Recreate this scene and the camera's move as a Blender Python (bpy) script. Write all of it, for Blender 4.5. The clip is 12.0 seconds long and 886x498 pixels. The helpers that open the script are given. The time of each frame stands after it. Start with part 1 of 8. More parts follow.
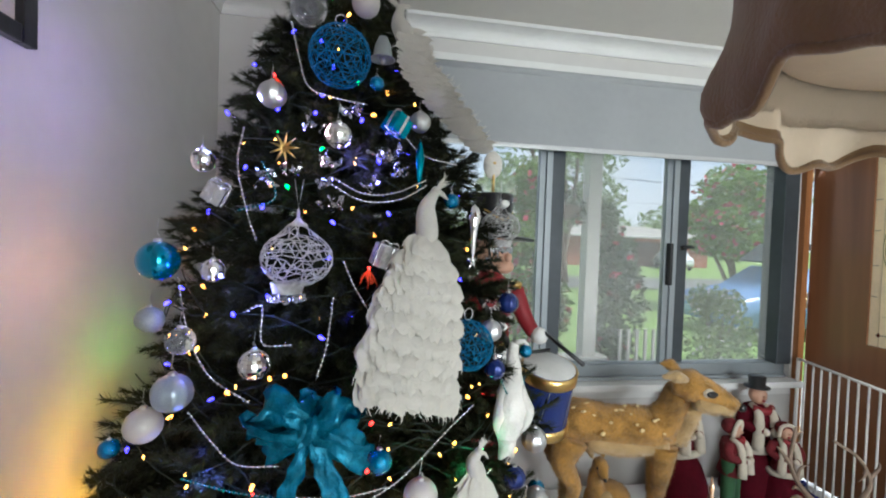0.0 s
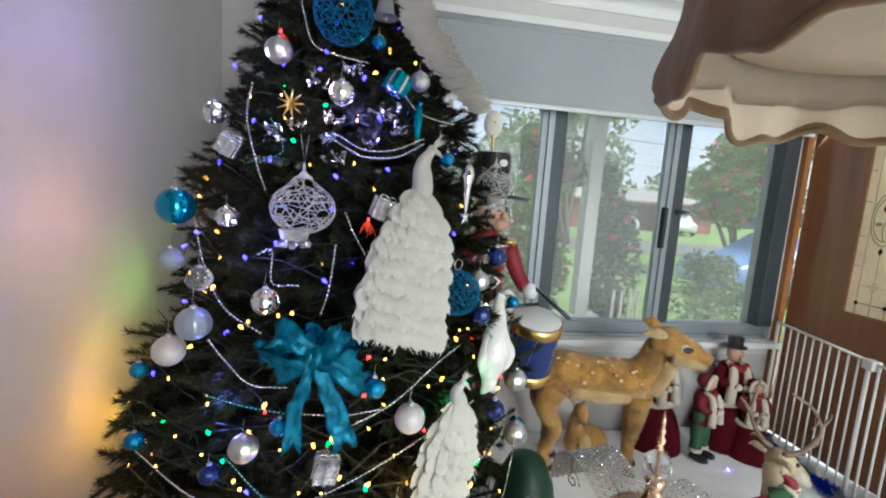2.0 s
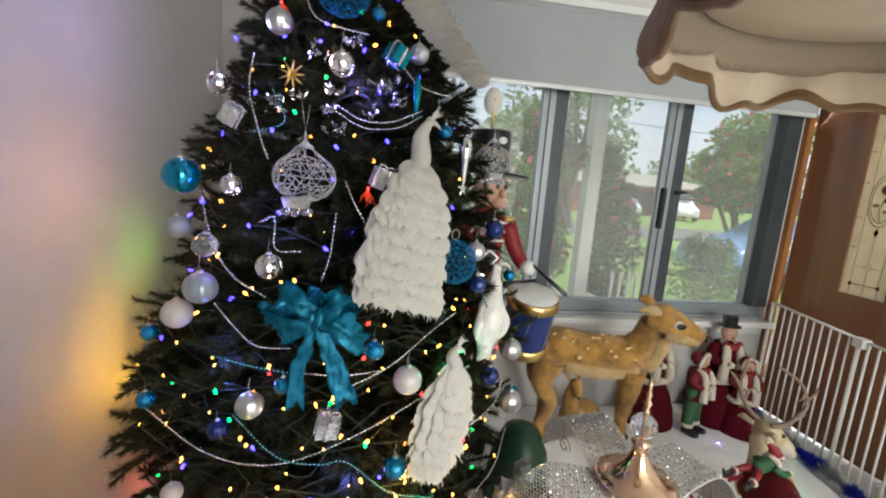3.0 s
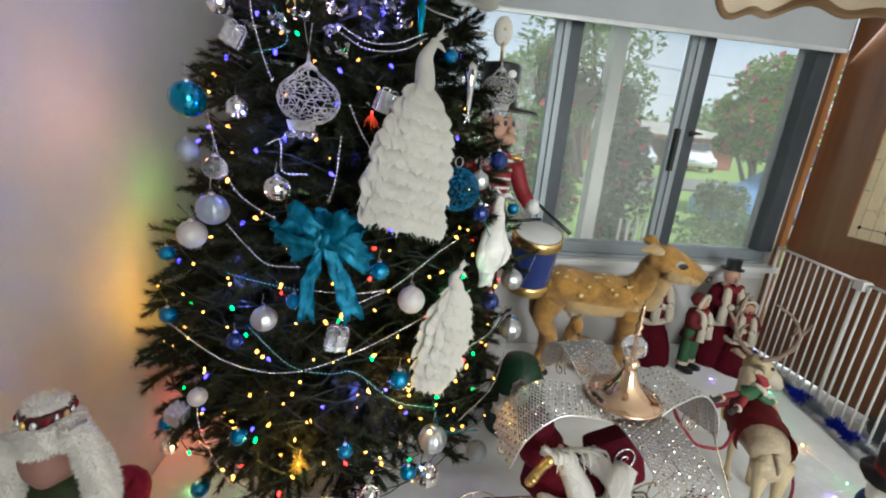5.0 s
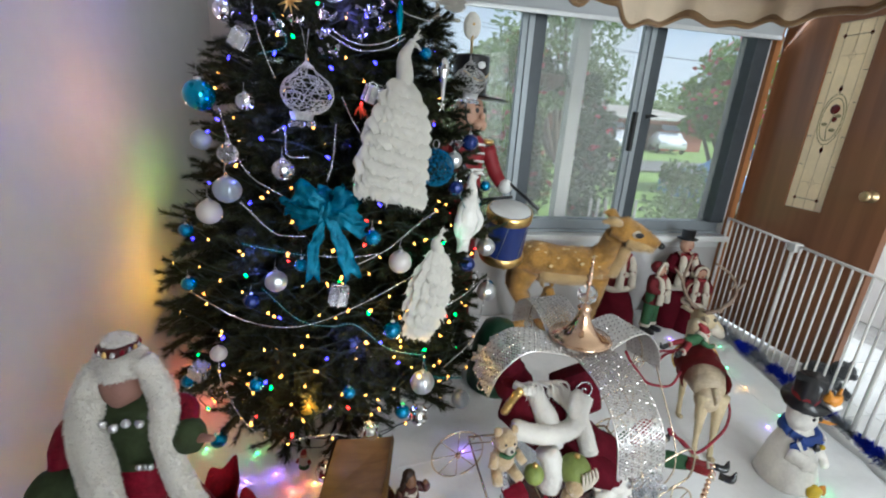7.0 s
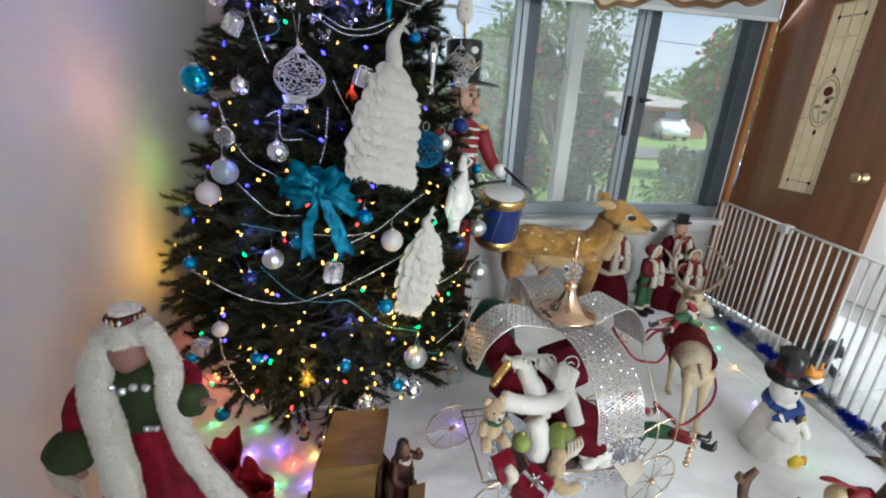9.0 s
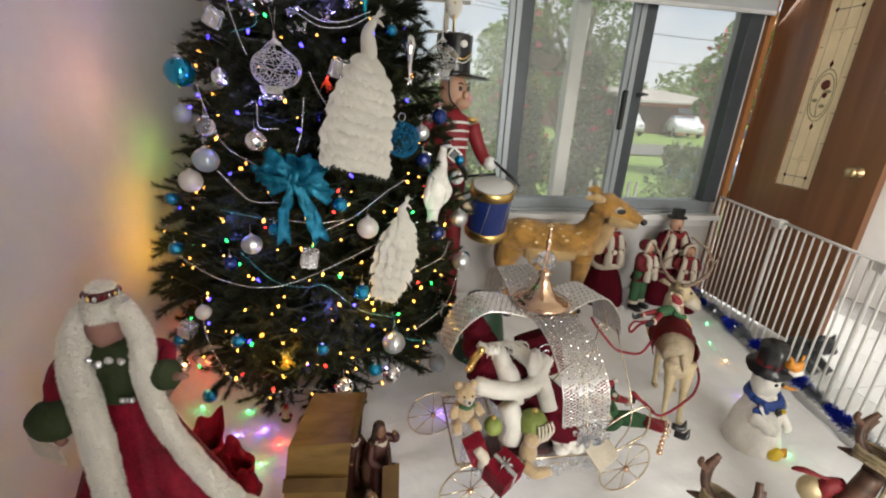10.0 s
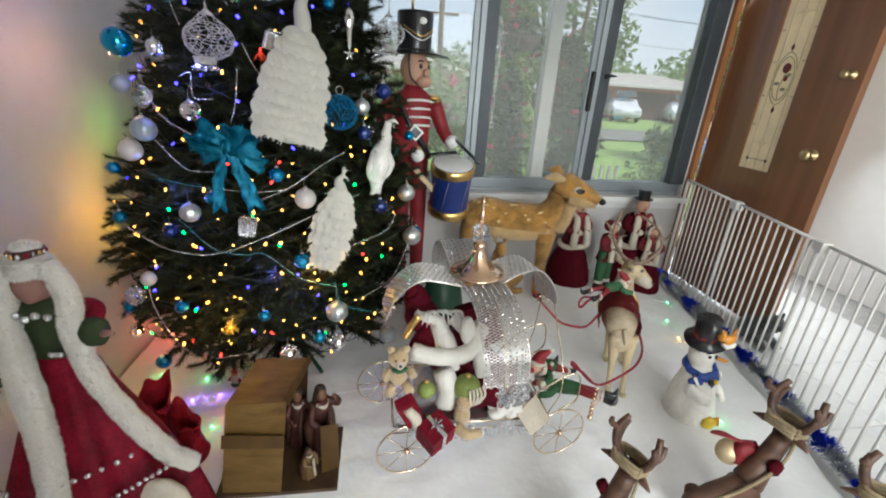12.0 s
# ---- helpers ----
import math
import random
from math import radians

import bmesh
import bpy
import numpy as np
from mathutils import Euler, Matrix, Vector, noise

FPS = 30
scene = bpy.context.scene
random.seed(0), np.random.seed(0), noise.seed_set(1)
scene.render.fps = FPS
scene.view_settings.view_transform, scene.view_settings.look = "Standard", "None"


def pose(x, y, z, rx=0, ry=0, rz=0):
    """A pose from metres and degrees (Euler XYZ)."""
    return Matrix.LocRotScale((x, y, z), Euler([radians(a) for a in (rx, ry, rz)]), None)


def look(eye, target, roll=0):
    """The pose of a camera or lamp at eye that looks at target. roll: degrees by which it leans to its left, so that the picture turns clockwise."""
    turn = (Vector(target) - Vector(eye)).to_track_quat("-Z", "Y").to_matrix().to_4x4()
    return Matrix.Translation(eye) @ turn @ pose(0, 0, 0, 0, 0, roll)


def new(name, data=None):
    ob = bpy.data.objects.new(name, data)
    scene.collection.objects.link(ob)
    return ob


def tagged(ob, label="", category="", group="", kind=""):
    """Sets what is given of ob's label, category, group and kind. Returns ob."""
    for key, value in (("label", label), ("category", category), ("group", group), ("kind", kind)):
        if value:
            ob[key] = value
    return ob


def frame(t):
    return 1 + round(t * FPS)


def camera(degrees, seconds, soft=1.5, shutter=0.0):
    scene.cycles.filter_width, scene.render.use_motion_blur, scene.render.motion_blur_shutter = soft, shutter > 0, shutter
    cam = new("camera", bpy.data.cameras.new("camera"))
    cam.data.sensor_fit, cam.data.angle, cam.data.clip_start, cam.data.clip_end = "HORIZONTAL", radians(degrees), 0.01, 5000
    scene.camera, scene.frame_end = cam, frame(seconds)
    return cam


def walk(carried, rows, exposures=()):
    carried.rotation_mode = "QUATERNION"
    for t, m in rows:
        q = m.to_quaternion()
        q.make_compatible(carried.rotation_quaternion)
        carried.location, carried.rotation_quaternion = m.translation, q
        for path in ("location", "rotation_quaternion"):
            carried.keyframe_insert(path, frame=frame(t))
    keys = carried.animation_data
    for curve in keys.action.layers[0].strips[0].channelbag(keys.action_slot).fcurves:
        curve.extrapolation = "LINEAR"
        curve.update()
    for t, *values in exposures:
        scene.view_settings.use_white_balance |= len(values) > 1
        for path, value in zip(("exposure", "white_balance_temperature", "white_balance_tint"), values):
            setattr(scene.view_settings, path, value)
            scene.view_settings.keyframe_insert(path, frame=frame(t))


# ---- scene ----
cam = camera(93.6, 12.0, soft=2.0)
PATH = [
    (0, (0.145, 0.578, 1.337), (0.455, 2.553, 1.291), 2.0),
    (0.5, (0.146, 0.563, 1.339), (0.458, 2.536, 1.242), 2.5),
    (1, (0.148, 0.548, 1.337), (0.458, 2.518, 1.187), 3.1),
    (1.5, (0.156, 0.523, 1.336), (0.463, 2.489, 1.133), 3.6),
    (2, (0.154, 0.5, 1.335), (0.459, 2.461, 1.086), 3.9),
    (2.5, (0.155, 0.481, 1.326), (0.457, 2.438, 1.045), 4.0),
    (3, (0.16, 0.466, 1.308), (0.462, 2.416, 0.983), 4.3),
    (5, (0.172, 0.427, 1.262), (0.443, 2.328, 0.7), 4.8),
    (5.5, (0.169, 0.397, 1.263), (0.444, 2.291, 0.682), 4.3),
    (6, (0.149, 0.337, 1.266), (0.456, 2.224, 0.678), 4.0),
    (6.5, (0.143, 0.285, 1.257), (0.485, 2.164, 0.662), 3.8),
    (7, (0.144, 0.24, 1.258), (0.506, 2.112, 0.655), 3.5),
    (9, (0.17, 0.182, 1.244), (0.52, 2.04, 0.594), 3.0),
    (9.5, (0.217, 0.162, 1.236), (0.543, 2.022, 0.579), 2.9),
    (10, (0.268, 0.128, 1.233), (0.569, 1.99, 0.568), 3.0),
    (10.5, (0.326, 0.09, 1.225), (0.608, 1.952, 0.552), 3.2),
    (11, (0.38, 0.059, 1.22), (0.658, 1.916, 0.531), 3.7),
    (11.5, (0.439, 0.046, 1.221), (0.727, 1.893, 0.51), 4.1),
    (12, (0.446, 0.045, 1.217), (0.76, 1.881, 0.488), 3.8),
]
walk(cam, [(t, look(eye, target, roll)) for t, eye, target, roll in PATH],
     exposures=[(0, 0.14, 5940, 4.8), (0.5, 0.14, 6000, 5.4), (1, 0.11, 6770, 8.2), (1.5, 0.19, 5910, 4.2), (2, 0.22, 5940, 4.2), (2.5, 0.14, 6830, 8.8), (3, 0.12, 6480, 6.0), (5, 0.09, 6150, 3.6), (5.5, 0.06, 5910, 3.0), (6, 0.08, 6860, 8.6),
                (6.5, 0.06, 6880, 8.8), (7, 0.08, 5820, 4.2), (9, 0.08, 5820, 4.2), (9.5, 0.02, 6890, 9.4), (10, 0.00, 6860, 9.0), (10.5, -0.01, 6800, 9.0), (11, 0.04, 6120, 4.8), (11.5, 0.00, 6820, 9.6), (12, 0.00, 6150, 5.4)])

# ---- world and large lights ----
world = bpy.data.worlds.new("world")
scene.world = world
world.use_nodes = True
wn, wl = world.node_tree.nodes, world.node_tree.links
wn.clear()
sky = wn.new("ShaderNodeTexSky")
sky.sky_type, sky.sun_disc = "NISHITA", False
sky.sun_elevation, sky.sun_rotation = radians(58), radians(200)
sky_coord = wn.new("ShaderNodeTexCoord")
sky_noise = wn.new("ShaderNodeTexNoise")
sky_noise.inputs["Scale"].default_value, sky_noise.inputs["Detail"].default_value = 3.2, 7.0
sky_ramp = wn.new("ShaderNodeValToRGB")
sky_ramp.color_ramp.elements[0].position, sky_ramp.color_ramp.elements[1].position = 0.28, 0.6
sky_mix = wn.new("ShaderNodeMixRGB")
sky_mix.inputs[2].default_value = (5.6, 6.0, 6.6, 1)
sky_back, sky_out = wn.new("ShaderNodeBackground"), wn.new("ShaderNodeOutputWorld")
sky_back.inputs["Strength"].default_value = 0.15
wl.new(sky_coord.outputs["Generated"], sky_noise.inputs["Vector"])
wl.new(sky_noise.outputs["Fac"], sky_ramp.inputs["Fac"])
wl.new(sky_ramp.outputs["Color"], sky_mix.inputs[0])
wl.new(sky.outputs["Color"], sky_mix.inputs[1])
wl.new(sky_mix.outputs["Color"], sky_back.inputs["Color"])
wl.new(sky_back.outputs["Background"], sky_out.inputs["Surface"])


def lamp(name, kind, m, energy, color, size=0.1, size_y=None, angle=0.0):
    data = bpy.data.lights.new(name, kind)
    data.energy, data.color = energy, color
    if kind == "AREA":
        data.shape, data.size, data.size_y = "RECTANGLE", size, size_y or size
    elif kind == "SUN":
        data.angle = radians(angle)
    else:
        data.shadow_soft_size = size
    ob = new(name, data)
    ob.matrix_world = m
    return ob


lamp("sun", "SUN", look((4, -2, 12), (0, 4, 0)), 4.6, (1.0, 0.96, 0.9), angle=12)
# fill light added behind the walker, unseen, and daylight of the open front door
lamp("back_fill_light", "AREA", look((1.5, -2.55, 1.45), (1.0, 0.5, 0.8)), 138, (1.0, 0.985, 0.96), 2.2, 1.9)
lamp("doorway_light", "AREA", look((3.2, 2.74, 1.15), (2.2, 1.2, 0.1)), 31, (0.96, 0.98, 1.0), 0.8, 1.9)

# ---- materials ----


def M(name, col, rough=0.6, metal=0.0, var=0.14, scale=7.0, bump=0.12, bscale=70.0, sheen=0.0, coat=0.0, trans=0.0, spec=0.5,
      emit=None, power=0.0, alpha=1.0, island=0.0, ior=1.45, sub=0.0):
    m = bpy.data.materials.new(name)
    m.use_nodes = True
    n, l = m.node_tree.nodes, m.node_tree.links
    b = n["Principled BSDF"]
    b.inputs["Roughness"].default_value, b.inputs["Metallic"].default_value = rough, metal
    b.inputs["Sheen Weight"].default_value, b.inputs["Coat Weight"].default_value = sheen, coat
    b.inputs["Transmission Weight"].default_value, b.inputs["Specular IOR Level"].default_value = trans, spec
    b.inputs["IOR"].default_value, b.inputs["Alpha"].default_value = ior, alpha
    if sub:
        b.inputs["Subsurface Weight"].default_value, b.inputs["Subsurface Scale"].default_value = sub, 0.01
    base = (*col, 1)
    b.inputs["Base Color"].default_value = base
    tc = n.new("ShaderNodeTexCoord")
    if var:
        a, c = n.new("ShaderNodeTexNoise"), n.new("ShaderNodeTexNoise")
        a.inputs["Scale"].default_value, a.inputs["Detail"].default_value = scale, 4
        c.inputs["Scale"].default_value, c.inputs["Detail"].default_value = scale * 9, 3
        add = n.new("ShaderNodeMath")
        add.operation = "MULTIPLY_ADD"
        add.inputs[1].default_value = 0.45
        rng = n.new("ShaderNodeMapRange")
        rng.inputs["From Min"].default_value, rng.inputs["From Max"].default_value = 0.45, 1.0
        rng.inputs["To Min"].default_value, rng.inputs["To Max"].default_value = 1 - var * 1.3, 1 + var
        mul = n.new("ShaderNodeVectorMath")
        mul.operation = "SCALE"
        mul.inputs[0].default_value = col
        for q in (a, c):
            l.new(tc.outputs["Object"], q.inputs["Vector"])
        l.new(c.outputs["Fac"], add.inputs[0])
        l.new(a.outputs["Fac"], add.inputs[2])
        l.new(add.outputs[0], rng.inputs["Value"])
        last = rng.outputs[0]
        if island:
            info, obi, r2 = n.new("ShaderNodeNewGeometry"), n.new("ShaderNodeObjectInfo"), n.new("ShaderNodeMapRange")
            sm = n.new("ShaderNodeMath")
            sm.operation = "ADD"
            l.new(info.outputs["Random Per Island"], sm.inputs[0])
            l.new(obi.outputs["Random"], sm.inputs[1])
            r2.inputs["From Max"].default_value = 2.0
            r2.inputs["To Min"].default_value, r2.inputs["To Max"].default_value = 1 - island, 1 + island
            mm = n.new("ShaderNodeMath")
            mm.operation = "MULTIPLY"
            l.new(sm.outputs[0], r2.inputs["Value"])
            l.new(last, mm.inputs[0])
            l.new(r2.outputs[0], mm.inputs[1])
            last = mm.outputs[0]
        l.new(last, mul.inputs["Scale"])
        l.new(mul.outputs[0], b.inputs["Base Color"])
    if bump:
        q, bp = n.new("ShaderNodeTexNoise"), n.new("ShaderNodeBump")
        q.inputs["Scale"].default_value, q.inputs["Detail"].default_value = bscale, 5
        bp.inputs["Strength"].default_value, bp.inputs["Distance"].default_value = bump, 0.01
        l.new(tc.outputs["Object"], q.inputs["Vector"])
        l.new(q.outputs["Fac"], bp.inputs["Height"])
        l.new(bp.outputs["Normal"], b.inputs["Normal"])
    if emit:
        b.inputs["Emission Color"].default_value, b.inputs["Emission Strength"].default_value = (*emit, 1), power
    return m


def wood_mat(name, dark, light, stretch=(1, 1, 0.06), scale=14.0, rough=0.4, coat=0.2):
    m = M(name, light, rough, coat=coat, var=0, bump=0.06, bscale=120)
    n, l = m.node_tree.nodes, m.node_tree.links
    tc, mp, wv, rp = (n.new("ShaderNode" + k) for k in ("TexCoord", "Mapping", "TexNoise", "ValToRGB"))
    mp.inputs["Scale"].default_value = stretch
    wv.inputs["Scale"].default_value, wv.inputs["Detail"].default_value, wv.inputs["Distortion"].default_value = scale, 8, 1.2
    rp.color_ramp.elements[0].color, rp.color_ramp.elements[1].color = (*dark, 1), (*light, 1)
    rp.color_ramp.elements[0].position, rp.color_ramp.elements[1].position = 0.3, 0.7
    l.new(tc.outputs["Object"], mp.inputs["Vector"])
    l.new(mp.outputs["Vector"], wv.inputs["Vector"])
    l.new(wv.outputs["Fac"], rp.inputs["Fac"])
    l.new(rp.outputs["Color"], n["Principled BSDF"].inputs["Base Color"])
    return m


def glow(name, col, power):
    return M(name, col, 0.3, var=0, bump=0, emit=col, power=power)


WALL = M("wall_paint", (0.60, 0.585, 0.57), 0.75, var=0.05, scale=1.6, bump=0.05, bscale=160)
CEIL = M("ceiling_paint", (0.72, 0.69, 0.64), 0.85, var=0.04, scale=1.5, bump=0.05, bscale=120)
TRIM = M("trim_gloss_paint", (0.74, 0.74, 0.73), 0.42, var=0.05, scale=3, bump=0.03)
BLIND = M("blind_fabric", (0.36, 0.375, 0.39), 0.85, var=0.05, scale=3, bump=0.25, bscale=420)
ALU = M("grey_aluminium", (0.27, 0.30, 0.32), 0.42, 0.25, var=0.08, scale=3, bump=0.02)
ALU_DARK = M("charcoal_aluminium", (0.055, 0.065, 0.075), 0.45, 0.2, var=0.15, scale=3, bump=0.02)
ALU_LIGHT = M("pale_aluminium", (0.30, 0.33, 0.35), 0.42, 0.25, var=0.06, scale=3, bump=0.02)
RUBBER = M("black_rubber", (0.015, 0.015, 0.017), 0.6, var=0.2, bump=0.03)
GLASS = M("window_glass", (1, 1, 1), 0.0, var=0, bump=0, trans=1.0, ior=1.2)
gn, gl = GLASS.node_tree.nodes, GLASS.node_tree.links
g_haze, g_back, g_add, g_mix, g_noise, g_rng = (gn.new(q) for q in ("ShaderNodeBsdfDiffuse", "ShaderNodeBsdfTranslucent", "ShaderNodeMixShader", "ShaderNodeMixShader", "ShaderNodeTexNoise", "ShaderNodeMapRange"))
g_haze.inputs["Color"].default_value = g_back.inputs["Color"].default_value = (0.8, 0.8, 0.76, 1)
g_noise.inputs["Scale"].default_value, g_noise.inputs["Detail"].default_value = 3.0, 5.0
g_rng.inputs["To Min"].default_value, g_rng.inputs["To Max"].default_value = 0.12, 0.20  # pale film that puts the hazy veil over the view into the panes
gl.new(g_haze.outputs[0], g_add.inputs[1])
gl.new(g_back.outputs[0], g_add.inputs[2])
gl.new(g_noise.outputs["Fac"], g_rng.inputs["Value"])
gl.new(g_rng.outputs[0], g_mix.inputs[0])
gl.new(gn["Principled BSDF"].outputs[0], g_mix.inputs[1])
gl.new(g_add.outputs[0], g_mix.inputs[2])
gl.new(g_mix.outputs[0], gn["Material Output"].inputs["Surface"])
DOORWOOD = wood_mat("stained_door_wood", (0.155, 0.061, 0.026), (0.23, 0.096, 0.042), scale=9, rough=0.28)
JAMBWOOD = wood_mat("orange_jamb_wood", (0.24, 0.09, 0.03), (0.40, 0.17, 0.06), scale=10, rough=0.4)
LEADLIGHT = M("cream_leadlight_glass", (0.86, 0.73, 0.52), 0.28, var=0.1, scale=9, bump=0.25, bscale=55, sub=0.0)
LEAD = M("lead_came", (0.07, 0.045, 0.035), 0.5, 0.3, var=0.2, bump=0.05)
ll_n, ll_l = LEADLIGHT.node_tree.nodes, LEADLIGHT.node_tree.links
ll_t, ll_m = ll_n.new("ShaderNodeBsdfTranslucent"), ll_n.new("ShaderNodeMixShader")
ll_t.inputs["Color"].default_value, ll_m.inputs[0].default_value = (0.92, 0.80, 0.58, 1), 0.16  # daylight of the porch shines through
ll_l.new(ll_n["Principled BSDF"].outputs[0], ll_m.inputs[1])
ll_l.new(ll_t.outputs[0], ll_m.inputs[2])
ll_l.new(ll_m.outputs[0], ll_n["Material Output"].inputs["Surface"])
LEAFGLASS = M("olive_glass", (0.32, 0.29, 0.17), 0.2, var=0.2, bump=0.05)
PALECAME = M("pale_came", (0.50, 0.40, 0.26), 0.5, var=0.15, bump=0.05)
REDGLASS = M("dark_red_glass", (0.12, 0.012, 0.012), 0.12, var=0.2, bump=0.05)
BRASS = M("brass", (0.58, 0.43, 0.24), 0.34, 1.0, var=0.12, bump=0.03)
GATEPAINT = M("white_gate_enamel", (0.78, 0.77, 0.74), 0.35, var=0.05, scale=5, bump=0.02)
TILE = M("white_floor_tile", (0.72, 0.72, 0.71), 0.22, var=0.05, scale=4, bump=0.02, island=0.04)
GROUT = M("grey_grout", (0.36, 0.35, 0.34), 0.9, var=0.2, scale=30, bump=0.2)
SNOW = M("cotton_wadding_snow", (0.90, 0.90, 0.91), 0.95, var=0.04, scale=5, bump=0.3, bscale=26, sheen=0.3)


# ---- mesh helpers ----


def finish(bm, smooth=True):
    if smooth:
        for f in bm.faces:
            f.smooth = True
    return bm


def link_mesh(name, bm, mats):
    me = bpy.data.meshes.new(name)
    bm.to_mesh(me)
    bm.free()
    for m in (mats if isinstance(mats, (list, tuple)) else [mats]):
        me.materials.append(m)
    return new(name, me)


def part(name, bm, mats, parent=None, label="", smooth_angle=None):
    ob = link_mesh(name, bm, mats)
    if parent is not None:
        ob.parent = parent
    if label:
        ob["label"] = label
    return ob


def shared(name, me, m, parent):
    ob = new(name, me)
    ob.parent = parent
    ob.matrix_local = m
    return ob


def thing(name, label, category, m=None, group="", kind=""):
    ob = new(name)
    ob.empty_display_size = 0.05
    if m is not None:
        ob.matrix_world = m
    return tagged(ob, label, category, group, kind)


def solid(name, bm, mats, label, category="", group="", kind="", m=None):
    ob = link_mesh(name, bm, mats)
    if m is not None:
        ob.matrix_world = m
    return tagged(ob, label, category, group, kind)


def setmat(geom_faces, idx):
    for f in geom_faces:
        f.material_index = idx


def box(bm, x0, x1, y0, y1, z0, z1, bevel=0.0, idx=0, m=None):
    before = set(bm.faces)
    r = bmesh.ops.create_cube(bm, size=1.0)
    vs = r["verts"]
    for v in vs:
        v.co = Vector((x0 + (v.co.x + 0.5) * (x1 - x0), y0 + (v.co.y + 0.5) * (y1 - y0), z0 + (v.co.z + 0.5) * (z1 - z0)))
    if bevel:
        es = list({e for v in vs for e in v.link_edges})
        bmesh.ops.bevel(bm, geom=es, offset=bevel, segments=2, profile=0.7, affect="EDGES", clamp_overlap=True)
    fs = [f for f in bm.faces if f not in before]
    setmat(fs, idx)
    if m is not None:
        bmesh.ops.transform(bm, matrix=m, verts=list({v for f in fs for v in f.verts}))
    return fs


def boxbm(*a, **k):
    bm = bmesh.new()
    box(bm, *a, **k)
    return bm


def lathe(bm, profile, seg=24, m=None, idx=0, cap=True):
    """Turns a profile of (radius, z) round z."""
    rings = []
    for r, z in profile:
        if r < 1e-5:
            rings.append([bm.verts.new((0, 0, z))])
        else:
            rings.append([bm.verts.new((r * math.cos(2 * math.pi * i / seg), r * math.sin(2 * math.pi * i / seg), z)) for i in range(seg)])
    fs = []
    for a, b in zip(rings, rings[1:]):
        if len(a) == 1 and len(b) == 1:
            continue
        for i in range(seg):
            j = (i + 1) % seg
            if len(a) == 1:
                fs.append(bm.faces.new((a[0], b[j], b[i])))
            elif len(b) == 1:
                fs.append(bm.faces.new((a[i], a[j], b[0])))
            else:
                fs.append(bm.faces.new((a[i], a[j], b[j], b[i])))
    if cap:
        for ring in (rings[0][::-1], rings[-1]):
            if len(ring) > 2:
                fs.append(bm.faces.new(ring))
    for f in fs:
        f.smooth, f.material_index = True, idx
    if m is not None:
        bmesh.ops.transform(bm, matrix=m, verts=[v for r in rings for v in r])
    return fs


def lathebm(profile, seg=24, m=None, **k):
    bm = bmesh.new()
    lathe(bm, profile, seg, m, **k)
    return bm


def ball(bm, c, r, idx=0, seg=16, rings=10, scale=(1, 1, 1), rot=None):
    m = Matrix.Translation(c) @ (rot or Matrix.Identity(4)) @ Matrix.Diagonal((r * scale[0], r * scale[1], r * scale[2], 1))
    before = len(bm.faces)
    got = bmesh.ops.create_uvsphere(bm, u_segments=seg, v_segments=rings, radius=1.0, matrix=m)
    fs = {f for v in got["verts"] for f in v.link_faces}
    for f in fs:
        f.smooth, f.material_index = True, idx
    return got["verts"]


def tube(bm, pts, rad, seg=6, idx=0, closed=False, caps=True):
    """Sweeps a round section along points; rad is one radius or one for each point."""
    pts = [Vector(p) for p in pts]
    n = len(pts)
    rads = rad if isinstance(rad, (list, tuple)) else [rad] * n
    rings, ref = [], None
    for i, p in enumerate(pts):
        d = (pts[(i + 1) % n] - pts[i - 1]) if (closed or 0 < i < n - 1) else (pts[1] - pts[0] if i == 0 else pts[-1] - pts[-2])
        d = d.normalized() if d.length > 1e-9 else Vector((0, 0, 1))
        if ref is None:
            ref = d.orthogonal().normalized()
        ref = ref - d * ref.dot(d)
        ref = ref.normalized() if ref.length > 1e-6 else d.orthogonal().normalized()
        side = d.cross(ref)
        rings.append([bm.verts.new(p + rads[i] * (ref * math.cos(2 * math.pi * k / seg) + side * math.sin(2 * math.pi * k / seg))) for k in range(seg)])
    fs = []
    for i in range(n if closed else n - 1):
        a, b = rings[i], rings[(i + 1) % n]
        for k in range(seg):
            q = (k + 1) % seg
            fs.append(bm.faces.new((a[k], a[q], b[q], b[k])))
    if caps and not closed and seg > 2:
        fs.append(bm.faces.new(rings[0][::-1]))
        fs.append(bm.faces.new(rings[-1]))
    for f in fs:
        f.smooth, f.material_index = True, idx
    return fs


def tubebm(pts, rad, seg=6, **k):
    bm = bmesh.new()
    tube(bm, pts, rad, seg, **k)
    return bm


def bend(points, steps=6):
    """A smooth line through a few points (Catmull-Rom)."""
    p = [Vector(q) for q in points]
    p = [2 * p[0] - p[1]] + p + [2 * p[-1] - p[-2]]
    out = []
    for i in range(1, len(p) - 2):
        for s in range(steps):
            t = s / steps
            out.append(0.5 * (2 * p[i] + (p[i + 1] - p[i - 1]) * t + (2 * p[i - 1] - 5 * p[i] + 4 * p[i + 1] - p[i + 2]) * t * t
                              + (3 * p[i] - p[i - 1] - 3 * p[i + 1] + p[i + 2]) * t ** 3))
    out.append(p[-2])
    return out


def sag(a, b, drop, n=14):
    a, b = Vector(a), Vector(b)
    return [a.lerp(b, i / n) + Vector((0, 0, -drop * 4 * (i / n) * (1 - i / n))) for i in range(n + 1)]


def jitter(bm, amount, scale=8.0, seed=0.0):
    for v in bm.verts:
        v.co += noise.noise_vector(v.co * scale + Vector((seed, seed, seed))) * amount


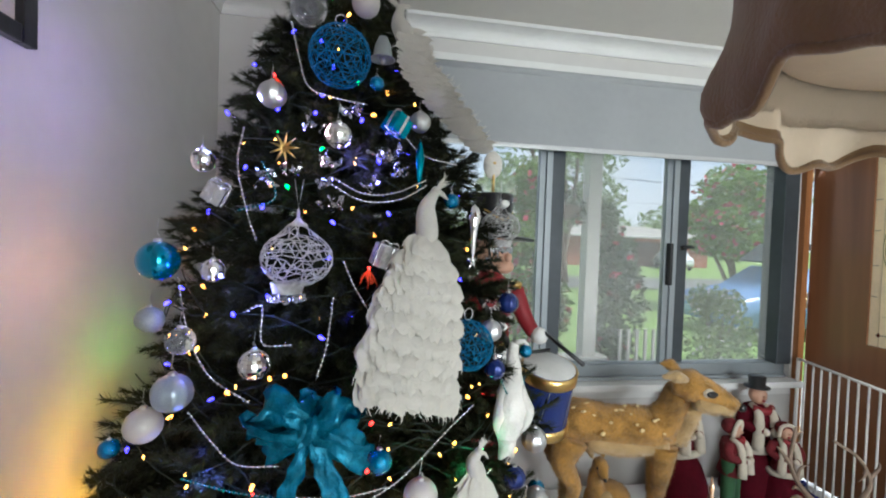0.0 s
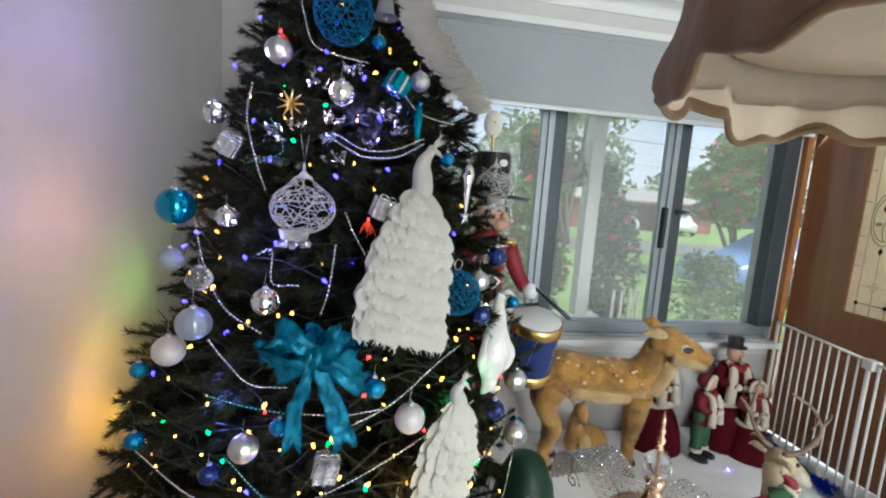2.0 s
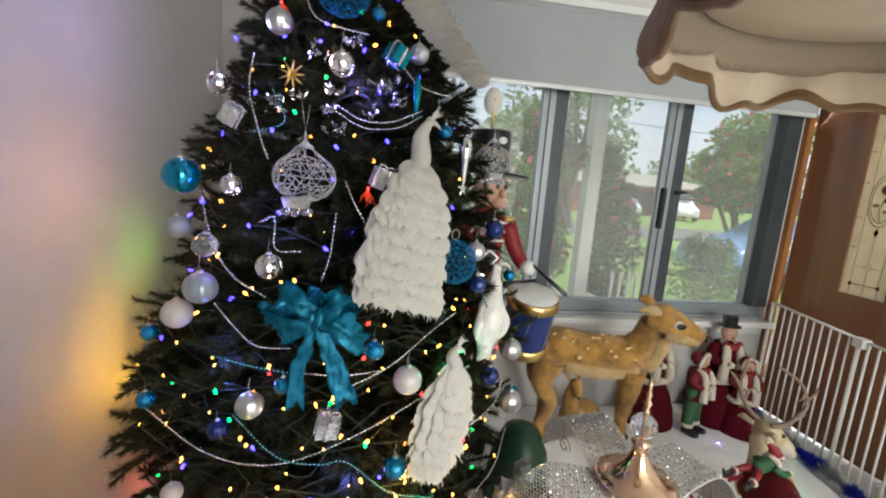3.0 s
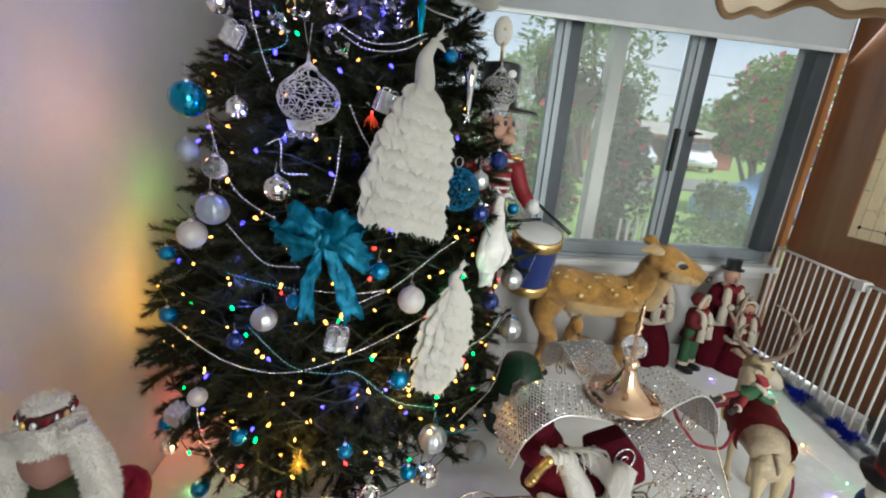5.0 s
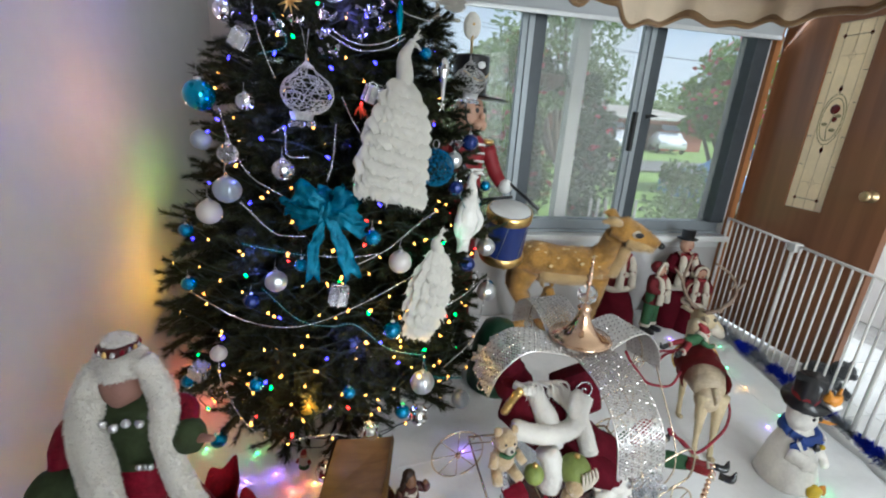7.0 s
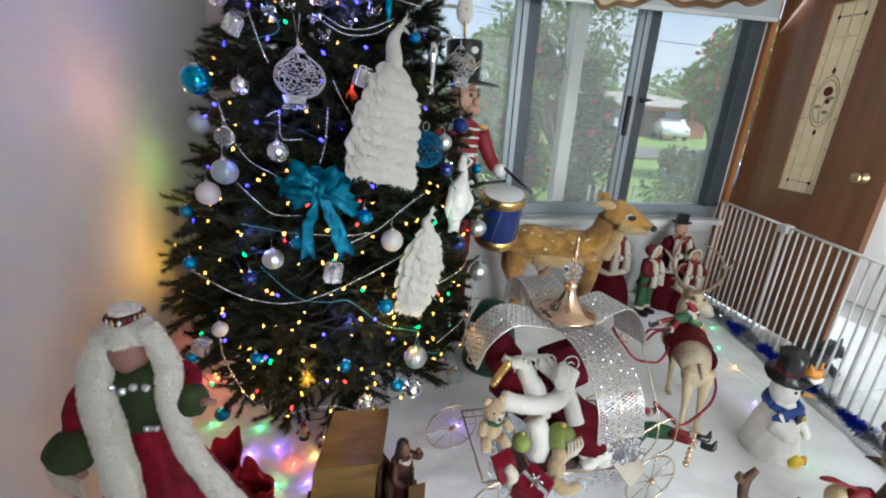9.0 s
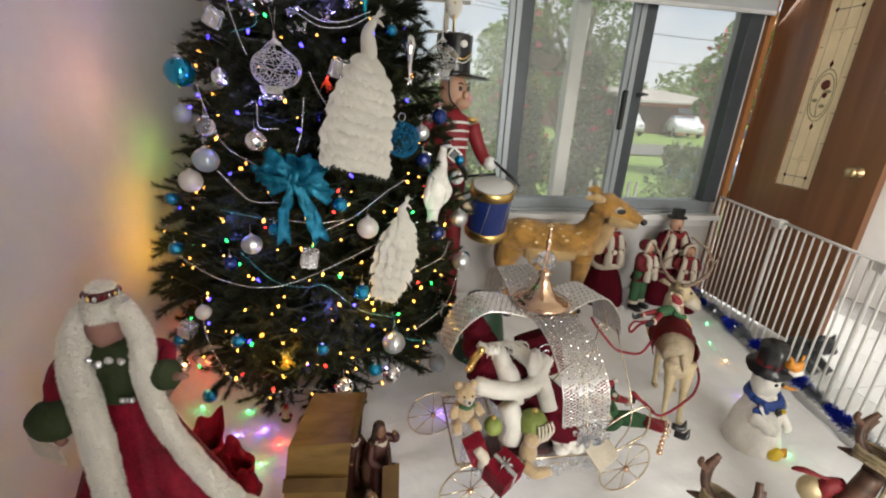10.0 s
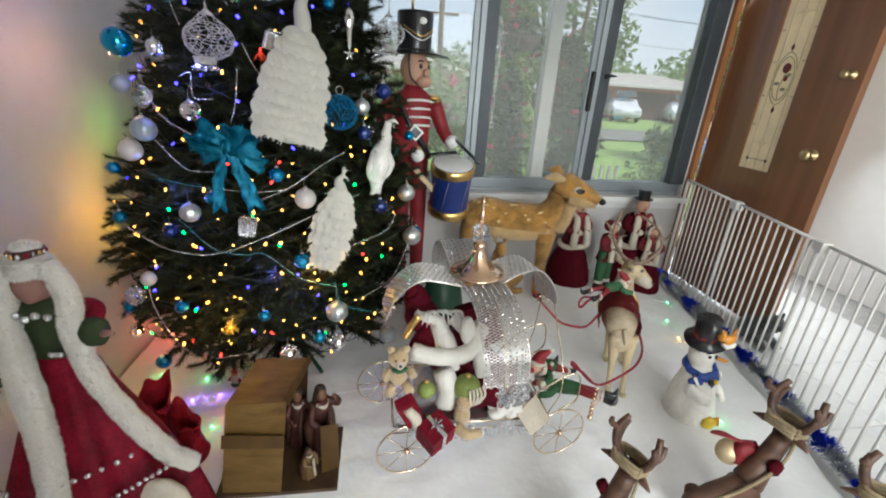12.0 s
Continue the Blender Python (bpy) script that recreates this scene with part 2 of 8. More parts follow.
# ---- structure: room ----
WX, WY, RX, BY, CZ = -0.62, 2.70, 3.8, -2.7, 2.435     # left wall, window wall, right wall, back wall, ceiling
FLOOR = -0.02


def wall_with_holes(name, axis_x, lo, hi, z1, y0, y1, holes, mat, label):
    """A wall along x (or y) from lo to hi, thick from y0 to y1, with rectangular holes (a, b, z0, z1)."""
    bm = bmesh.new()
    xs = sorted({lo, hi, *[h[0] for h in holes], *[h[1] for h in holes]})
    zs = sorted({FLOOR, z1, *[h[2] for h in holes], *[h[3] for h in holes]})
    for xa, xb in zip(xs, xs[1:]):
        for za, zb in zip(zs, zs[1:]):
            cx, cz = (xa + xb) / 2, (za + zb) / 2
            if any(h[0] < cx < h[1] and h[2] < cz < h[3] for h in holes):
                continue
            if axis_x:
                box(bm, xa, xb, y0, y1, za, zb)
            else:
                box(bm, y0, y1, xa, xb, za, zb)
    bmesh.ops.remove_doubles(bm, verts=bm.verts, dist=1e-5)
    seen, drop = {}, []
    for f in bm.faces:
        c = f.calc_center_median()
        k = (round(c.x, 4), round(c.y, 4), round(c.z, 4))
        if k in seen:
            drop += [f, seen[k]]
        seen[k] = f
    bmesh.ops.delete(bm, geom=list(set(drop)), context="FACES_ONLY")
    return solid(name, bm, mat, label, "wall", kind="structure")


WIN = (-0.42, 2.60, 0.58, 2.24)
wall_with_holes("wall_north", True, WX - 0.15, RX + 0.15, CZ + 0.1, WY, WY + 0.16, [WIN, (2.672, 3.55, FLOOR, 2.08)], WALL,
                "pale grey painted wall with the wide window and front doorway")
wall_with_holes("wall_west", False, BY - 0.15, WY - 0.001, CZ + 0.1, WX - 0.15, WX, [], WALL, "pale grey painted plaster wall beside the tree")
wall_with_holes("wall_east", False, BY - 0.15, WY - 0.001, CZ + 0.1, RX, RX + 0.15, [], WALL, "pale grey painted plaster wall of the entry")
# back wall out of view; its opening is added for the fill light
wall_with_holes("wall_south", True, WX + 0.001, RX - 0.001, CZ + 0.1, BY - 0.15, BY, [(0.6, 2.9, 0.45, 2.3)], WALL, "unseen pale grey wall with a wide opening added for the fill light")
# unseen wall piece added to keep part of the back light off
solid("light_block_wall", boxbm(WX + 0.001, 0.42, -0.42, -0.30, FLOOR, CZ), WALL, "unseen short grey wall added to block light from behind", "wall", kind="structure")
solid("ceiling", boxbm(WX - 0.15, RX + 0.15, BY - 0.15, WY + 0.16, CZ, CZ + 0.12), CEIL, "warm white painted plaster ceiling", "ceiling", kind="structure")
solid("floor", boxbm(WX - 0.15, RX + 0.15, BY - 0.15, WY + 0.16, FLOOR - 0.15, FLOOR - 0.006), GROUT, "grouted floor under white tiles", "floor", kind="structure")


def cornice(name, p0, p1, inward):
    """A coved cornice from p0 to p1 along the wall's top; inward: direction into the room."""
    bm = bmesh.new()
    prof = [(0.0, 0.075), (0.008, 0.075), (0.014, 0.062)] + [(0.014 + 0.075 * (1 - math.cos(a)), 0.062 - 0.05 * math.sin(a)) for a in np.linspace(0.2, 1.5, 6)] + [(0.095, 0.0), (0.0, 0.0)]
    rows = []
    for p in (p0, p1):
        rows.append([bm.verts.new((p[0] + inward[0] * a, p[1] + inward[1] * a, CZ - b)) for a, b in prof])
    for i in range(len(prof) - 1):
        bm.faces.new((rows[0][i], rows[0][i + 1], rows[1][i + 1], rows[1][i]))
    bmesh.ops.recalc_face_normals(bm, faces=bm.faces)
    return solid(name, bm, TRIM, "white coved plaster cornice along the ceiling", "cornice", kind="structure")


cornice("trim", (WX, WY - 0.001), (RX, WY - 0.001), (0, -1))
cornice("trim", (WX + 0.001, BY), (WX + 0.001, WY), (1, 0))

# window with frame, sashes, panes, architrave and sill
win = thing("window_1", "wide grey aluminium sliding window with four panes", "window", pose(0, WY, 0), kind="structure")
part("architrave", boxbm(-0.468, -0.42, -0.018, 0.0, 0.58, 2.285, 0.004), TRIM, win, "white painted window architrave")
part("architrave", boxbm(-0.42, 2.60, -0.018, 0.0, 2.24, 2.285, 0.004), TRIM, win)
part("sill", boxbm(-0.47, 2.62, -0.075, 0.05, 0.545, 0.582, 0.006), TRIM, win, "white painted window sill")
part("apron", boxbm(-0.45, 2.60, -0.016, -0.001, 0.49, 0.544, 0.004), TRIM, win)
part("frame_bottom", boxbm(-0.42, 2.60, 0.03, 0.12, 0.584, 0.665, 0.006), ALU, win)
part("frame_top", boxbm(-0.42, 2.60, 0.03, 0.12, 2.17, 2.238, 0.006), ALU, win)
part("frame_side", boxbm(-0.418, -0.35, 0.03, 0.12, 0.666, 2.169, 0.006), ALU, win)
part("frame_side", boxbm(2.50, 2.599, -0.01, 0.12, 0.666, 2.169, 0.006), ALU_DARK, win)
part("track", boxbm(-0.40, 2.58, 0.0, 0.03, 0.584, 0.602, 0.003), ALU_LIGHT, win)
for x in (0.255, 1.045, 1.815):
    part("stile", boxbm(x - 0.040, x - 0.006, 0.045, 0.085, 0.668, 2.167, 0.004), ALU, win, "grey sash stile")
    # the edge's lit side is put into its colour, paler than the stile
    part("stile_edge", boxbm(x - 0.004, x + 0.030, 0.034, 0.085, 0.668, 2.167, 0.004), ALU_LIGHT, win, "sash edge in a paler grey for its lit side")
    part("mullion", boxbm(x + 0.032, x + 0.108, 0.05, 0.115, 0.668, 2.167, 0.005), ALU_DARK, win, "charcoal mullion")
part("sash_latch", boxbm(1.785, 1.805, 0.008, 0.044, 1.12, 1.36, 0.006), RUBBER, win, "black sash latch")
part("latch_lever", tubebm(bend([(1.885, 0.045, 1.335), (1.915, 0.03, 1.342), (1.955, 0.028, 1.340)], 4), [0.014, 0.013, 0.012, 0.011, 0.010, 0.008, 0.006, 0.005, 0.003], 8), RUBBER, win, "black latch lever")
for xa, xb in ((-0.35, 0.215), (0.363, 1.005), (1.153, 1.775), (1.923, 2.50)):
    pane = part("pane", boxbm(xa - 0.004, xb + 0.004, 0.066, 0.072, 0.66, 2.172), GLASS, win, "clear window pane")
    pane.visible_shadow = False
SCREEN = bpy.data.materials.new("insect_screen")
SCREEN.use_nodes = True
sn, sl = SCREEN.node_tree.nodes, SCREEN.node_tree.links
s_t, s_m = sn.new("ShaderNodeBsdfTransparent"), sn.new("ShaderNodeMixShader")
sn["Principled BSDF"].inputs["Base Color"].default_value = (0.16, 0.17, 0.18, 1)
s_m.inputs[0].default_value = 0.92
sl.new(sn["Principled BSDF"].outputs[0], s_m.inputs[1])
sl.new(s_t.outputs[0], s_m.inputs[2])
sl.new(s_m.outputs[0], sn["Material Output"].inputs["Surface"])
for xa, xb in ((1.153, 1.775),):
    scr = part("insect_screen", boxbm(xa, xb, 0.10, 0.101, 0.66, 2.17), SCREEN, win, "fine grey insect screen")
    scr.visible_shadow = False

blind = thing("roller_blind", "grey fabric roller blind drawn partly down over the window", "blind", pose(0, WY - 0.05, 0))
part("fabric", boxbm(-0.40, 2.625, -0.003, 0.003, 1.845, 2.215), BLIND, blind)
part("bottom_bar", boxbm(-0.40, 2.625, -0.009, 0.009, 1.822, 1.846, 0.006), M("blind_bar", (0.55, 0.56, 0.57), 0.4, 0.3), blind, "pale aluminium bottom bar")
part("roller", lathebm([(0.022, -0.40), (0.022, 2.63)], 14, Matrix.Translation((0, 0.012, 2.215)) @ pose(0, 0, 0, 0, 90, 0)), BLIND, blind)

# ---- front door, standing open, with leadlight ----
DX, DY0, DY1 = 2.672, 1.825, 2.672
jamb = thing("door_frame", "orange-brown varnished timber door frame", "door frame", kind="structure")
part("jamb", boxbm(2.615, 2.655, WY - 0.035, WY - 0.001, FLOOR, 2.12, 0.004), JAMBWOOD, jamb)
part("jamb", boxbm(2.656, 2.671, WY - 0.002, WY + 0.158, FLOOR, 2.08, 0.002), DOORWOOD, jamb)
part("jamb", boxbm(3.551, 3.62, WY - 0.035, WY - 0.001, FLOOR, 2.12, 0.004), JAMBWOOD, jamb)
part("head", boxbm(2.656, 3.55, WY - 0.035, WY - 0.001, 2.08, 2.15, 0.004), JAMBWOOD, jamb)
door = thing("door_1", "open dark-stained timber front door with a leadlight panel", "door", pose(0, 0, 0), kind="structure")
GL = (2.145, 2.365, 0.865, 1.87)       # leadlight y0, y1, z0, z1
D1 = DX + 0.04
for nm, b in (("stile", (DX, D1, DY0, GL[0], 0.0, 2.04)), ("stile", (DX, D1, GL[1], DY1, 0.0, 2.04)),
              ("bottom_rail", (DX, D1, GL[0], GL[1], 0.0, GL[2])), ("top_rail", (DX, D1, GL[0], GL[1], GL[3], 2.04))):
    part(nm, boxbm(*b), DOORWOOD, door)
part("leadlight", boxbm(DX + 0.012, DX + 0.026, *GL), LEADLIGHT, door, "cream textured leadlight glass")
cx, cy0, cy1 = DX + 0.0085, GL[0], GL[1]
gm = (cy0 + cy1) / 2


def came(pts, r=0.0016, mat=PALECAME):
    part("came", tubebm([(cx + 0.002, y, z) for y, z in pts], r, 5), mat, door)


for y in (cy0 + 0.045, cy1 - 0.045):
    came([(y, GL[2]), (y, GL[3])])
for z in (0.925, 1.80):
    came([(cy0 + 0.045, z), (cy1 - 0.045, z)], 0.0016, LEAD)
for z in (1.02, 1.70):
    came([(cy0 + 0.045, z), (cy1 - 0.045, z)], 0.0012)
    came([(gm - 0.02, z), (gm, z + 0.026), (gm + 0.02, z), (gm, z - 0.026), (gm - 0.02, z)], 0.0012)
for z in (1.12, 1.28, 1.46, 1.62):
    came([(cy0, z), (cy0 + 0.03, z)], 0.0014, LEAD)
    came([(cy1 - 0.03, z), (cy1, z)], 0.0014, LEAD)
for s in (1.0, 0.84):
    came([(gm + 0.066 * s * math.cos(a), 1.37 + 0.135 * s * math.sin(a)) for a in np.linspace(0, 2 * math.pi, 25)], 0.0022, LEAFGLASS)
came([(gm, 1.26), (gm + 0.012, 1.32), (gm - 0.008, 1.40)], 0.002, LEAFGLASS)
came([(gm, GL[2]), (gm, 1.235)], 0.0012)
came([(gm, 1.505), (gm, GL[3])], 0.0012)
for y, z, ry, rz in ((gm, 1.205, 0.011, 0.022), (gm, 1.53, 0.011, 0.022), (cy0 + 0.045, 0.925, 0.011, 0.013), (cy1 - 0.045, 0.925, 0.011, 0.013), (cy0 + 0.045, 1.80, 0.011, 0.013), (cy1 - 0.045, 1.80, 0.011, 0.013)):
    bm = bmesh.new()
    q = [bm.verts.new((cx, y + a * ry, z + b * rz)) for a, b in ((1, 0), (0, 1), (-1, 0), (0, -1))]
    bm.faces.new(q)
    bmesh.ops.solidify(bm, geom=bm.faces[:], thickness=0.003)
    part("diamond", bm, REDGLASS, door, "small dark red glass diamond")
bm = bmesh.new()
ball(bm, (cx + 0.001, gm - 0.004, 1.425), 0.026, scale=(0.12, 1, 1.0), seg=10, rings=8)
part("rose", bm, REDGLASS, door, "dark red glass rose")
bm = bmesh.new()
ball(bm, (cx + 0.001, gm - 0.016, 1.372), 0.014, scale=(0.2, 1, 1.1), seg=8, rings=6)
part("rosebud", bm, REDGLASS, door)
for y, z in ((gm + 0.03, 1.345), (gm - 0.02, 1.315), (gm - 0.03, 1.39)):
    bm = bmesh.new()
    ball(bm, (cx + 0.001, y, z), 0.017, scale=(0.15, 1, 0.55), seg=8, rings=6)
    part("glass_leaf", bm, LEAFGLASS, door)
for nm, z, r in (("knob", 1.0, 0.027), ("deadbolt", 1.385, 0.02)):
    prof = [(0.0, 0.0), (r * 1.15, 0.0), (r * 1.15, 0.006), (0.4 * r, 0.012), (0.4 * r, 0.028), (r, 0.04), (r, 0.052), (0.6 * r, 0.062), (0, 0.064)]
    part(nm, lathebm(prof, 18, Matrix.Translation((DX, 1.925 if nm == "knob" else 1.88, z)) @ pose(0, 0, 0, 0, -90, 0)), BRASS, door, "round brass " + nm)
for z in (0.25, 1.05, 1.8):
    part("hinge", lathebm([(0.008, -0.05), (0.008, 0.05)], 10, Matrix.Translation((DX - 0.006, DY1 + 0.006, z))), BRASS, door)
# bright metal strip added for the daylight in the hinge gap
solid("foil_strip", tubebm([(2.661 + 0.002 * math.sin(z * 60), WY - 0.02, z) for z in np.linspace(0.02, 2.03, 120)], [0.006 + 0.002 * math.sin(z * 47) for z in np.linspace(0.02, 2.03, 120)], 6),
      M("hinge_gap_bright", (0.85, 0.78, 0.62), 0.22, 1.0, bump=0.6, bscale=160), "bright crinkled strip that stands for daylight in the door's hinge gap", "foil strip")

# ---- safety gate ----
gate = thing("safety_gate", "white enamelled metal safety gate in hinged barred panels", "gate")
G0, GD = Vector((2.60, 2.655, 0)), Vector((-0.265, -0.964, 0))
for k in range(4):
    L0, L1 = 0.0 + k * 0.655, 0.655 * (k + 1)
    a, b = G0 + GD * (L0 + (0.040 if k else 0.012)), G0 + GD * (L1 - 0.012)
    up = lambda p, z: (p.x, p.y, z)
    part("top_rail", tubebm([up(a, 0.712), up(b, 0.712)], 0.0075, 8), GATEPAINT, gate)
    part("bottom_rail", tubebm([up(a, 0.007), up(b, 0.007)], 0.006, 8), GATEPAINT, gate)
    for q, rad in ((a, 0.006 if k else 0.0095), (b, 0.0095)):
        part("post", tubebm([up(q, 0.0), up(q, 0.715)], rad, 8), GATEPAINT, gate)
    part("hinge_block", boxbm(-0.022, 0.022, -0.028, 0.028, 0.675, 0.722, 0.006, m=pose(b.x + GD.x * 0.012, b.y + GD.y * 0.012, 0, 0, 0, -15.4)), GATEPAINT, gate, "moulded white plastic hinge block")
    for i in range(1, 11):
        p = a.lerp(b, i / 11)
        part("bar", tubebm([up(p, 0.007), up(p, 0.712)], 0.0052, 6), GATEPAINT, gate)

# ---- snow sheet ----
bm = bmesh.new()
NX, NY = 150, 190
grid = []
for j in range(NY + 1):
    y = -0.9 + (WY - 0.02 + 0.9) * j / NY
    xr = 2.60 + (y - 2.655) * 0.275 - 0.055 + 0.03 * noise.noise(Vector((0, y * 4, 3)))
    row = []
    for i in range(NX + 1):
        x = WX + 0.01 + (xr - WX - 0.01) * i / NX
        z = 0.004 + 0.013 * noise.noise(Vector((x * 2.6, y * 2.6, 1))) + 0.007 * noise.noise(Vector((x * 9, y * 9, 5))) + 0.003 * noise.noise(Vector((x * 24, y * 24, 2)))
        if i == NX:
            z = FLOOR
        row.append(bm.verts.new((x, y, z)))
    grid.append(row)
for j in range(NY):
    for i in range(NX):
        bm.faces.new((grid[j][i], grid[j][i + 1], grid[j + 1][i + 1], grid[j + 1][i])).smooth = True
solid("snow_blanket", bm, SNOW, "white cotton wadding spread over the floor as snow", "snow blanket")

# ---- garden and street outside ----
GRASS = M("lawn_grass", (0.20, 0.31, 0.08), 0.9, var=0.35, scale=3, bump=0.5, bscale=40)
ROADM = M("asphalt", (0.16, 0.16, 0.155), 0.9, var=0.2, scale=2, bump=0.3, bscale=60)
LEAFM = M("green_leaf", (0.20, 0.33, 0.065), 0.55, var=0.3, scale=3, bump=0, island=0.5)
LEAFDARK = M("dark_green_leaf", (0.075, 0.12, 0.045), 0.6, var=0.3, scale=3, bump=0, island=0.5)
LEAFGREY = M("grey_green_leaf", (0.23, 0.32, 0.13), 0.6, var=0.3, scale=3, bump=0, island=0.5)
for leaf in (LEAFM, LEAFDARK, LEAFGREY):  # thin leaves let light through
    ln_, ll_ = leaf.node_tree.nodes, leaf.node_tree.links
    thin, both = ln_.new("ShaderNodeBsdfTranslucent"), ln_.new("ShaderNodeMixShader")
    both.inputs[0].default_value = 0.5
    ll_.new(ln_["Principled BSDF"].inputs["Base Color"].links[0].from_socket, thin.inputs["Color"])
    ll_.new(ln_["Principled BSDF"].outputs[0], both.inputs[1])
    ll_.new(thin.outputs[0], both.inputs[2])
    ll_.new(both.outputs[0], ln_["Material Output"].inputs["Surface"])
PINK = M("pink_flower", (0.62, 0.10, 0.15), 0.6, var=0.3, bump=0, island=0.4)
WHITEFLOWER = M("white_flower", (0.75, 0.74, 0.70), 0.6, var=0.1, bump=0)
BARK = M("bark", (0.16, 0.12, 0.09), 0.9, var=0.3, scale=10, bump=0.6, bscale=30)
BRICK = M("red_brick", (0.34, 0.13, 0.085), 0.85, var=0.25, scale=4, bump=0.3, bscale=30)
ROOFM = M("grey_roof", (0.36, 0.34, 0.31), 0.7, var=0.15, scale=2, bump=0.2, bscale=12)
POSTM = M("white_post_paint", (0.50, 0.49, 0.46), 0.55, var=0.08, scale=3, bump=0.1)


def ground_z(y):
    return float(np.interp(y, [2.86, 5, 11, 20, 30, 60, 400], [-0.30, -0.34, -0.40, -0.35, -0.25, -0.2, -0.2]))


bm = bmesh.new()
ys = [-60, 2.0, 2.86] + list(np.linspace(3.2, 30, 60)) + [40, 60, 120, 400, 1500]
rows = []
for y in ys:
    rows.append([bm.verts.new((x, y, (ground_z(max(y, 2.86)) + (0.03 * noise.noise(Vector((x, y, 0))) if 3 < y < 40 else 0)))) for x in (-1500, -60, -20, -8, -2, 0, 2, 4, 6, 8, 12, 16, 24, 40, 90, 1500)])
for a, b in zip(rows, rows[1:]):
    for i in range(len(a) - 1):
        bm.faces.new((a[i], a[i + 1], b[i + 1], b[i])).smooth = True
solid("ground", bm, GRASS, "mown green lawn sloping down to the street", "ground", kind="structure")
bm = bmesh.new()
for y0, y1 in ((15.5, 20.5),):
    a = [bm.verts.new((x, y0, ground_z(y0) + 0.05)) for x in (-80, 120)]
    c = [bm.verts.new((x, y1, ground_z(y1) + 0.05)) for x in (-80, 120)]
    bm.faces.new((a[0], a[1], c[1], c[0]))
solid("road", bm, ROADM, "pale worn asphalt suburban street", "road", kind="structure")
solid("porch_slab", boxbm(-0.6, 6.5, WY + 0.17, 4.25, -0.29, -0.08, 0.01), M("concrete", (0.42, 0.41, 0.39), 0.9, var=0.15, scale=2, bump=0.3), "grey concrete porch slab", "porch", kind="structure")
porch = thing("porch_balustrade", "white painted porch post on a low rendered wall", "porch post")
part("post", boxbm(1.93, 2.05, 3.94, 4.06, 0.36, 3.1, 0.006), POSTM, porch)
part("post", boxbm(5.2, 5.32, 3.94, 4.06, 0.36, 3.1, 0.006), POSTM, porch)
part("low_wall", boxbm(0.9, 2.16, 3.92, 4.08, -0.08, 0.36, 0.01), POSTM, porch)
# beam and roof out of view, added to shade the porch post
part("porch_beam", boxbm(-0.6, 6.5, 3.92, 4.08, 3.1, 3.3, 0.01), POSTM, porch)
part("porch_shade_roof", boxbm(-0.6, 6.5, WY + 0.17, 4.3, 3.31, 3.36), POSTM, porch)
for i in range(7):
    part("picket", boxbm(2.50 + i * 0.09, 2.53 + i * 0.09, 4.3, 4.32, -0.3, 0.52, 0.004), POSTM, porch)


def leaf_cloud(bm, blobs, n, size, rng, idx=0, flower=0, fidx=1, fsize=0.03):
    """Scatters small folded leaves through ellipsoids (centre, radii), with gaps."""
    for k in range(n):
        c, r = blobs[rng.randrange(len(blobs))]
        d = Vector((rng.gauss(0, 1), rng.gauss(0, 1), rng.gauss(0, 1))).normalized() * (rng.random() ** 0.45)
        p = Vector((c[0] + d.x * r[0], c[1] + d.y * r[1], c[2] + d.z * r[2]))
        if noise.noise(p * (1.6 / max(0.2, min(r)))) < -0.22:
            continue
        is_f = rng.random() < flower
        s = (fsize if is_f else size) * rng.uniform(0.6, 1.3)
        a = Vector((rng.gauss(0, 1), rng.gauss(0, 1), rng.gauss(0, 0.7))).normalized()
        b = a.cross(Vector((rng.gauss(0, 1), rng.gauss(0, 1), rng.gauss(0, 1)))).normalized()
        w = 0.85 if is_f else 0.42
        v = [bm.verts.new(p - a * s), bm.verts.new(p + b * s * w), bm.verts.new(p + a * s), bm.verts.new(p - b * s * w)]
        f = bm.faces.new(v)
        f.material_index = fidx if is_f else idx


def plant(name, label, category, base, height, blobs, n, size, mats, seed, flower=0.0, fsize=0.03, stems=5):
    rng = random.Random(seed)
    t = thing(name, label, category)
    bm = bmesh.new()
    top = Vector((base[0], base[1], base[2] + height))
    for i in range(stems):
        c, r = blobs[rng.randrange(len(blobs))]
        end = Vector(c) + Vector((rng.uniform(-0.6, 0.6) * r[0], rng.uniform(-0.6, 0.6) * r[1], rng.uniform(-0.2, 0.6) * r[2]))
        b0 = Vector(base) + Vector((rng.uniform(-0.03, 0.03), rng.uniform(-0.03, 0.03), 0)) * height
        mid = b0.lerp(end, 0.5) + Vector((rng.uniform(-0.05, 0.05), 0, 0.08)) * height
        w = 0.018 * height
        tube(bm, bend([b0, mid, end], 4), [w * (1 - 0.09 * q) for q in range(9)], 6)
    part("trunk", bm, BARK, t)
    bm = bmesh.new()
    leaf_cloud(bm, blobs, n, size, rng, 0, flower, 1, fsize)
    part("crown", bm, mats, t)
    return t


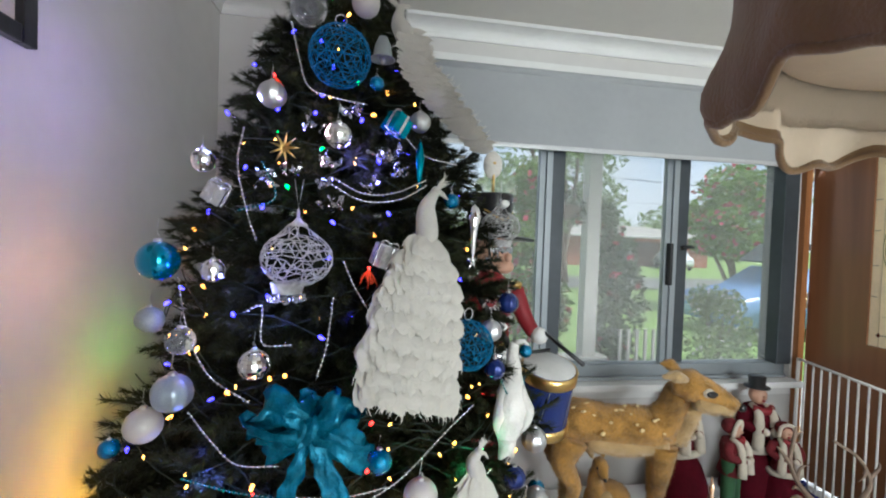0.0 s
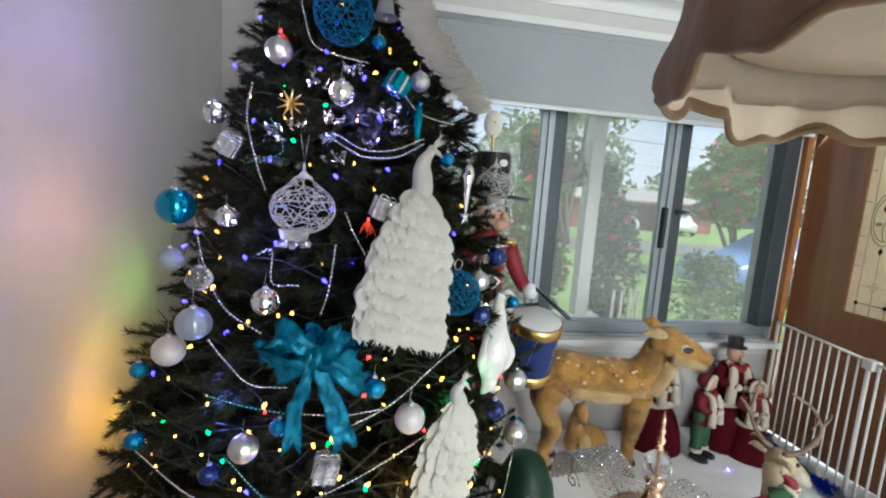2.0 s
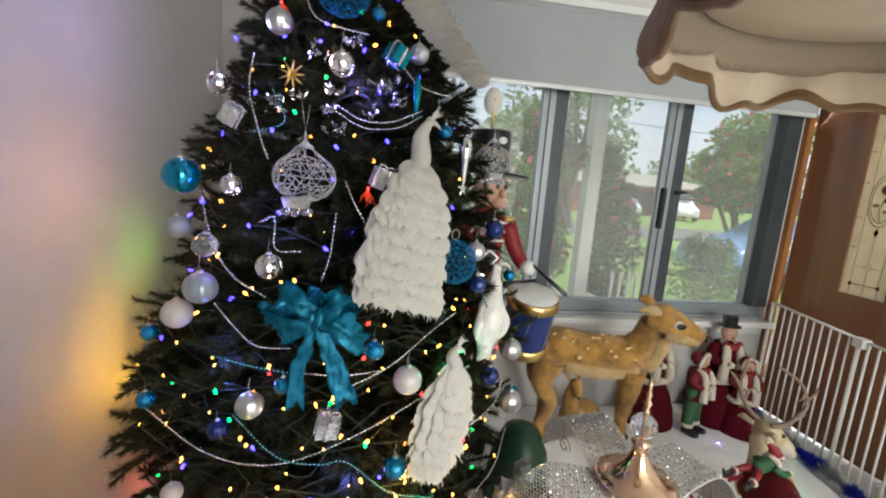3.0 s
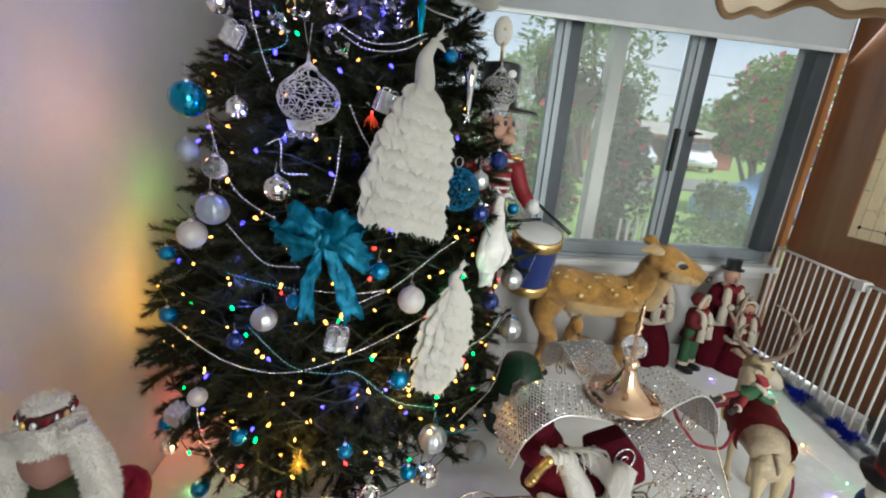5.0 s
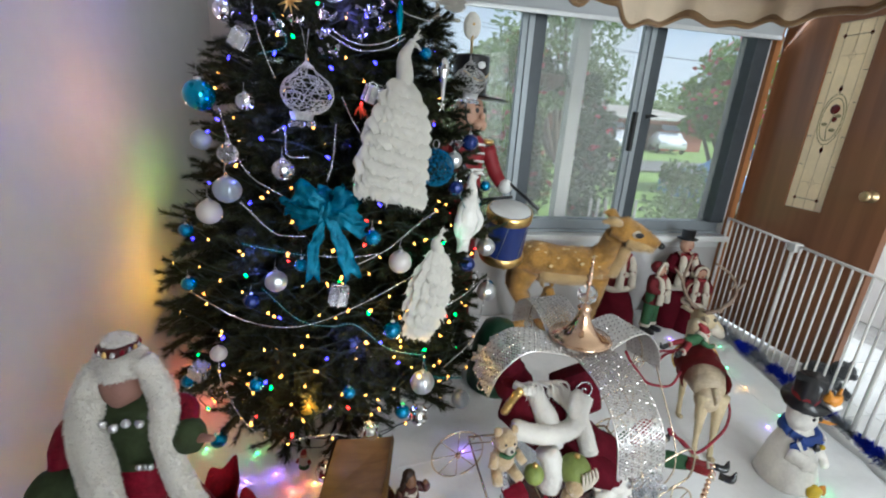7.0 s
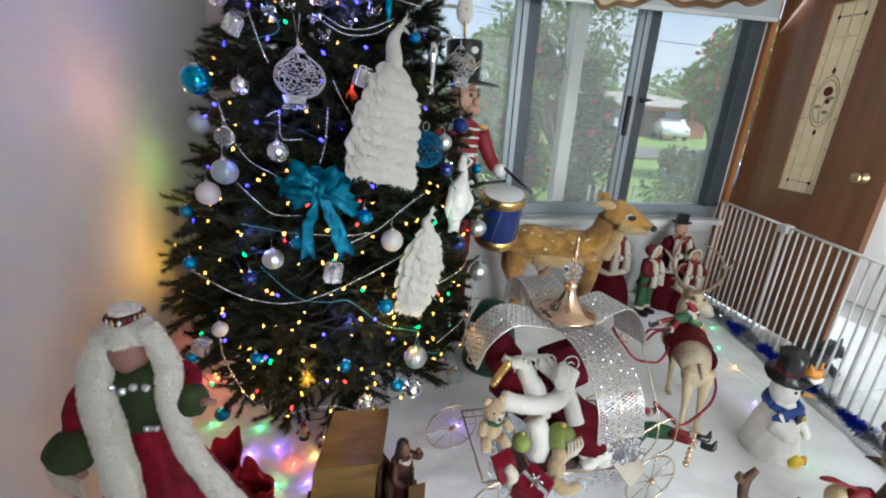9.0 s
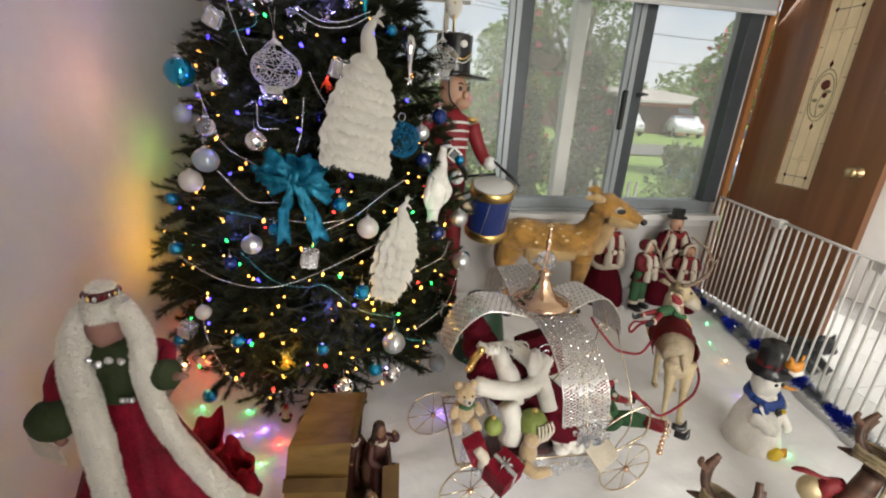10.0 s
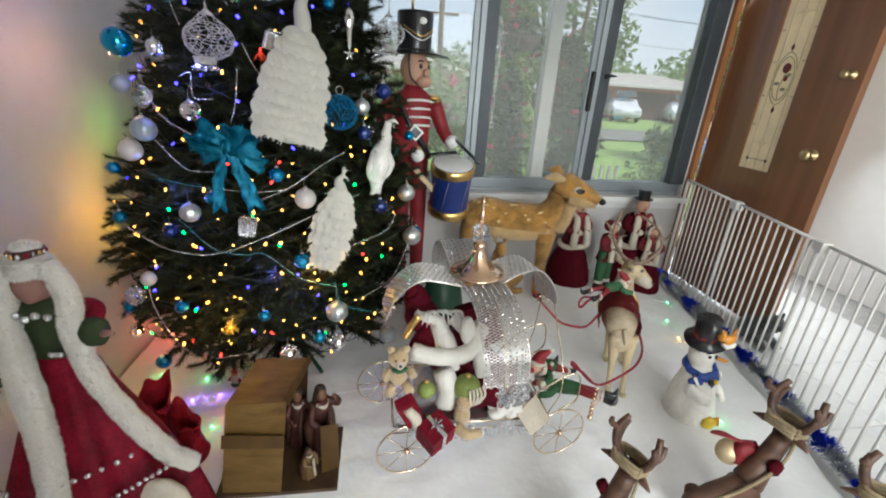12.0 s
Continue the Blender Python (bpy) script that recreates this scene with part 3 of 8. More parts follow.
plant("climbing_shrub", "dense dark climbing rose shrub with pink flowers beside the porch post", "shrub", (2.65, 4.6, -0.3), 1.6,
      [((2.55, 4.6, 0.2), (0.32, 0.3, 0.5)), ((2.62, 4.6, 0.75), (0.34, 0.3, 0.5)), ((2.55, 4.62, 1.22), (0.27, 0.28, 0.34)), ((2.42, 4.6, 1.62), (0.16, 0.2, 0.16)), ((1.85, 4.5, 0.5), (0.13, 0.2, 0.55)), ((1.80, 4.5, 1.05), (0.13, 0.2, 0.40))],
      8200, 0.046, [LEAFDARK, PINK], 1, 0.018, 0.045)
plant("flowering_bush", "tall bright green bush with pink crepe flowers", "bush", (1.9, 6.2, -0.4), 2.2,
      [((1.75, 6.1, 0.6), (0.7, 0.6, 0.8)), ((1.35, 6.3, 1.0), (0.7, 0.6, 0.6)), ((2.2, 6.2, 1.35), (0.45, 0.5, 0.65)), ((2.5, 6.4, 0.4), (0.5, 0.5, 0.6)), ((0.5, 6.4, 0.7), (0.7, 0.6, 0.8)), ((2.3, 6.3, 2.1), (0.3, 0.4, 0.4))],
      12500, 0.06, [LEAFM, PINK], 2, 0.06, 0.06)
plant("white_flowered_shrub", "grey-green garden shrub with small white flowers", "shrub", (3.75, 4.6, -0.33), 0.9,
      [((3.55, 4.5, 0.35), (0.28, 0.3, 0.36)), ((3.85, 4.55, 0.45), (0.28, 0.3, 0.36)), ((4.1, 4.6, 0.35), (0.22, 0.3, 0.3)), ((3.65, 4.55, 0.78), (0.14, 0.2, 0.2)), ((3.98, 4.6, 0.74), (0.12, 0.2, 0.16))],
      3000, 0.035, [LEAFGREY, WHITEFLOWER], 3, 0.07, 0.024)
plant("garden_tree", "spreading green crepe myrtle tree with pink blossom", "tree", (9.7, 10.3, -0.4), 4.0,
      [((8.75, 10.2, 2.2), (0.65, 0.9, 0.6)), ((9.4, 10.3, 2.95), (0.85, 1.0, 0.65)), ((9.3, 10.2, 1.55), (0.8, 0.9, 0.55)), ((10.4, 10.4, 2.4), (1.1, 1.1, 1.2)), ((8.7, 10.2, 1.45), (0.45, 0.6, 0.28))],
      8000, 0.10, [LEAFM, PINK], 4, 0.06, 0.10)
plant("gum_tree", "tall pale gum tree with drooping hazy foliage", "tree", (8.0, 17.5, -0.4), 8.0,
      [((6.6, 17.5, 4.6), (1.8, 1.5, 1.5)), ((8.8, 17.6, 5.2), (1.9, 1.5, 1.6)), ((9.6, 17.6, 3.4), (1.2, 1.3, 1.1)), ((7.5, 17.5, 6.6), (2.4, 1.5, 1.4)), ((5.0, 17.5, 3.4), (1.0, 1.2, 0.9)), ((7.4, 17.5, 2.6), (1.2, 1.3, 0.9))],
      6500, 0.15, [LEAFGREY, PINK], 5)
for i, (x, y, h) in enumerate(((14.5, 38, 5.5), (22, 41, 6.0), (31, 40, 6.5), (2.5, 40, 5.0), (-6, 38, 6), (9, 42, 5.6), (27, 36, 4.2))):
    plant("street_tree", "hazy grey-green suburban tree behind the houses", "tree", (x, y, -0.25), h,
          [((x, y, h * 0.55), (3.4, 2.2, h * 0.4)), ((x + 2.4, y, h * 0.45), (2.4, 2, h * 0.3)), ((x - 2.4, y, h * 0.48), (2.4, 2, h * 0.33))], 1500, 0.34, [LEAFGREY, PINK], 20 + i)


def house(x0, x1, y0, z0, wall_h, roof_h):
    h = thing("house", "low red brick house with a pale grey hipped roof", "house")
    part("wall", boxbm(x0, x1, y0, y0 + 8, z0, z0 + wall_h), BRICK, h)
    bm = bmesh.new()
    o, zt = 0.6, z0 + wall_h
    q = [bm.verts.new(p) for p in ((x0 - o, y0 - o, zt), (x1 + o, y0 - o, zt), (x1 + o, y0 + 8 + o, zt), (x0 - o, y0 + 8 + o, zt), (x0 + 3, y0 + 4, zt + roof_h), (x1 - 3, y0 + 4, zt + roof_h))]
    for f in ((0, 1, 5, 4), (1, 2, 5), (2, 3, 4, 5), (3, 0, 4), (3, 2, 1, 0)):
        bm.faces.new([q[i] for i in f])
    bmesh.ops.recalc_face_normals(bm, faces=bm.faces)
    part("roof", bm, ROOFM, h)
    part("gutter", boxbm(x0 - o - 0.05, x1 + o + 0.05, y0 - o - 0.12, y0 - o, zt - 0.14, zt + 0.02, 0.02), POSTM, h)
    # dark panel on the wall, coloured as the shade in a garage opening
    part("garage_shade_panel", boxbm(x0 + 5.0, x0 + 8.2, y0 - 0.02, y0 + 0.05, z0, z0 + 2.0), M("carport_shade", (0.09, 0.05, 0.04), 0.8), h)
    w = part("window", boxbm(x0 + 1.2, x0 + 2.9, y0 - 0.03, y0 + 0.05, z0 + 0.8, z0 + 1.9), M("house_window", (0.12, 0.14, 0.16), 0.1), h)
    part("window_frame", boxbm(x0 + 1.1, x0 + 3.0, y0 - 0.025, y0, z0 + 0.7, z0 + 0.8), POSTM, w)
    part("door", boxbm(x0 + 3.5, x0 + 4.2, y0 - 0.04, y0 + 0.02, z0, z0 + 1.9), M("blue_door", (0.10, 0.33, 0.50), 0.5), h, "blue front door")
    return h


house(14.5, 26.5, 30.5, -0.3, 2.4, 1.0)
house(-4.0, 6.2, 31.0, -0.3, 2.5, 1.2)


def car(m, paint, label):
    t = thing("parked_car", label, "car", m, group="parked cars")
    bm = bmesh.new()
    prof = [(-2.1, 0.35), (-2.15, 0.75), (-1.95, 0.88), (-1.35, 0.95), (-0.85, 1.38), (0.55, 1.42), (1.15, 0.98), (1.95, 0.85), (2.12, 0.65), (2.1, 0.32)]
    rows = []
    for s, inset in ((-0.84, 0.03), (-0.8, 0.0), (0.8, 0.0), (0.84, 0.03)):
        rows.append([bm.verts.new((x * (1 - inset), s * (0.84 if z > 1.0 else 1.0), z)) for x, z in prof])
    for a, b in zip(rows, rows[1:]):
        for i in range(len(prof)):
            j = (i + 1) % len(prof)
            bm.faces.new((a[i], a[j], b[j], b[i]))
    bm.faces.new(rows[0][::-1])
    bm.faces.new(rows[-1])
    bmesh.ops.recalc_face_normals(bm, faces=bm.faces)
    bmesh.ops.bevel(bm, geom=[e for e in bm.edges], offset=0.04, segments=2, affect="EDGES", clamp_overlap=True)
    part("body", finish(bm), paint, t)
    for s in (-1, 1):
        part("side_window", boxbm(-0.75, 0.6, s * 0.735 - 0.012, s * 0.735 + 0.012, 1.0, 1.3, 0.01), GLASSDARK, t)
    bm = bmesh.new()
    box(bm, 0.62, 0.66, -0.62, 0.62, -0.3, 0.3, 0.01, m=Matrix.Translation((0.24, 0, 1.2)) @ pose(0, 0, 0, 0, -52, 0))
    part("windscreen", bm, GLASSDARK, t)
    for x in (-1.3, 1.3):
        for s in (-0.78, 0.78):
            w = part("wheel", lathebm([(0.0, -0.1), (0.3, -0.1), (0.32, -0.06), (0.32, 0.06), (0.3, 0.1), (0, 0.1)], 18, Matrix.Translation((x, s, 0.32)) @ pose(0, 0, 0, 90, 0, 0)), RUBBER, t)
            part("rim", lathebm([(0, -0.105), (0.2, -0.105), (0.2, 0.105), (0, 0.105)], 14, Matrix.Translation((x, s, 0.32)) @ pose(0, 0, 0, 90, 0, 0)), ALU_LIGHT, w)
    for s in (-0.6, 0.6):
        part("headlight", boxbm(2.06, 2.12, s - 0.14, s + 0.14, 0.62, 0.74, 0.02), ALU_LIGHT, t)
    return t


GLASSDARK = M("dark_car_glass", (0.05, 0.06, 0.07), 0.08, var=0.1, bump=0)
car(pose(21.6, 28.2, ground_z(28.2) + 0.02, 0, 0, -114), M("white_car_paint", (0.75, 0.77, 0.80), 0.25, coat=0.6, var=0.04, bump=0), "white car parked in the driveway across the street")
car(pose(17.0, 28.0, ground_z(28) + 0.02, 0, 0, -110), M("silver_car_paint", (0.6, 0.62, 0.65), 0.25, coat=0.6, var=0.04, bump=0), "silver car parked in front of the brick house")
car(pose(8.8, 7.9, ground_z(7.6) - 0.05, 0, 0, 176), M("blue_car_paint", (0.16, 0.30, 0.55), 0.25, coat=0.6, var=0.04, bump=0), "blue car parked at the kerb")
pole = thing("power_pole", "pale timber power pole with a crossarm", "power pole")
part("mast", lathebm([(0.16, -0.4), (0.11, 7.5)], 10, Matrix.Translation((3.4, 22, 0))), BARK, pole)
part("crossarm", boxbm(2.3, 4.5, 21.95, 22.05, 5.6, 5.75), BARK, pole)
part("crossarm", boxbm(2.6, 4.2, 21.95, 22.05, 4.3, 4.42), BARK, pole)
for k, (z, dx) in enumerate(((5.85, -1.0), (5.85, 1.0), (4.5, 0.7))):
    part("wire", tubebm(sag((3.4 + dx, 22, z), (40, 26, z + 0.6), 0.9, 20), 0.011, 4), RUBBER, pole)
bm = bmesh.new()
for i in range(12):
    a = i / 12 * 6.28
    tube(bm, bend([(0, 0, 0.02), (0.10 * math.cos(a), 0.10 * math.sin(a), 0.12), (0.2 * math.cos(a), 0.2 * math.sin(a), 0.02 - 0.06 * (i % 3))], 3), [0.006] * 7, 4)
leaf_cloud(bm, [((0, 0, 0.04), (0.20, 0.20, 0.12)), ((-0.12, 0, -0.06), (0.08, 0.12, 0.12)), ((0.13, 0, -0.05), (0.08, 0.12, 0.12))], 700, 0.032, random.Random(7), 0, 0.06, 1)
hang = thing("hanging_basket", "hanging basket of trailing green plants with a pink bloom", "hanging basket", pose(1.70, 3.95, 1.66))
part("foliage", bm, [LEAFDARK, PINK], hang)
part("basket", lathebm([(0.02, -0.13), (0.10, -0.10), (0.15, -0.01), (0.145, 0.0)], 16), BARK, hang)
for a in (0, 2.1, 4.2):
    part("wire", tubebm([(0.145 * math.cos(a), 0.145 * math.sin(a), 0), (0, 0, 0.6)], 0.003, 4), RUBBER, hang)
part("cord", tubebm([(0, 0, 0.6), (0, 0, 1.6)], 0.003, 4), RUBBER, hang)

# ---- the Christmas tree ----
TX, TY = 0.04, 1.85
NEEDLE = M("dark_pine_needle", (0.026, 0.030, 0.013), 0.65, var=0.3, scale=6, bump=0, island=0.6, spec=0.25)
TWIG = M("brown_twig", (0.018, 0.014, 0.010), 0.8, var=0.3, bump=0.2)
METALGREEN = M("green_stand", (0.012, 0.05, 0.025), 0.4, var=0.2, bump=0.05)


def tree_r(z):
    return float(np.interp(z, [0.15, 0.3, 0.5, 0.87, 1.1, 1.3, 1.6, 2.0, 2.35], [0.50, 0.56, 0.58, 0.56, 0.515, 0.47, 0.37, 0.19, 0.02]))


def on_tree(a, z, out=0.0):
    """A place on the tree's outline, by its angle round the trunk and its height."""
    r = tree_r(z) + out
    return Vector((TX + r * math.cos(radians(a)), TY + r * math.sin(radians(a)), z))


def needles(bm, a, b, n, ln, rng, wid=0.0018, lean=(0.5, 1.3)):
    """Needles along a twig from a to b that lean forward."""
    d = (b - a).normalized()
    o = d.orthogonal().normalized()
    for i in range(n):
        t = (i + rng.random()) / n
        q = Matrix.Rotation(rng.random() * 6.283, 3, d) @ o
        dirn = (d * rng.uniform(*lean) + q * 0.9).normalized()
        p = a.lerp(b, t)
        l = ln * rng.uniform(0.6, 1.15)
        s = dirn.cross(q).normalized() * wid
        bm.faces.new((bm.verts.new(p - s), bm.verts.new(p + s), bm.verts.new(p + dirn * l)))


def brush(bm, a, b, rng, density, ln=0.034):
    """A twig thickly set with needles, like a bottle brush that tapers to its tip."""
    mid = a.lerp(b, 0.5) + Vector((0, 0, 0.006))
    line = bend([a, mid, b], 3)
    tube(bm, line, [0.0022 - 0.0002 * i for i in range(len(line))], 3, idx=1)
    n = len(line) - 1
    for i, (p, q) in enumerate(zip(line, line[1:])):
        needles(bm, p, q, int(density * (q - p).length) + 2, ln * (1 - 0.22 * i / n), rng)
    d = (b - mid).normalized()
    needles(bm, b, b + d * 0.008, 24, ln * 0.72, rng, 0.0017, (0.7, 2.2))


def branch_mesh(L, seed):
    rng = random.Random(seed)
    bm = bmesh.new()
    stem = bend([(0, 0, 0), (L * 0.35, 0, 0.015), (L * 0.7, 0.0, 0.005), (L, 0, -0.02 * L)], 4)
    tube(bm, stem, [0.006 * (1 - 0.055 * i) for i in range(len(stem))], 5, idx=1)
    for a, b in zip(stem[:-4], stem[1:-3]):
        needles(bm, a, b, int(46 * L / 0.5) + 8, 0.042, rng, 0.0020)
    nt = 5 + int(L * 15)
    for k in range(nt):
        t = 0.28 + 0.60 * k / (nt - 1)
        f = t * (len(stem) - 1)
        p = stem[int(f)].lerp(stem[min(int(f) + 1, len(stem) - 1)], f - int(f))
        side = 1 if k % 2 else -1
        ln = (0.095 + 0.06 * (1 - t)) * rng.uniform(0.8, 1.25) * min(1, L / 0.35)
        ln = min(ln, (L - p.x) / 0.72 + 0.02)
        e = p + Vector((ln * rng.uniform(0.66, 0.86), side * ln * rng.uniform(0.30, 0.68), rng.uniform(-0.035, 0.045)))
        brush(bm, p, e, rng, 1300, 0.036)
    brush(bm, stem[-5], stem[-1], rng, 2400, 0.042)
    me = bpy.data.meshes.new("branch")
    bm.to_mesh(me)
    bm.free()
    me.materials.append(NEEDLE)
    me.materials.append(TWIG)
    return me


def branch_reach(z, a=190):
    """How far the branch tips stand out from the trunk; the side towards the wall is the fullest."""
    wide = float(np.interp(z, [0.15, 0.55, 0.85, 0.95, 1.1, 1.3, 1.6, 2.0, 2.35], [1.06, 1.12, 1.06, 0.97, 0.92, 0.93, 0.92, 0.9, 1.0]))
    return tree_r(z) * (wide if 140 < a % 360 < 236 else min(wide, 1.0))


tree = thing("christmas_tree", "tall dark green artificial pine decorated with baubles and fairy lights", "christmas tree", pose(TX, TY, 0))
part("trunk", lathebm([(0.03, 0.01), (0.026, 1.0), (0.016, 1.9), (0.004, 2.36)], 10), TWIG, tree, "slim brown pole trunk")
for k in range(4):
    a = k * math.pi / 2 + 0.6
    part("stand_leg", tubebm(bend([(0.02 * math.cos(a), 0.02 * math.sin(a), 0.16), (0.14 * math.cos(a), 0.14 * math.sin(a), 0.06), (0.3 * math.cos(a), 0.3 * math.sin(a), 0.012)], 4), 0.009, 6), METALGREEN, tree, "green metal stand leg")
BR = {L: [branch_mesh(L, 100 * i + s) for s in range(3)] for i, L in enumerate((0.2, 0.34, 0.48, 0.6))}
rng = random.Random(11)
z = 0.22
while z < 2.30:
    r = branch_reach(z)
    n = max(5, int(26 * r + 5))
    off = rng.random() * 360
    for k in range(n):
        a = off + k * 360 / n + rng.uniform(-7, 7)
        length = branch_reach(z, a) * rng.uniform(0.80, 0.97) * (1.13 if 300 < a % 360 < 362 and 0.8 < z < 1.6 else 1.0)
        back = 20 < (a % 360) < 160
        if back and rng.random() < 0.25:
            continue
        L = min(BR, key=lambda q: abs(q - length))
        sc = length / L
        rise = -8 + 20 * min(1, z / 2.2) + rng.uniform(-9, 9)
        z0 = z - length * math.sin(radians(rise)) * 0.75
        m = Matrix.Translation((0, 0, z0)) @ pose(0, 0, 0, rng.uniform(-25, 25), -rise, a) @ Matrix.Diagonal((sc, min(1.25, max(0.8, sc)), 1, 1))
        shared("branch", BR[L][rng.randrange(3)], m, tree)
    z += 0.072 + 0.02 * rng.random()
shared("branch", BR[0.2][0], Matrix.Translation((0, 0, 2.2)) @ pose(0, 0, 0, 0, -86, 0), tree)

# ---- fairy lights ----
BULBS = {"warm": glow("warm_bulb", (1.0, 0.44, 0.07), 10.0), "blue": glow("blue_bulb", (0.035, 0.025, 1.0), 15.0), "green": glow("green_bulb", (0.012, 1.0, 0.13), 6.5),
         "red": glow("red_bulb", (1.0, 0.02, 0.015), 11.0), "amber": glow("amber_bulb", (1.0, 0.36, 0.05), 10.0)}
WIRE = M("dark_green_wire", (0.01, 0.02, 0.012), 0.5, var=0.2, bump=0)


def bulb_mesh(mat):
    bm = bmesh.new()
    lathe(bm, [(0.0, 0.0036), (0.0016, 0.0028), (0.0023, 0.0), (0.0017, -0.003), (0.0014, -0.004)], 8)
    me = bpy.data.meshes.new("bulb")
    bm.to_mesh(me)
    bm.free()
    me.materials.append(mat)
    return me


BM = {k: bulb_mesh(v) for k, v in BULBS.items()}
bm = lathebm([(0.0036, -0.016), (0.0036, -0.006)], 6)
socket_mesh = bpy.data.meshes.new("socket")
bm.to_mesh(socket_mesh)
bm.free()
socket_mesh.materials.append(WIRE)


def light_string(label, zs, turns, a0, colors, n, seed, out):  # winds to and fro over the side that faces the room
    rng = random.Random(seed)
    t = thing("fairy_lights", label, "fairy lights")
    pts = []
    for i in range(n * 2 + 1):
        s = i / (n * 2)
        zz = zs[0] + (zs[1] - zs[0]) * s + 0.03 * math.sin(i * 1.3) + rng.uniform(-0.03, 0.03)
        u = 2 * abs(2 * ((s * turns / 2 + rng.uniform(-0.012, 0.012)) % 1.0) - 1) - 1
        pts.append(on_tree(a0 + 76 / 90 * math.degrees(math.asin(max(-0.985, min(0.985, u)))), zz, min(0.0, branch_reach(zz) - tree_r(zz)) + out - 0.02 + rng.uniform(-0.085, 0.0)))
    part("wire", tubebm(bend(pts, 2), 0.0016, 4), WIRE, t, "thin dark green wire")
    for i in range(n):
        p = pts[2 * i + 1]
        c = colors[rng.randrange(len(colors))]
        m = Matrix.Translation(p) @ pose(0, 0, 0, rng.uniform(-60, 60), rng.uniform(-60, 60), 0) @ Matrix.Scale(1.0 if c == "warm" else 1.6, 4)
        b = shared("bulb", BM[c], m, t)
        b["label"] = "lit " + c + " light bulb"
    return t


light_string("string of small warm white fairy lights low round the tree", (0.28, 0.98), 15, 272, ["warm"] * 3 + ["amber"], 104, 3, 0.02)
light_string("string of small coloured fairy lights round the tree", (0.25, 1.0), 11, 275, ["blue", "green", "red", "blue", "blue", "green", "blue", "warm"], 42, 4, 0.025)
light_string("string of coloured fairy lights round the upper tree", (0.95, 1.95), 13, 268, ["blue", "red", "blue", "green", "amber", "blue", "warm", "blue"], 60, 5, 0.02)
light_string("string of warm white fairy lights round the upper tree", (0.95, 2.0), 12, 272, ["warm", "warm", "amber"], 40, 6, 0.0)

# point lamps added without bulbs for coloured glow on wall, branches and snow
lamp("violet_bulb_light", "POINT", pose(-0.36, 1.68, 1.66), 0.9, (0.62, 0.40, 1.0), 0.012)
lamp("pink_bulb_light", "POINT", pose(-0.42, 1.63, 1.22), 0.95, (1.0, 0.46, 0.30), 0.012)
lamp("amber_bulb_light", "POINT", pose(-0.48, 1.72, 0.70), 0.8, (1.0, 0.44, 0.05), 0.012)
lamp("green_bulb_light", "POINT", pose(-0.50, 1.92, 1.00), 0.28, (0.50, 1.0, 0.12), 0.012)
lamp("amber_bulb_light", "POINT", pose(-0.54, 1.82, 0.62), 0.30, (1.0, 0.50, 0.05), 0.012)
lamp("amber_bulb_light", "POINT", pose(-0.53, 1.76, 0.86), 0.26, (1.0, 0.55, 0.08), 0.012)
lamp("blue_fill_light", "POINT", Matrix.Translation(on_tree(240, 1.60, 0.03)), 0.5, (0.35, 0.40, 1.0), 0.02)
lamp("pink_bulb_light", "POINT", Matrix.Translation(on_tree(268, 1.55, 0.02)), 0.35, (1.0, 0.55, 0.65), 0.02)
lamp("red_bulb_light", "POINT", pose(-0.50, 1.88, 0.16), 0.42, (1.0, 0.16, 0.08), 0.03)
lamp("warm_fill_light", "POINT", pose(-0.38, 1.48, 0.30), 0.68, (1.0, 0.46, 0.16), 0.03)
lamp("blue_fill_light", "POINT", pose(0.15, 1.50, 0.42), 0.9, (0.18, 0.2, 1.0), 0.02)
lamp("warm_fill_light", "POINT", pose(0.05, 1.80, 0.95), 0.8, (1.0, 0.62, 0.25), 0.03)
lamp("warm_fill_light", "POINT", Matrix.Translation(on_tree(262, 0.46, -0.02)), 1.2, (1.0, 0.55, 0.12), 0.02)
lamp("warm_fill_light", "POINT", Matrix.Translation(on_tree(292, 0.62, -0.02)), 1.2, (1.0, 0.55, 0.12), 0.02)
# blue lamps added among the branches to lift the tree's darks
lamp("blue_fill_light", "POINT", Matrix.Translation(on_tree(255, 1.2, -0.03)), 0.7, (0.2, 0.22, 1.0), 0.02)
lamp("blue_fill_light", "POINT", Matrix.Translation(on_tree(278, 0.60, -0.06)), 1.0, (0.16, 0.18, 1.0), 0.02)
lamp("blue_fill_light", "POINT", Matrix.Translation(on_tree(246, 0.86, -0.06)), 1.05, (0.16, 0.22, 1.0), 0.02)
lamp("blue_fill_light", "POINT", Matrix.Translation(on_tree(280, 1.50, -0.05)), 0.9, (0.22, 0.18, 1.0), 0.02)
lamp("green_bulb_light", "POINT", Matrix.Translation(on_tree(305, 0.85, -0.03)), 0.35, (0.1, 1.0, 0.4), 0.02)
# bulbs, wire and lamps added to make coloured light patches on the snow
SNOWBULB = {"warm": glow("warm_snow_bulb", (1.0, 0.45, 0.10), 30.0), "blue": glow("violet_snow_bulb", (0.30, 0.14, 1.0), 34.0), "green": glow("green_snow_bulb", (0.10, 1.0, 0.35), 20.0), "red": glow("red_snow_bulb", (1.0, 0.10, 0.06), 26.0)}
SB = {k: bulb_mesh(v) for k, v in SNOWBULB.items()}
SNOWTINT = {"warm": (1.0, 0.5, 0.12), "blue": (0.38, 0.2, 1.0), "green": (0.12, 1.0, 0.3), "red": (1.0, 0.12, 0.08)}
SNOWPOWER = {"warm": 0.045, "blue": 0.055, "green": 0.034, "red": 0.07}
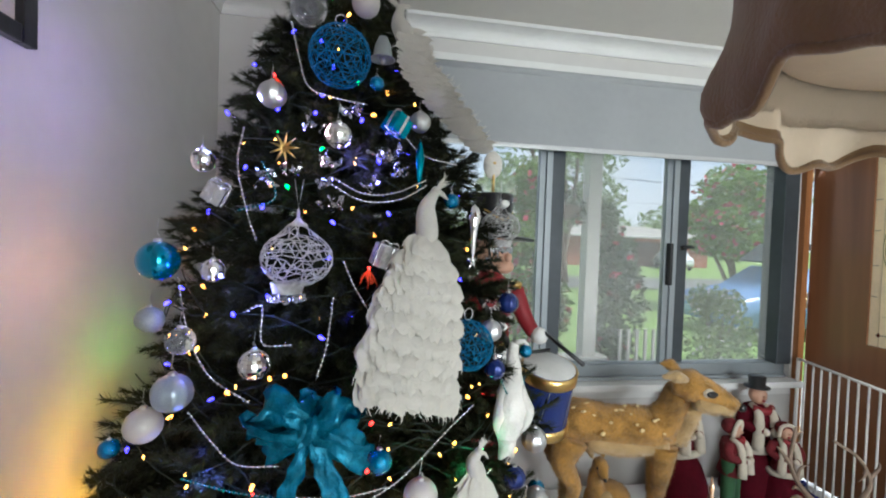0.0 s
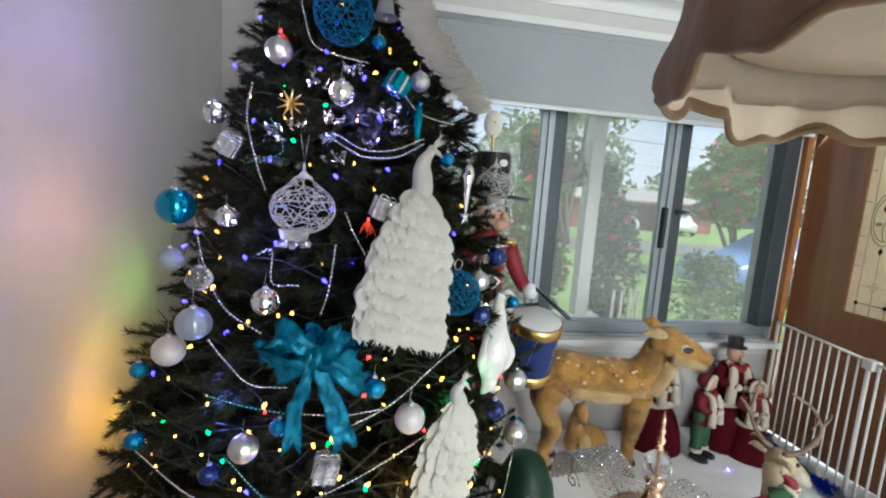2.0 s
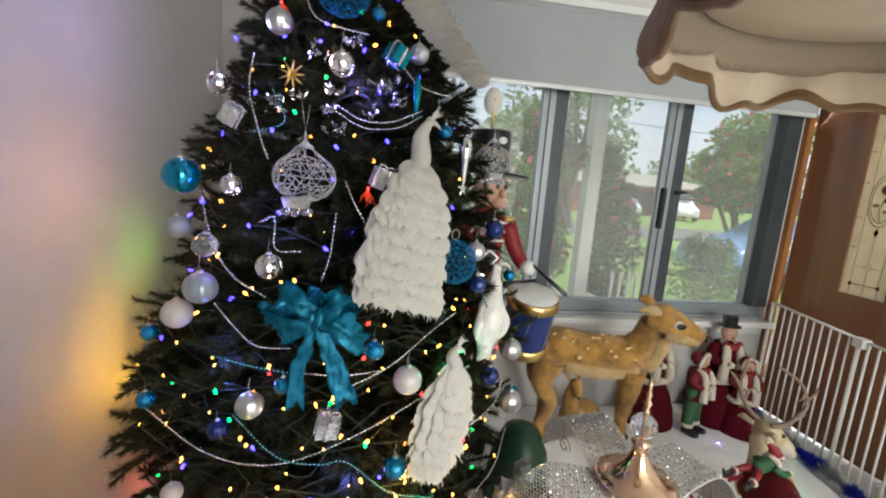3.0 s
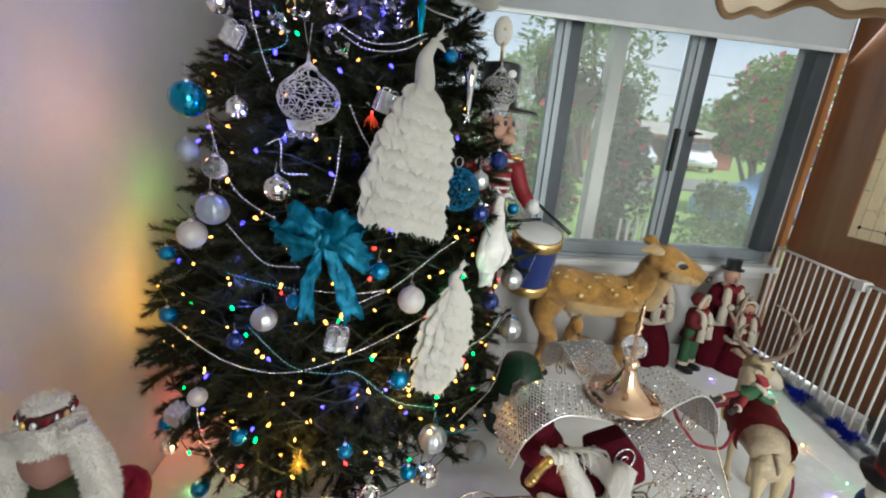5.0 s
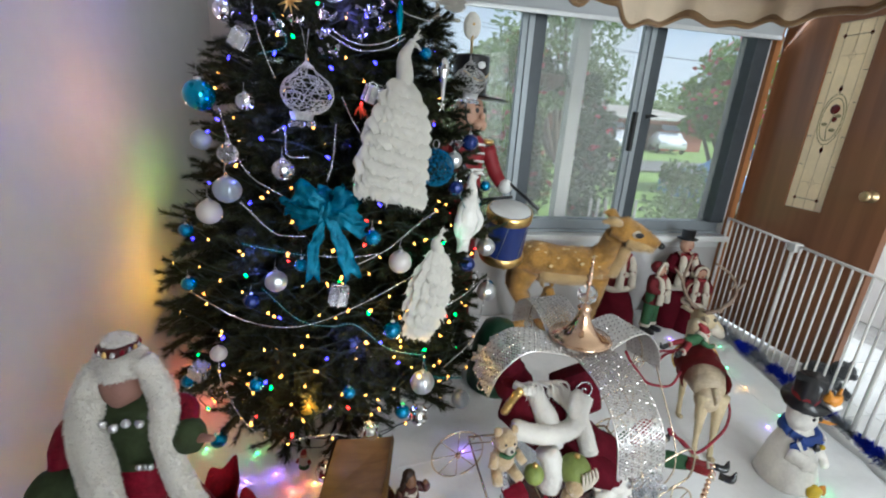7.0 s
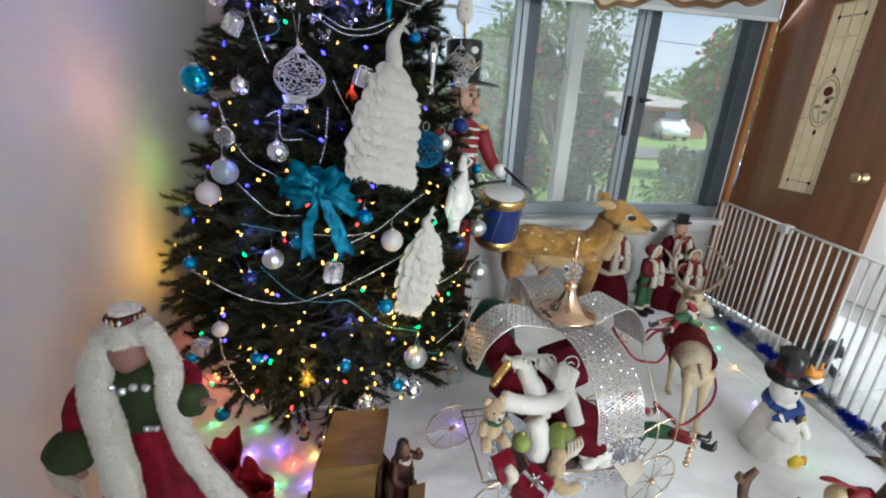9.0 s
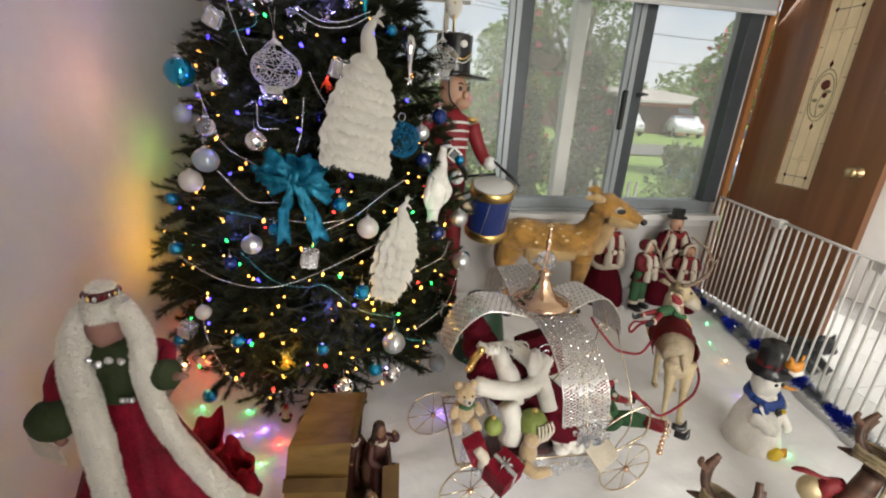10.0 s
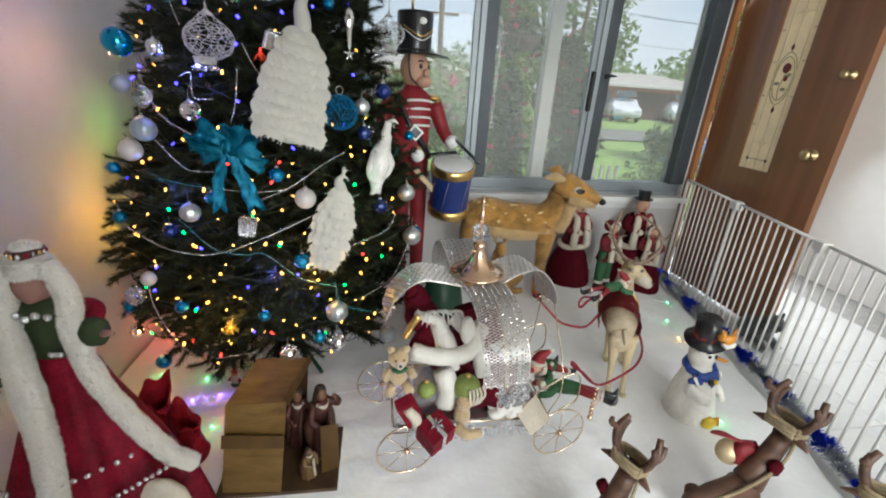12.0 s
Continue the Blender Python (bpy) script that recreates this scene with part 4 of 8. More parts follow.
FLOORA = [(-0.53, 1.94, "red"), (-0.449, 1.634, "green"), (-0.258, 1.592, "green"), (-0.264, 1.461, "blue"), (-0.171, 1.484, "blue"), (-0.143, 1.316, "green"), (-0.042, 1.316, "blue"), (-0.03, 1.428, "warm"), (-0.10, 1.40, "red"), (0.52, 1.512, "blue")]
FLOORB = [(2.03, 2.28, "blue"), (2.29, 2.16, "green"), (2.135, 1.945, "green"), (2.08, 1.77, "warm"), (2.06, 1.56, "green"), (1.93, 1.50, "blue"), (1.836, 1.18, "green")]
for where, lay in (("under the tree", FLOORA), ("beside the snowman", FLOORB)):
    floor_lights = thing("fairy_lights", "added bulbs that make coloured light patches on the snow " + where, "fairy lights")
    part("wire", tubebm(bend([(x, y, 0.006) for x, y, c in lay], 6), 0.0012, 4), SNOW, floor_lights, "white wire")
    for x, y, c in lay:
        b = shared("bulb", SB[c], Matrix.Translation((x, y, 0.014)) @ pose(0, 0, 0, 80, 0, 40), floor_lights)
        b["label"] = "lit " + c + " light bulb"
        lamp(c + "_snow_patch_light", "POINT", pose(x, y, 0.040), SNOWPOWER[c] * (0.4 if x > 1.5 else 1.0), SNOWTINT[c], 0.006)

# ---- baubles and ornaments on the tree ----
SILVERG = M("brushed_silver_bauble", (0.62, 0.64, 0.66), 0.28, 0.85, var=0.1, scale=20, bump=0.08, bscale=90)
MIRROR = M("mirror_silver_bauble", (0.85, 0.85, 0.85), 0.06, 1.0, var=0.03, bump=0.02)
PEARL = M("pale_blue_pearl_bauble", (0.36, 0.42, 0.49), 0.32, 0.5, var=0.08, scale=12, bump=0.03, coat=0.4)
WHITEB = M("white_pearl_bauble", (0.55, 0.51, 0.49), 0.38, 0.1, var=0.05, scale=12, bump=0.15, bscale=240, coat=0.3)
GREYB = M("matt_grey_bauble", (0.30, 0.33, 0.34), 0.5, 0.25, var=0.1, bump=0.05)
TEALG = M("gloss_teal_bauble", (0.0, 0.26, 0.42), 0.10, 0.75, var=0.1, scale=10, bump=0.02, coat=0.6)
TEALM = M("glitter_teal_bauble", (0.0, 0.19, 0.38), 0.20, 0.7, var=0.25, scale=60, bump=0.2, bscale=300, coat=0.5)
NAVY = M("navy_bauble", (0.012, 0.03, 0.16), 0.22, 0.55, var=0.2, scale=20, bump=0.1, coat=0.4)
CLEARB = M("clear_glass_bauble", (0.95, 0.97, 1.0), 0.03, var=0, bump=0.0, trans=0.92, ior=1.25)
BLUEWIRE = M("glittered_blue_wire", (0.006, 0.18, 0.37), 0.35, 0.55, var=0.3, scale=90, bump=0.6, bscale=700)
SILVERWIRE = M("glittered_silver_wire", (0.66, 0.66, 0.66), 0.3, 0.75, var=0.25, scale=90, bump=0.6, bscale=700)
TEALFOIL = M("teal_gift_foil", (0.0, 0.24, 0.32), 0.22, 0.6, var=0.2, scale=30, bump=0.4, bscale=80)
SILVERFOIL = M("silver_gift_foil", (0.66, 0.66, 0.68), 0.25, 0.8, var=0.15, scale=30, bump=0.5, bscale=90)
REDTINSEL = M("red_tinsel", (0.55, 0.03, 0.02), 0.3, 0.4, var=0.3, bump=0, emit=(1.0, 0.1, 0.03), power=0.5)
GOLD = M("gold_trim", (0.80, 0.55, 0.20), 0.28, 1.0, var=0.15, bump=0.1)
HOOKM = M("silver_hook", (0.6, 0.6, 0.6), 0.3, 1.0, var=0, bump=0)
FEATHER = M("cream_white_feather", (0.62, 0.595, 0.54), 0.9, var=0.06, scale=20, bump=0.25, bscale=180, sheen=0.4, island=0.03)
ft_n, ft_l = FEATHER.node_tree.nodes, FEATHER.node_tree.links
ft_t, ft_m = ft_n.new("ShaderNodeBsdfTranslucent"), ft_n.new("ShaderNodeMixShader")
ft_t.inputs["Color"].default_value, ft_m.inputs[0].default_value = (0.72, 0.69, 0.62, 1), 0.25  # down lets light through
ft_l.new(ft_n["Principled BSDF"].outputs[0], ft_m.inputs[1])
ft_l.new(ft_t.outputs[0], ft_m.inputs[2])
ft_l.new(ft_m.outputs[0], ft_n["Material Output"].inputs["Surface"])
BEADM = M("silver_beads", (0.72, 0.72, 0.73), 0.16, 1.0, var=0.05, bump=0)
TEALBEAD = M("teal_beads", (0.02, 0.30, 0.33), 0.2, 0.7, var=0.1, bump=0)


def mesh_of(name, bm, mats):
    me = bpy.data.meshes.new(name)
    bm.to_mesh(me)
    bm.free()
    for m in (mats if isinstance(mats, (list, tuple)) else [mats]):
        me.materials.append(m)
    return me


def sphere_bm(r=1.0, seg=26, rings=16, scale=(1, 1, 1)):
    bm = bmesh.new()
    ball(bm, (0, 0, 0), r, seg=seg, rings=rings, scale=scale)
    return bm


def facet_bm():
    """A sphere cut into small flat mirrors."""
    bm = bmesh.new()
    ball(bm, (0, 0, 0), 1, seg=20, rings=12)
    for f in bm.faces:
        f.smooth = False
    bmesh.ops.inset_individual(bm, faces=bm.faces[:], thickness=0.02, depth=-0.015)
    return bm


def ribbed_bm():
    bm = bmesh.new()
    ball(bm, (0, 0, 0), 1, seg=40, rings=16)
    for v in bm.verts:
        k = 1 + 0.035 * math.cos(10 * math.atan2(v.co.y, v.co.x)) * math.sqrt(max(0, 1 - v.co.z ** 2))
        v.co.x, v.co.y = v.co.x * k, v.co.y * k
    return bm


CAP = mesh_of("cap", lathebm([(0.0, 1.14), (0.12, 1.14), (0.2, 1.10), (0.24, 0.95), (0.22, 0.94)], 14), HOOKM)
HOOK = mesh_of("hook", tubebm([(0.10 * math.cos(a) * (1 if a < 4 else 0.6), 0, 1.24 + 0.10 * math.sin(a) + (0.0 if a < 3.2 else 0.5 * (a - 3.2))) for a in np.linspace(-1.2, 5.2, 16)], 0.018, 4), HOOKM)
PROTO = {
    "silver": ("ball", ribbed_bm(), SILVERG, "ribbed brushed silver bauble hanging on the tree"), "mirror": ("ball", facet_bm(), MIRROR, "mirrored silver bauble hanging on the tree"),
    "pearl": ("ball", ribbed_bm(), PEARL, "pale blue pearl bauble hanging on the tree"), "white": ("ball", sphere_bm(), WHITEB, "white beaded bauble hanging on the tree"),
    "grey": ("ball", sphere_bm(), GREYB, "matt grey bauble hanging on the tree"), "gloss": ("ball", sphere_bm(), TEALG, "large glossy teal bauble hanging on the tree"),
    "teal": ("ball", sphere_bm(), TEALM, "small glittered teal bauble hanging on the tree"), "navy": ("ball", ribbed_bm(), NAVY, "ribbed navy blue bauble hanging on the tree"),
    "clear": ("ball", sphere_bm(), CLEARB, "clear glass bauble hanging on the tree")}
PROTO = {k: (n, mesh_of(n, b, m), l) for k, (n, b, m, l) in PROTO.items()}


def bauble(kind, a, z, r, out=0.0):
    part_name, me, label = PROTO[kind]
    m = Matrix.Translation(on_tree(a, z, out)) @ pose(0, 0, 0, 0, 0, a + 90) @ Matrix.Diagonal((r, r, r, 1))
    t = thing("bauble", label, "bauble", m, group="baubles on the tree")
    for nm, d in ((part_name, me), ("cap", CAP), ("hook", HOOK)):
        shared(nm, d, Matrix.Identity(4), t)


HANG = {
    "silver": [(251.6, 1.624, 0.028), (298.9, 1.595, 0.023), (312.8, 1.139, 0.024), (332.2, 0.835, 0.032), (257.9, 0.835, 0.027), (337.0, 0.648, 0.036), (297.2, 0.482, 0.036)],
    "mirror": [(233.4, 1.483, 0.024), (272.9, 1.538, 0.026), (259.4, 1.111, 0.026), (247.5, 1.266, 0.021), (215.2, 0.30, 0.025), (297.3, 0.354, 0.032), (281.3, 0.349, 0.03), (268, 0.17, 0.035)],
    "pearl": [(243.6, 1.052, 0.033)], "white": [(238.0, 0.99, 0.031), (289.6, 0.878, 0.031), (283.4, 1.891, 0.033), (240, 0.6, 0.022)], "grey": [(232.5, 1.166, 0.025), (323.2, 0.26, 0.034)],
    "gloss": [(229.6, 1.276, 0.039)],
    "teal": [(228.9, 0.929, 0.018), (284.9, 1.67, 0.016), (343.6, 1.03, 0.019), (282.2, 0.948, 0.022), (264.4, 0.881, 0.018), (305.8, 1.422, 0.017), (230.0, 0.781, 0.020), (226.7, 0.204, 0.026),
             (251.3, 0.529, 0.020), (275.4, 0.509, 0.019), (287.4, 0.682, 0.026), (291.3, 0.393, 0.022), (342.1, 0.65, 0.024), (224.6, 0.451, 0.022)],
    "navy": [(325.4, 1.187, 0.026), (312.1, 1.06, 0.023), (315.6, 0.821, 0.025), (251.2, 0.774, 0.020)], "clear": [(255.6, 1.859, 0.041), (243.1, 1.139, 0.025)]}
for kind, spots in HANG.items():
    for a, z, r in spots:
        bauble(kind, a, z, r, 0.02)


def filigree_bm(r, profile, sub=3, wire=0.0022, seed=0, gaps=0.30):
    """A hollow ball of crossing wires, shaped by profile(z) from -1 to 1."""
    bm = bmesh.new()
    bmesh.ops.create_icosphere(bm, subdivisions=sub, radius=1.0)
    rng = random.Random(seed)
    for v in bm.verts:
        v.co = (v.co + Vector((rng.uniform(-1, 1), rng.uniform(-1, 1), rng.uniform(-1, 1))) * 0.07).normalized()
        k, zz = profile(v.co.z)
        v.co = Vector((v.co.x * k * r, v.co.y * k * r, zz * r))
    es = list(bm.edges)
    rng.shuffle(es)
    bmesh.ops.dissolve_edges(bm, edges=es[:int(len(es) * gaps)], use_verts=False, use_face_split=False)
    bmesh.ops.wireframe(bm, faces=bm.faces[:], thickness=wire, use_boundary=True, use_even_offset=True, use_replace=True)
    return bm


def on(a, z, out=0.02):
    return Matrix.Translation(on_tree(a, z, out)) @ pose(0, 0, 0, 0, 0, a + 90)


for a, z, r, s in ((272.0, 1.726, 0.066, 1), (303.6, 1.122, 0.052, 2)):
    t = thing("filigree_ball", "large blue glittered wire filigree ball on the tree", "ornament", on(a, z))
    part("lattice", filigree_bm(r, lambda q: (1, q), 3, 0.0021, s, 0.14), BLUEWIRE, t)
    part("loop", tubebm([(0.012 * math.sin(q), 0, r + 0.012 - 0.012 * math.cos(q)) for q in np.linspace(0, 6.28, 14)], 0.001, 4), HOOKM, t)


def onion_profile(q):
    return 1.0, 0.80 * q + max(0.0, q - 0.90) * 3.2


for a, z, r, s in ((265.6, 1.293, 0.062, 3), (343.5, 1.378, 0.056, 4)):
    t = thing("onion_ornament", "silver glittered wire filigree onion ornament with a crystal basket", "ornament", on(a, z))
    part("lattice", filigree_bm(r, onion_profile, 3, 0.0025, s), SILVERWIRE, t)
    part("finial", lathebm([(0.0, 1.50 * r), (0.003, 1.35 * r), (0.003, 1.2 * r), (0.009, 1.08 * r), (0.017, 0.95 * r)], 12), SILVERWIRE, t)
    part("collar", lathebm([(0.030, -0.68 * r), (0.028, -0.82 * r), (0.025, -0.98 * r), (0.024, -1.0 * r)], 18, pose(-0.014, -0.006, 0), cap=False), SILVERWIRE, t, "glittered silver collar")
    for k in range(9):
        q = k * 2 * math.pi / 9
        bm = bmesh.new()
        ball(bm, (-0.014 + 0.026 * math.cos(q), -0.006 + 0.026 * math.sin(q), -1.12 * r - 0.002 * (k % 2)), 0.0075, seg=10, rings=6)
        part("crystal_drop", bm, CLEARB, t, "clear crystal bead")
    part("thread", tubebm([(-0.008, 0, 1.50 * r + 0.05), (0, 0, 1.48 * r), (0.008, 0, 1.50 * r + 0.05)], 0.0008, 4), HOOKM, t)


def gift(a, z, s, mat, label, tilt):
    t = thing("gift_ornament", label, "ornament", on(a, z) @ pose(0, 0, 0, 12, tilt, tilt))
    part("box", boxbm(-s, s, -s, s, -s, s, 0.003), mat, t)
    part("ribbon", boxbm(-s * 0.16, s * 0.16, -s - 0.0015, s + 0.0015, -s - 0.0015, s + 0.0015, 0.001), SILVERFOIL, t)
    part("ribbon", boxbm(-s - 0.0018, s + 0.0018, -s * 0.16, s * 0.16, -s - 0.0018, s + 0.0018, 0.001), SILVERFOIL, t)
    bm = bmesh.new()
    for k in (-1, 1):
        tube(bm, [(k * 0.5 * s * (1 - math.cos(q)) , 0, s + 0.4 * s * math.sin(q)) for q in np.linspace(0, 6.28, 12)], 0.0016, 5)
    part("bow", bm, SILVERFOIL, t)


gift(290.3, 1.578, 0.021, TEALFOIL, "small teal foil gift box ornament", 25)
gift(242.8, 1.412, 0.019, SILVERFOIL, "small silver gift box ornament", 30)
gift(284.3, 1.30, 0.021, SILVERWIRE, "small silver glitter gift ornament", 15)
gift(231.9, 0.519, 0.021, SILVERFOIL, "small silver gift box ornament", 20)
gift(273.2, 0.80, 0.022, CLEARB, "small clear cube ornament", 10)

for a, z, sd in ((280.4, 1.275, 1), (251.0, 1.665, 2)):
    rng = random.Random(sd)
    bm = bmesh.new()
    for k in range(26):
        d = Vector((rng.gauss(0, 0.4), rng.gauss(0, 0.4), -1)).normalized()
        ln = rng.uniform(0.014, 0.036)
        tube(bm, [(0, 0, 0), d * ln * 0.5 + Vector((0, 0, 0.003)), d * ln], 0.0005, 3)
    t = thing("fibre_tassel", "glowing red fibre tassel light on the tree", "ornament", on(a, z))
    part("fibre_brush", bm, REDTINSEL, t)
    shared("bulb", BM["red"], Matrix.Translation((0, -0.006, 0.004)), t)

# amber fibre flower lit by a bulb, and a small painted santa that hangs low
rng = random.Random(4)
bm = bmesh.new()
for k in range(60):
    d = Vector((rng.gauss(0, 1), -0.7 + rng.gauss(0, 0.4), rng.gauss(0, 0.8))).normalized()
    tube(bm, [(0, 0, 0), d * 0.012 + Vector((0, 0, 0.002)), d * rng.uniform(0.018, 0.03)], 0.0006, 3)
t = thing("fibre_flower", "glowing amber fibre flower light low on the tree", "ornament", Matrix.Translation((-0.015, 1.277, 0.455)))
part("fibre_brush", bm, M("amber_fibre", (0.70, 0.42, 0.04), 0.35, 0.2, var=0.3, bump=0, emit=(1.0, 0.5, 0.04), power=0.45), t)
shared("bulb", BM["amber"], Matrix.Translation((0, -0.006, 0.002)), t)
bm = bmesh.new()
ball(bm, (0, 0, 0), 0.017, 0, scale=(1, 0.85, 1.1))
ball(bm, (0, -0.002, 0.022), 0.011, 1)
ball(bm, (0, -0.006, 0.016), 0.010, 2, scale=(1, 0.8, 1.1))
tube(bm, [(0, 0, 0.028), (0.002, 0, 0.038), (0.007, 0, 0.045)], [0.011, 0.007, 0.002], 8, 3)
ball(bm, (0, -0.002, -0.020), 0.016, 4, scale=(1.1, 0.9, 0.6))
tube(bm, [(-0.014, -0.002, 0.006), (-0.022, -0.006, -0.004)], [0.006, 0.005], 6, 3)
tube(bm, [(0.014, -0.002, 0.006), (0.022, -0.006, -0.004)], [0.006, 0.005], 6, 3)
solid("santa_ornament", bm, [WHITEB, M("ornament_face", (0.5, 0.3, 0.22), 0.5, var=0.1, bump=0), WHITEB, M("ornament_red", (0.25, 0.015, 0.02), 0.4, var=0.2, bump=0.05), M("ornament_green", (0.03, 0.08, 0.03), 0.4, var=0.2, bump=0.05)], "tiny painted santa ornament hanging from the lowest branch", "ornament", m=Matrix.Translation((-0.047, 1.335, 0.205)) @ pose(0, 0, 0, 0, 0, -15))

# star, icicle, flower, drop and bell
bm = bmesh.new()
for k in range(9):
    q = k * 2 * math.pi / 9
    tube(bm, [(0, 0, 0), (0.03 * math.cos(q), 0, 0.03 * math.sin(q))], [0.004, 0.0006], 5)
solid("star_ornament", bm, GOLD, "small antique gold starburst ornament on the tree", "ornament", m=on(258.7, 1.506))
solid("icicle_ornament", lathebm([(0.0, 0.06), (0.004, 0.05), (0.011, 0.02), (0.008, -0.005), (0.005, -0.03), (0.0, -0.06)], 6), TEALFOIL, "slim twisted teal icicle ornament on the tree", "ornament", m=on(296.1, 1.488))
for a, z in ((275, 0.21),):
    bm = bmesh.new()
    for k in range(8):
        q = k * math.pi / 4
        ball(bm, (0.016 * math.cos(q), 0, 0.016 * math.sin(q)), 0.0095, scale=(1.1, 0.35, 1.1), seg=8, rings=5, rot=pose(0, 0, 0, 20, 0, 0))
    ball(bm, (0, -0.004, 0), 0.011, seg=8, rings=6)
    solid("flower_ornament", bm, SILVERFOIL, "crinkled silver foil flower ornament on the tree", "ornament", m=on(a, z))
t = thing("drop_ornament", "mirrored silver drop ornament with a star", "ornament", on(312.7, 1.36))
part("drop", lathebm([(0.0, 0.06), (0.012, 0.05), (0.018, 0.03), (0.01, 0.0), (0.006, -0.05), (0.0, -0.07)], 10), MIRROR, t)
bm = bmesh.new()
for k in range(5):
    q = k * 2 * math.pi / 5 + 1.57
    tube(bm, [(0, 0, -0.07), (0.022 * math.cos(q), 0, -0.07 + 0.022 * math.sin(q))], [0.006, 0.0008], 4)
part("star", bm, MIRROR, t)
t = thing("bell_ornament", "small grey metal bell ornament on the tree", "ornament", on(289.0, 1.765))
part("bell", lathebm([(0.0, 0.03), (0.01, 0.028), (0.018, 0.01), (0.022, -0.015), (0.03, -0.022), (0.028, -0.022)], 16, cap=False), GREYB, t)
bm = bmesh.new()
ball(bm, (0, 0, -0.024), 0.007, seg=8, rings=6)
part("clapper", bm, HOOKM, t)


def ribbon_strip(bm, pts, wid, side, thick=0.0012, idx=0, wave=0.0, notch=False):
    """A ribbon of some width along points; side: the direction of its width."""
    pts = [Vector(p) for p in pts]
    sd = Vector(side).normalized()
    rows = []
    for i, p in enumerate(pts):
        d = (pts[min(i + 1, len(pts) - 1)] - pts[max(i - 1, 0)]).normalized()
        s = (sd - d * sd.dot(d)).normalized()
        nrm = d.cross(s)
        w = wid[i] if isinstance(wid, (list, tuple)) else wid
        row = []
        for k in range(7):
            u = k / 6 - 0.5
            extra = nrm * wave * math.sin(k * 2.1 + i * 0.9)
            cut = d * (-abs(u) * -1.0 * w) if notch and i == len(pts) - 1 else Vector()
            row.append(bm.verts.new(p + s * u * w + extra + cut))
        rows.append(row)
    fs = []
    for a, b in zip(rows, rows[1:]):
        for k in range(6):
            fs.append(bm.faces.new((a[k], a[k + 1], b[k + 1], b[k])))
    r = bmesh.ops.solidify(bm, geom=fs, thickness=thick)
    for f in fs + [q for q in r["geom"] if isinstance(q, bmesh.types.BMFace)]:
        f.smooth, f.material_index = True, idx


def bow(name, label, category, m, s, mat, loops, tails):
    """A floppy bow; loops: angle, length, width, twist; tails: points, width."""
    t = thing(name, label, category, m)
    for n, (ang, ln, wd, tw) in enumerate(loops):
        bm = bmesh.new()
        q = np.linspace(0, 2 * math.pi, 19)
        pts = [(ln * s * 0.5 * (1 - math.cos(x)), -0.014 * s + 0.22 * ln * s * math.sin(x), 0.016 * s * math.sin(x + n)) for x in q]
        ribbon_strip(bm, pts, [wd * s * (0.26 + 0.74 * math.sin(x / 2) ** 0.8) for x in q], (0, 0.35, 1), wave=0.004 * s)
        for v in bm.verts:
            k = min(1.0, v.co.length / (0.05 * s))
            v.co += noise.noise_vector(v.co * (38 / s) + Vector((n * 3.7, 0, 0))) * 0.013 * s * k + noise.noise_vector(v.co * (70 / s)) * 0.008 * s * k
        bm.transform(pose(0, 0, 0, tw, -ang, 0))
        part("loop", bm, mat, t)
    for pts, wd in tails:
        bm = bmesh.new()
        line = bend([Vector(p) * s for p in pts], 6)
        ribbon_strip(bm, line, [wd * s * (0.5 + 0.5 * i / len(line)) for i in range(len(line))], (1, 0.25, 0), wave=0.005 * s, notch=True)
        for v in bm.verts:
            v.co += noise.noise_vector(v.co * (45 / s)) * 0.006 * s
        part("tail", bm, mat, t)
    bm = bmesh.new()
    q = np.linspace(0, 2 * math.pi, 13)
    ribbon_strip(bm, [(0.004 * s * math.sin(3 * x), -0.018 * s + 0.020 * s * math.cos(x), 0.030 * s * math.sin(x)) for x in q], 0.034 * s, (1, 0, 0), wave=0.004 * s)
    part("knot", bm, mat, t)
    return t


TEALRIBBON = M("teal_satin_ribbon", (0.02, 0.29, 0.46), 0.27, 0.45, var=0.4, scale=40, bump=0.9, bscale=34)
SILVERRIBBON = M("silver_satin_ribbon", (0.55, 0.56, 0.58), 0.3, 0.5, var=0.12, scale=16, bump=0.2, bscale=50, sheen=0.3)
bow("ribbon_bow", "big teal satin ribbon bow with long tails tied on the tree", "bow", Matrix.Translation(on_tree(270.5, 1.025, 0.05)), 0.88, TEALRIBBON,
    [(150, 0.090, 0.060, 10), (178, 0.108, 0.046, -15), (205, 0.085, 0.060, 20), (115, 0.060, 0.050, 30), (62, 0.055, 0.050, -25), (34, 0.082, 0.050, -10), (4, 0.088, 0.060, 15), (-22, 0.118, 0.042, -20)],
    [([(-0.004, -0.03, -0.008), (-0.012, -0.036, -0.05), (-0.032, -0.03, -0.11), (-0.034, -0.034, -0.185)], 0.040), ([(0.012, -0.03, -0.008), (0.030, -0.036, -0.055), (0.052, -0.03, -0.115), (0.070, -0.032, -0.178)], 0.052)])
bow("ribbon_bow", "silver satin ribbon bow tied on a low branch", "bow", Matrix.Translation(on_tree(323.2, 0.50, 0.07)) @ pose(0, 0, 0, 0, 0, 40), 0.62, SILVERRIBBON,
    [(165, 0.12, 0.085, 0), (195, 0.11, 0.08, 20), (15, 0.12, 0.085, 0), (-15, 0.11, 0.08, -20)],
    [([(0.0, -0.01, -0.01), (-0.02, -0.02, -0.08), (-0.03, -0.01, -0.16)], 0.06), ([(0.0, -0.01, -0.01), (0.03, -0.02, -0.08), (0.035, -0.01, -0.14)], 0.06)])


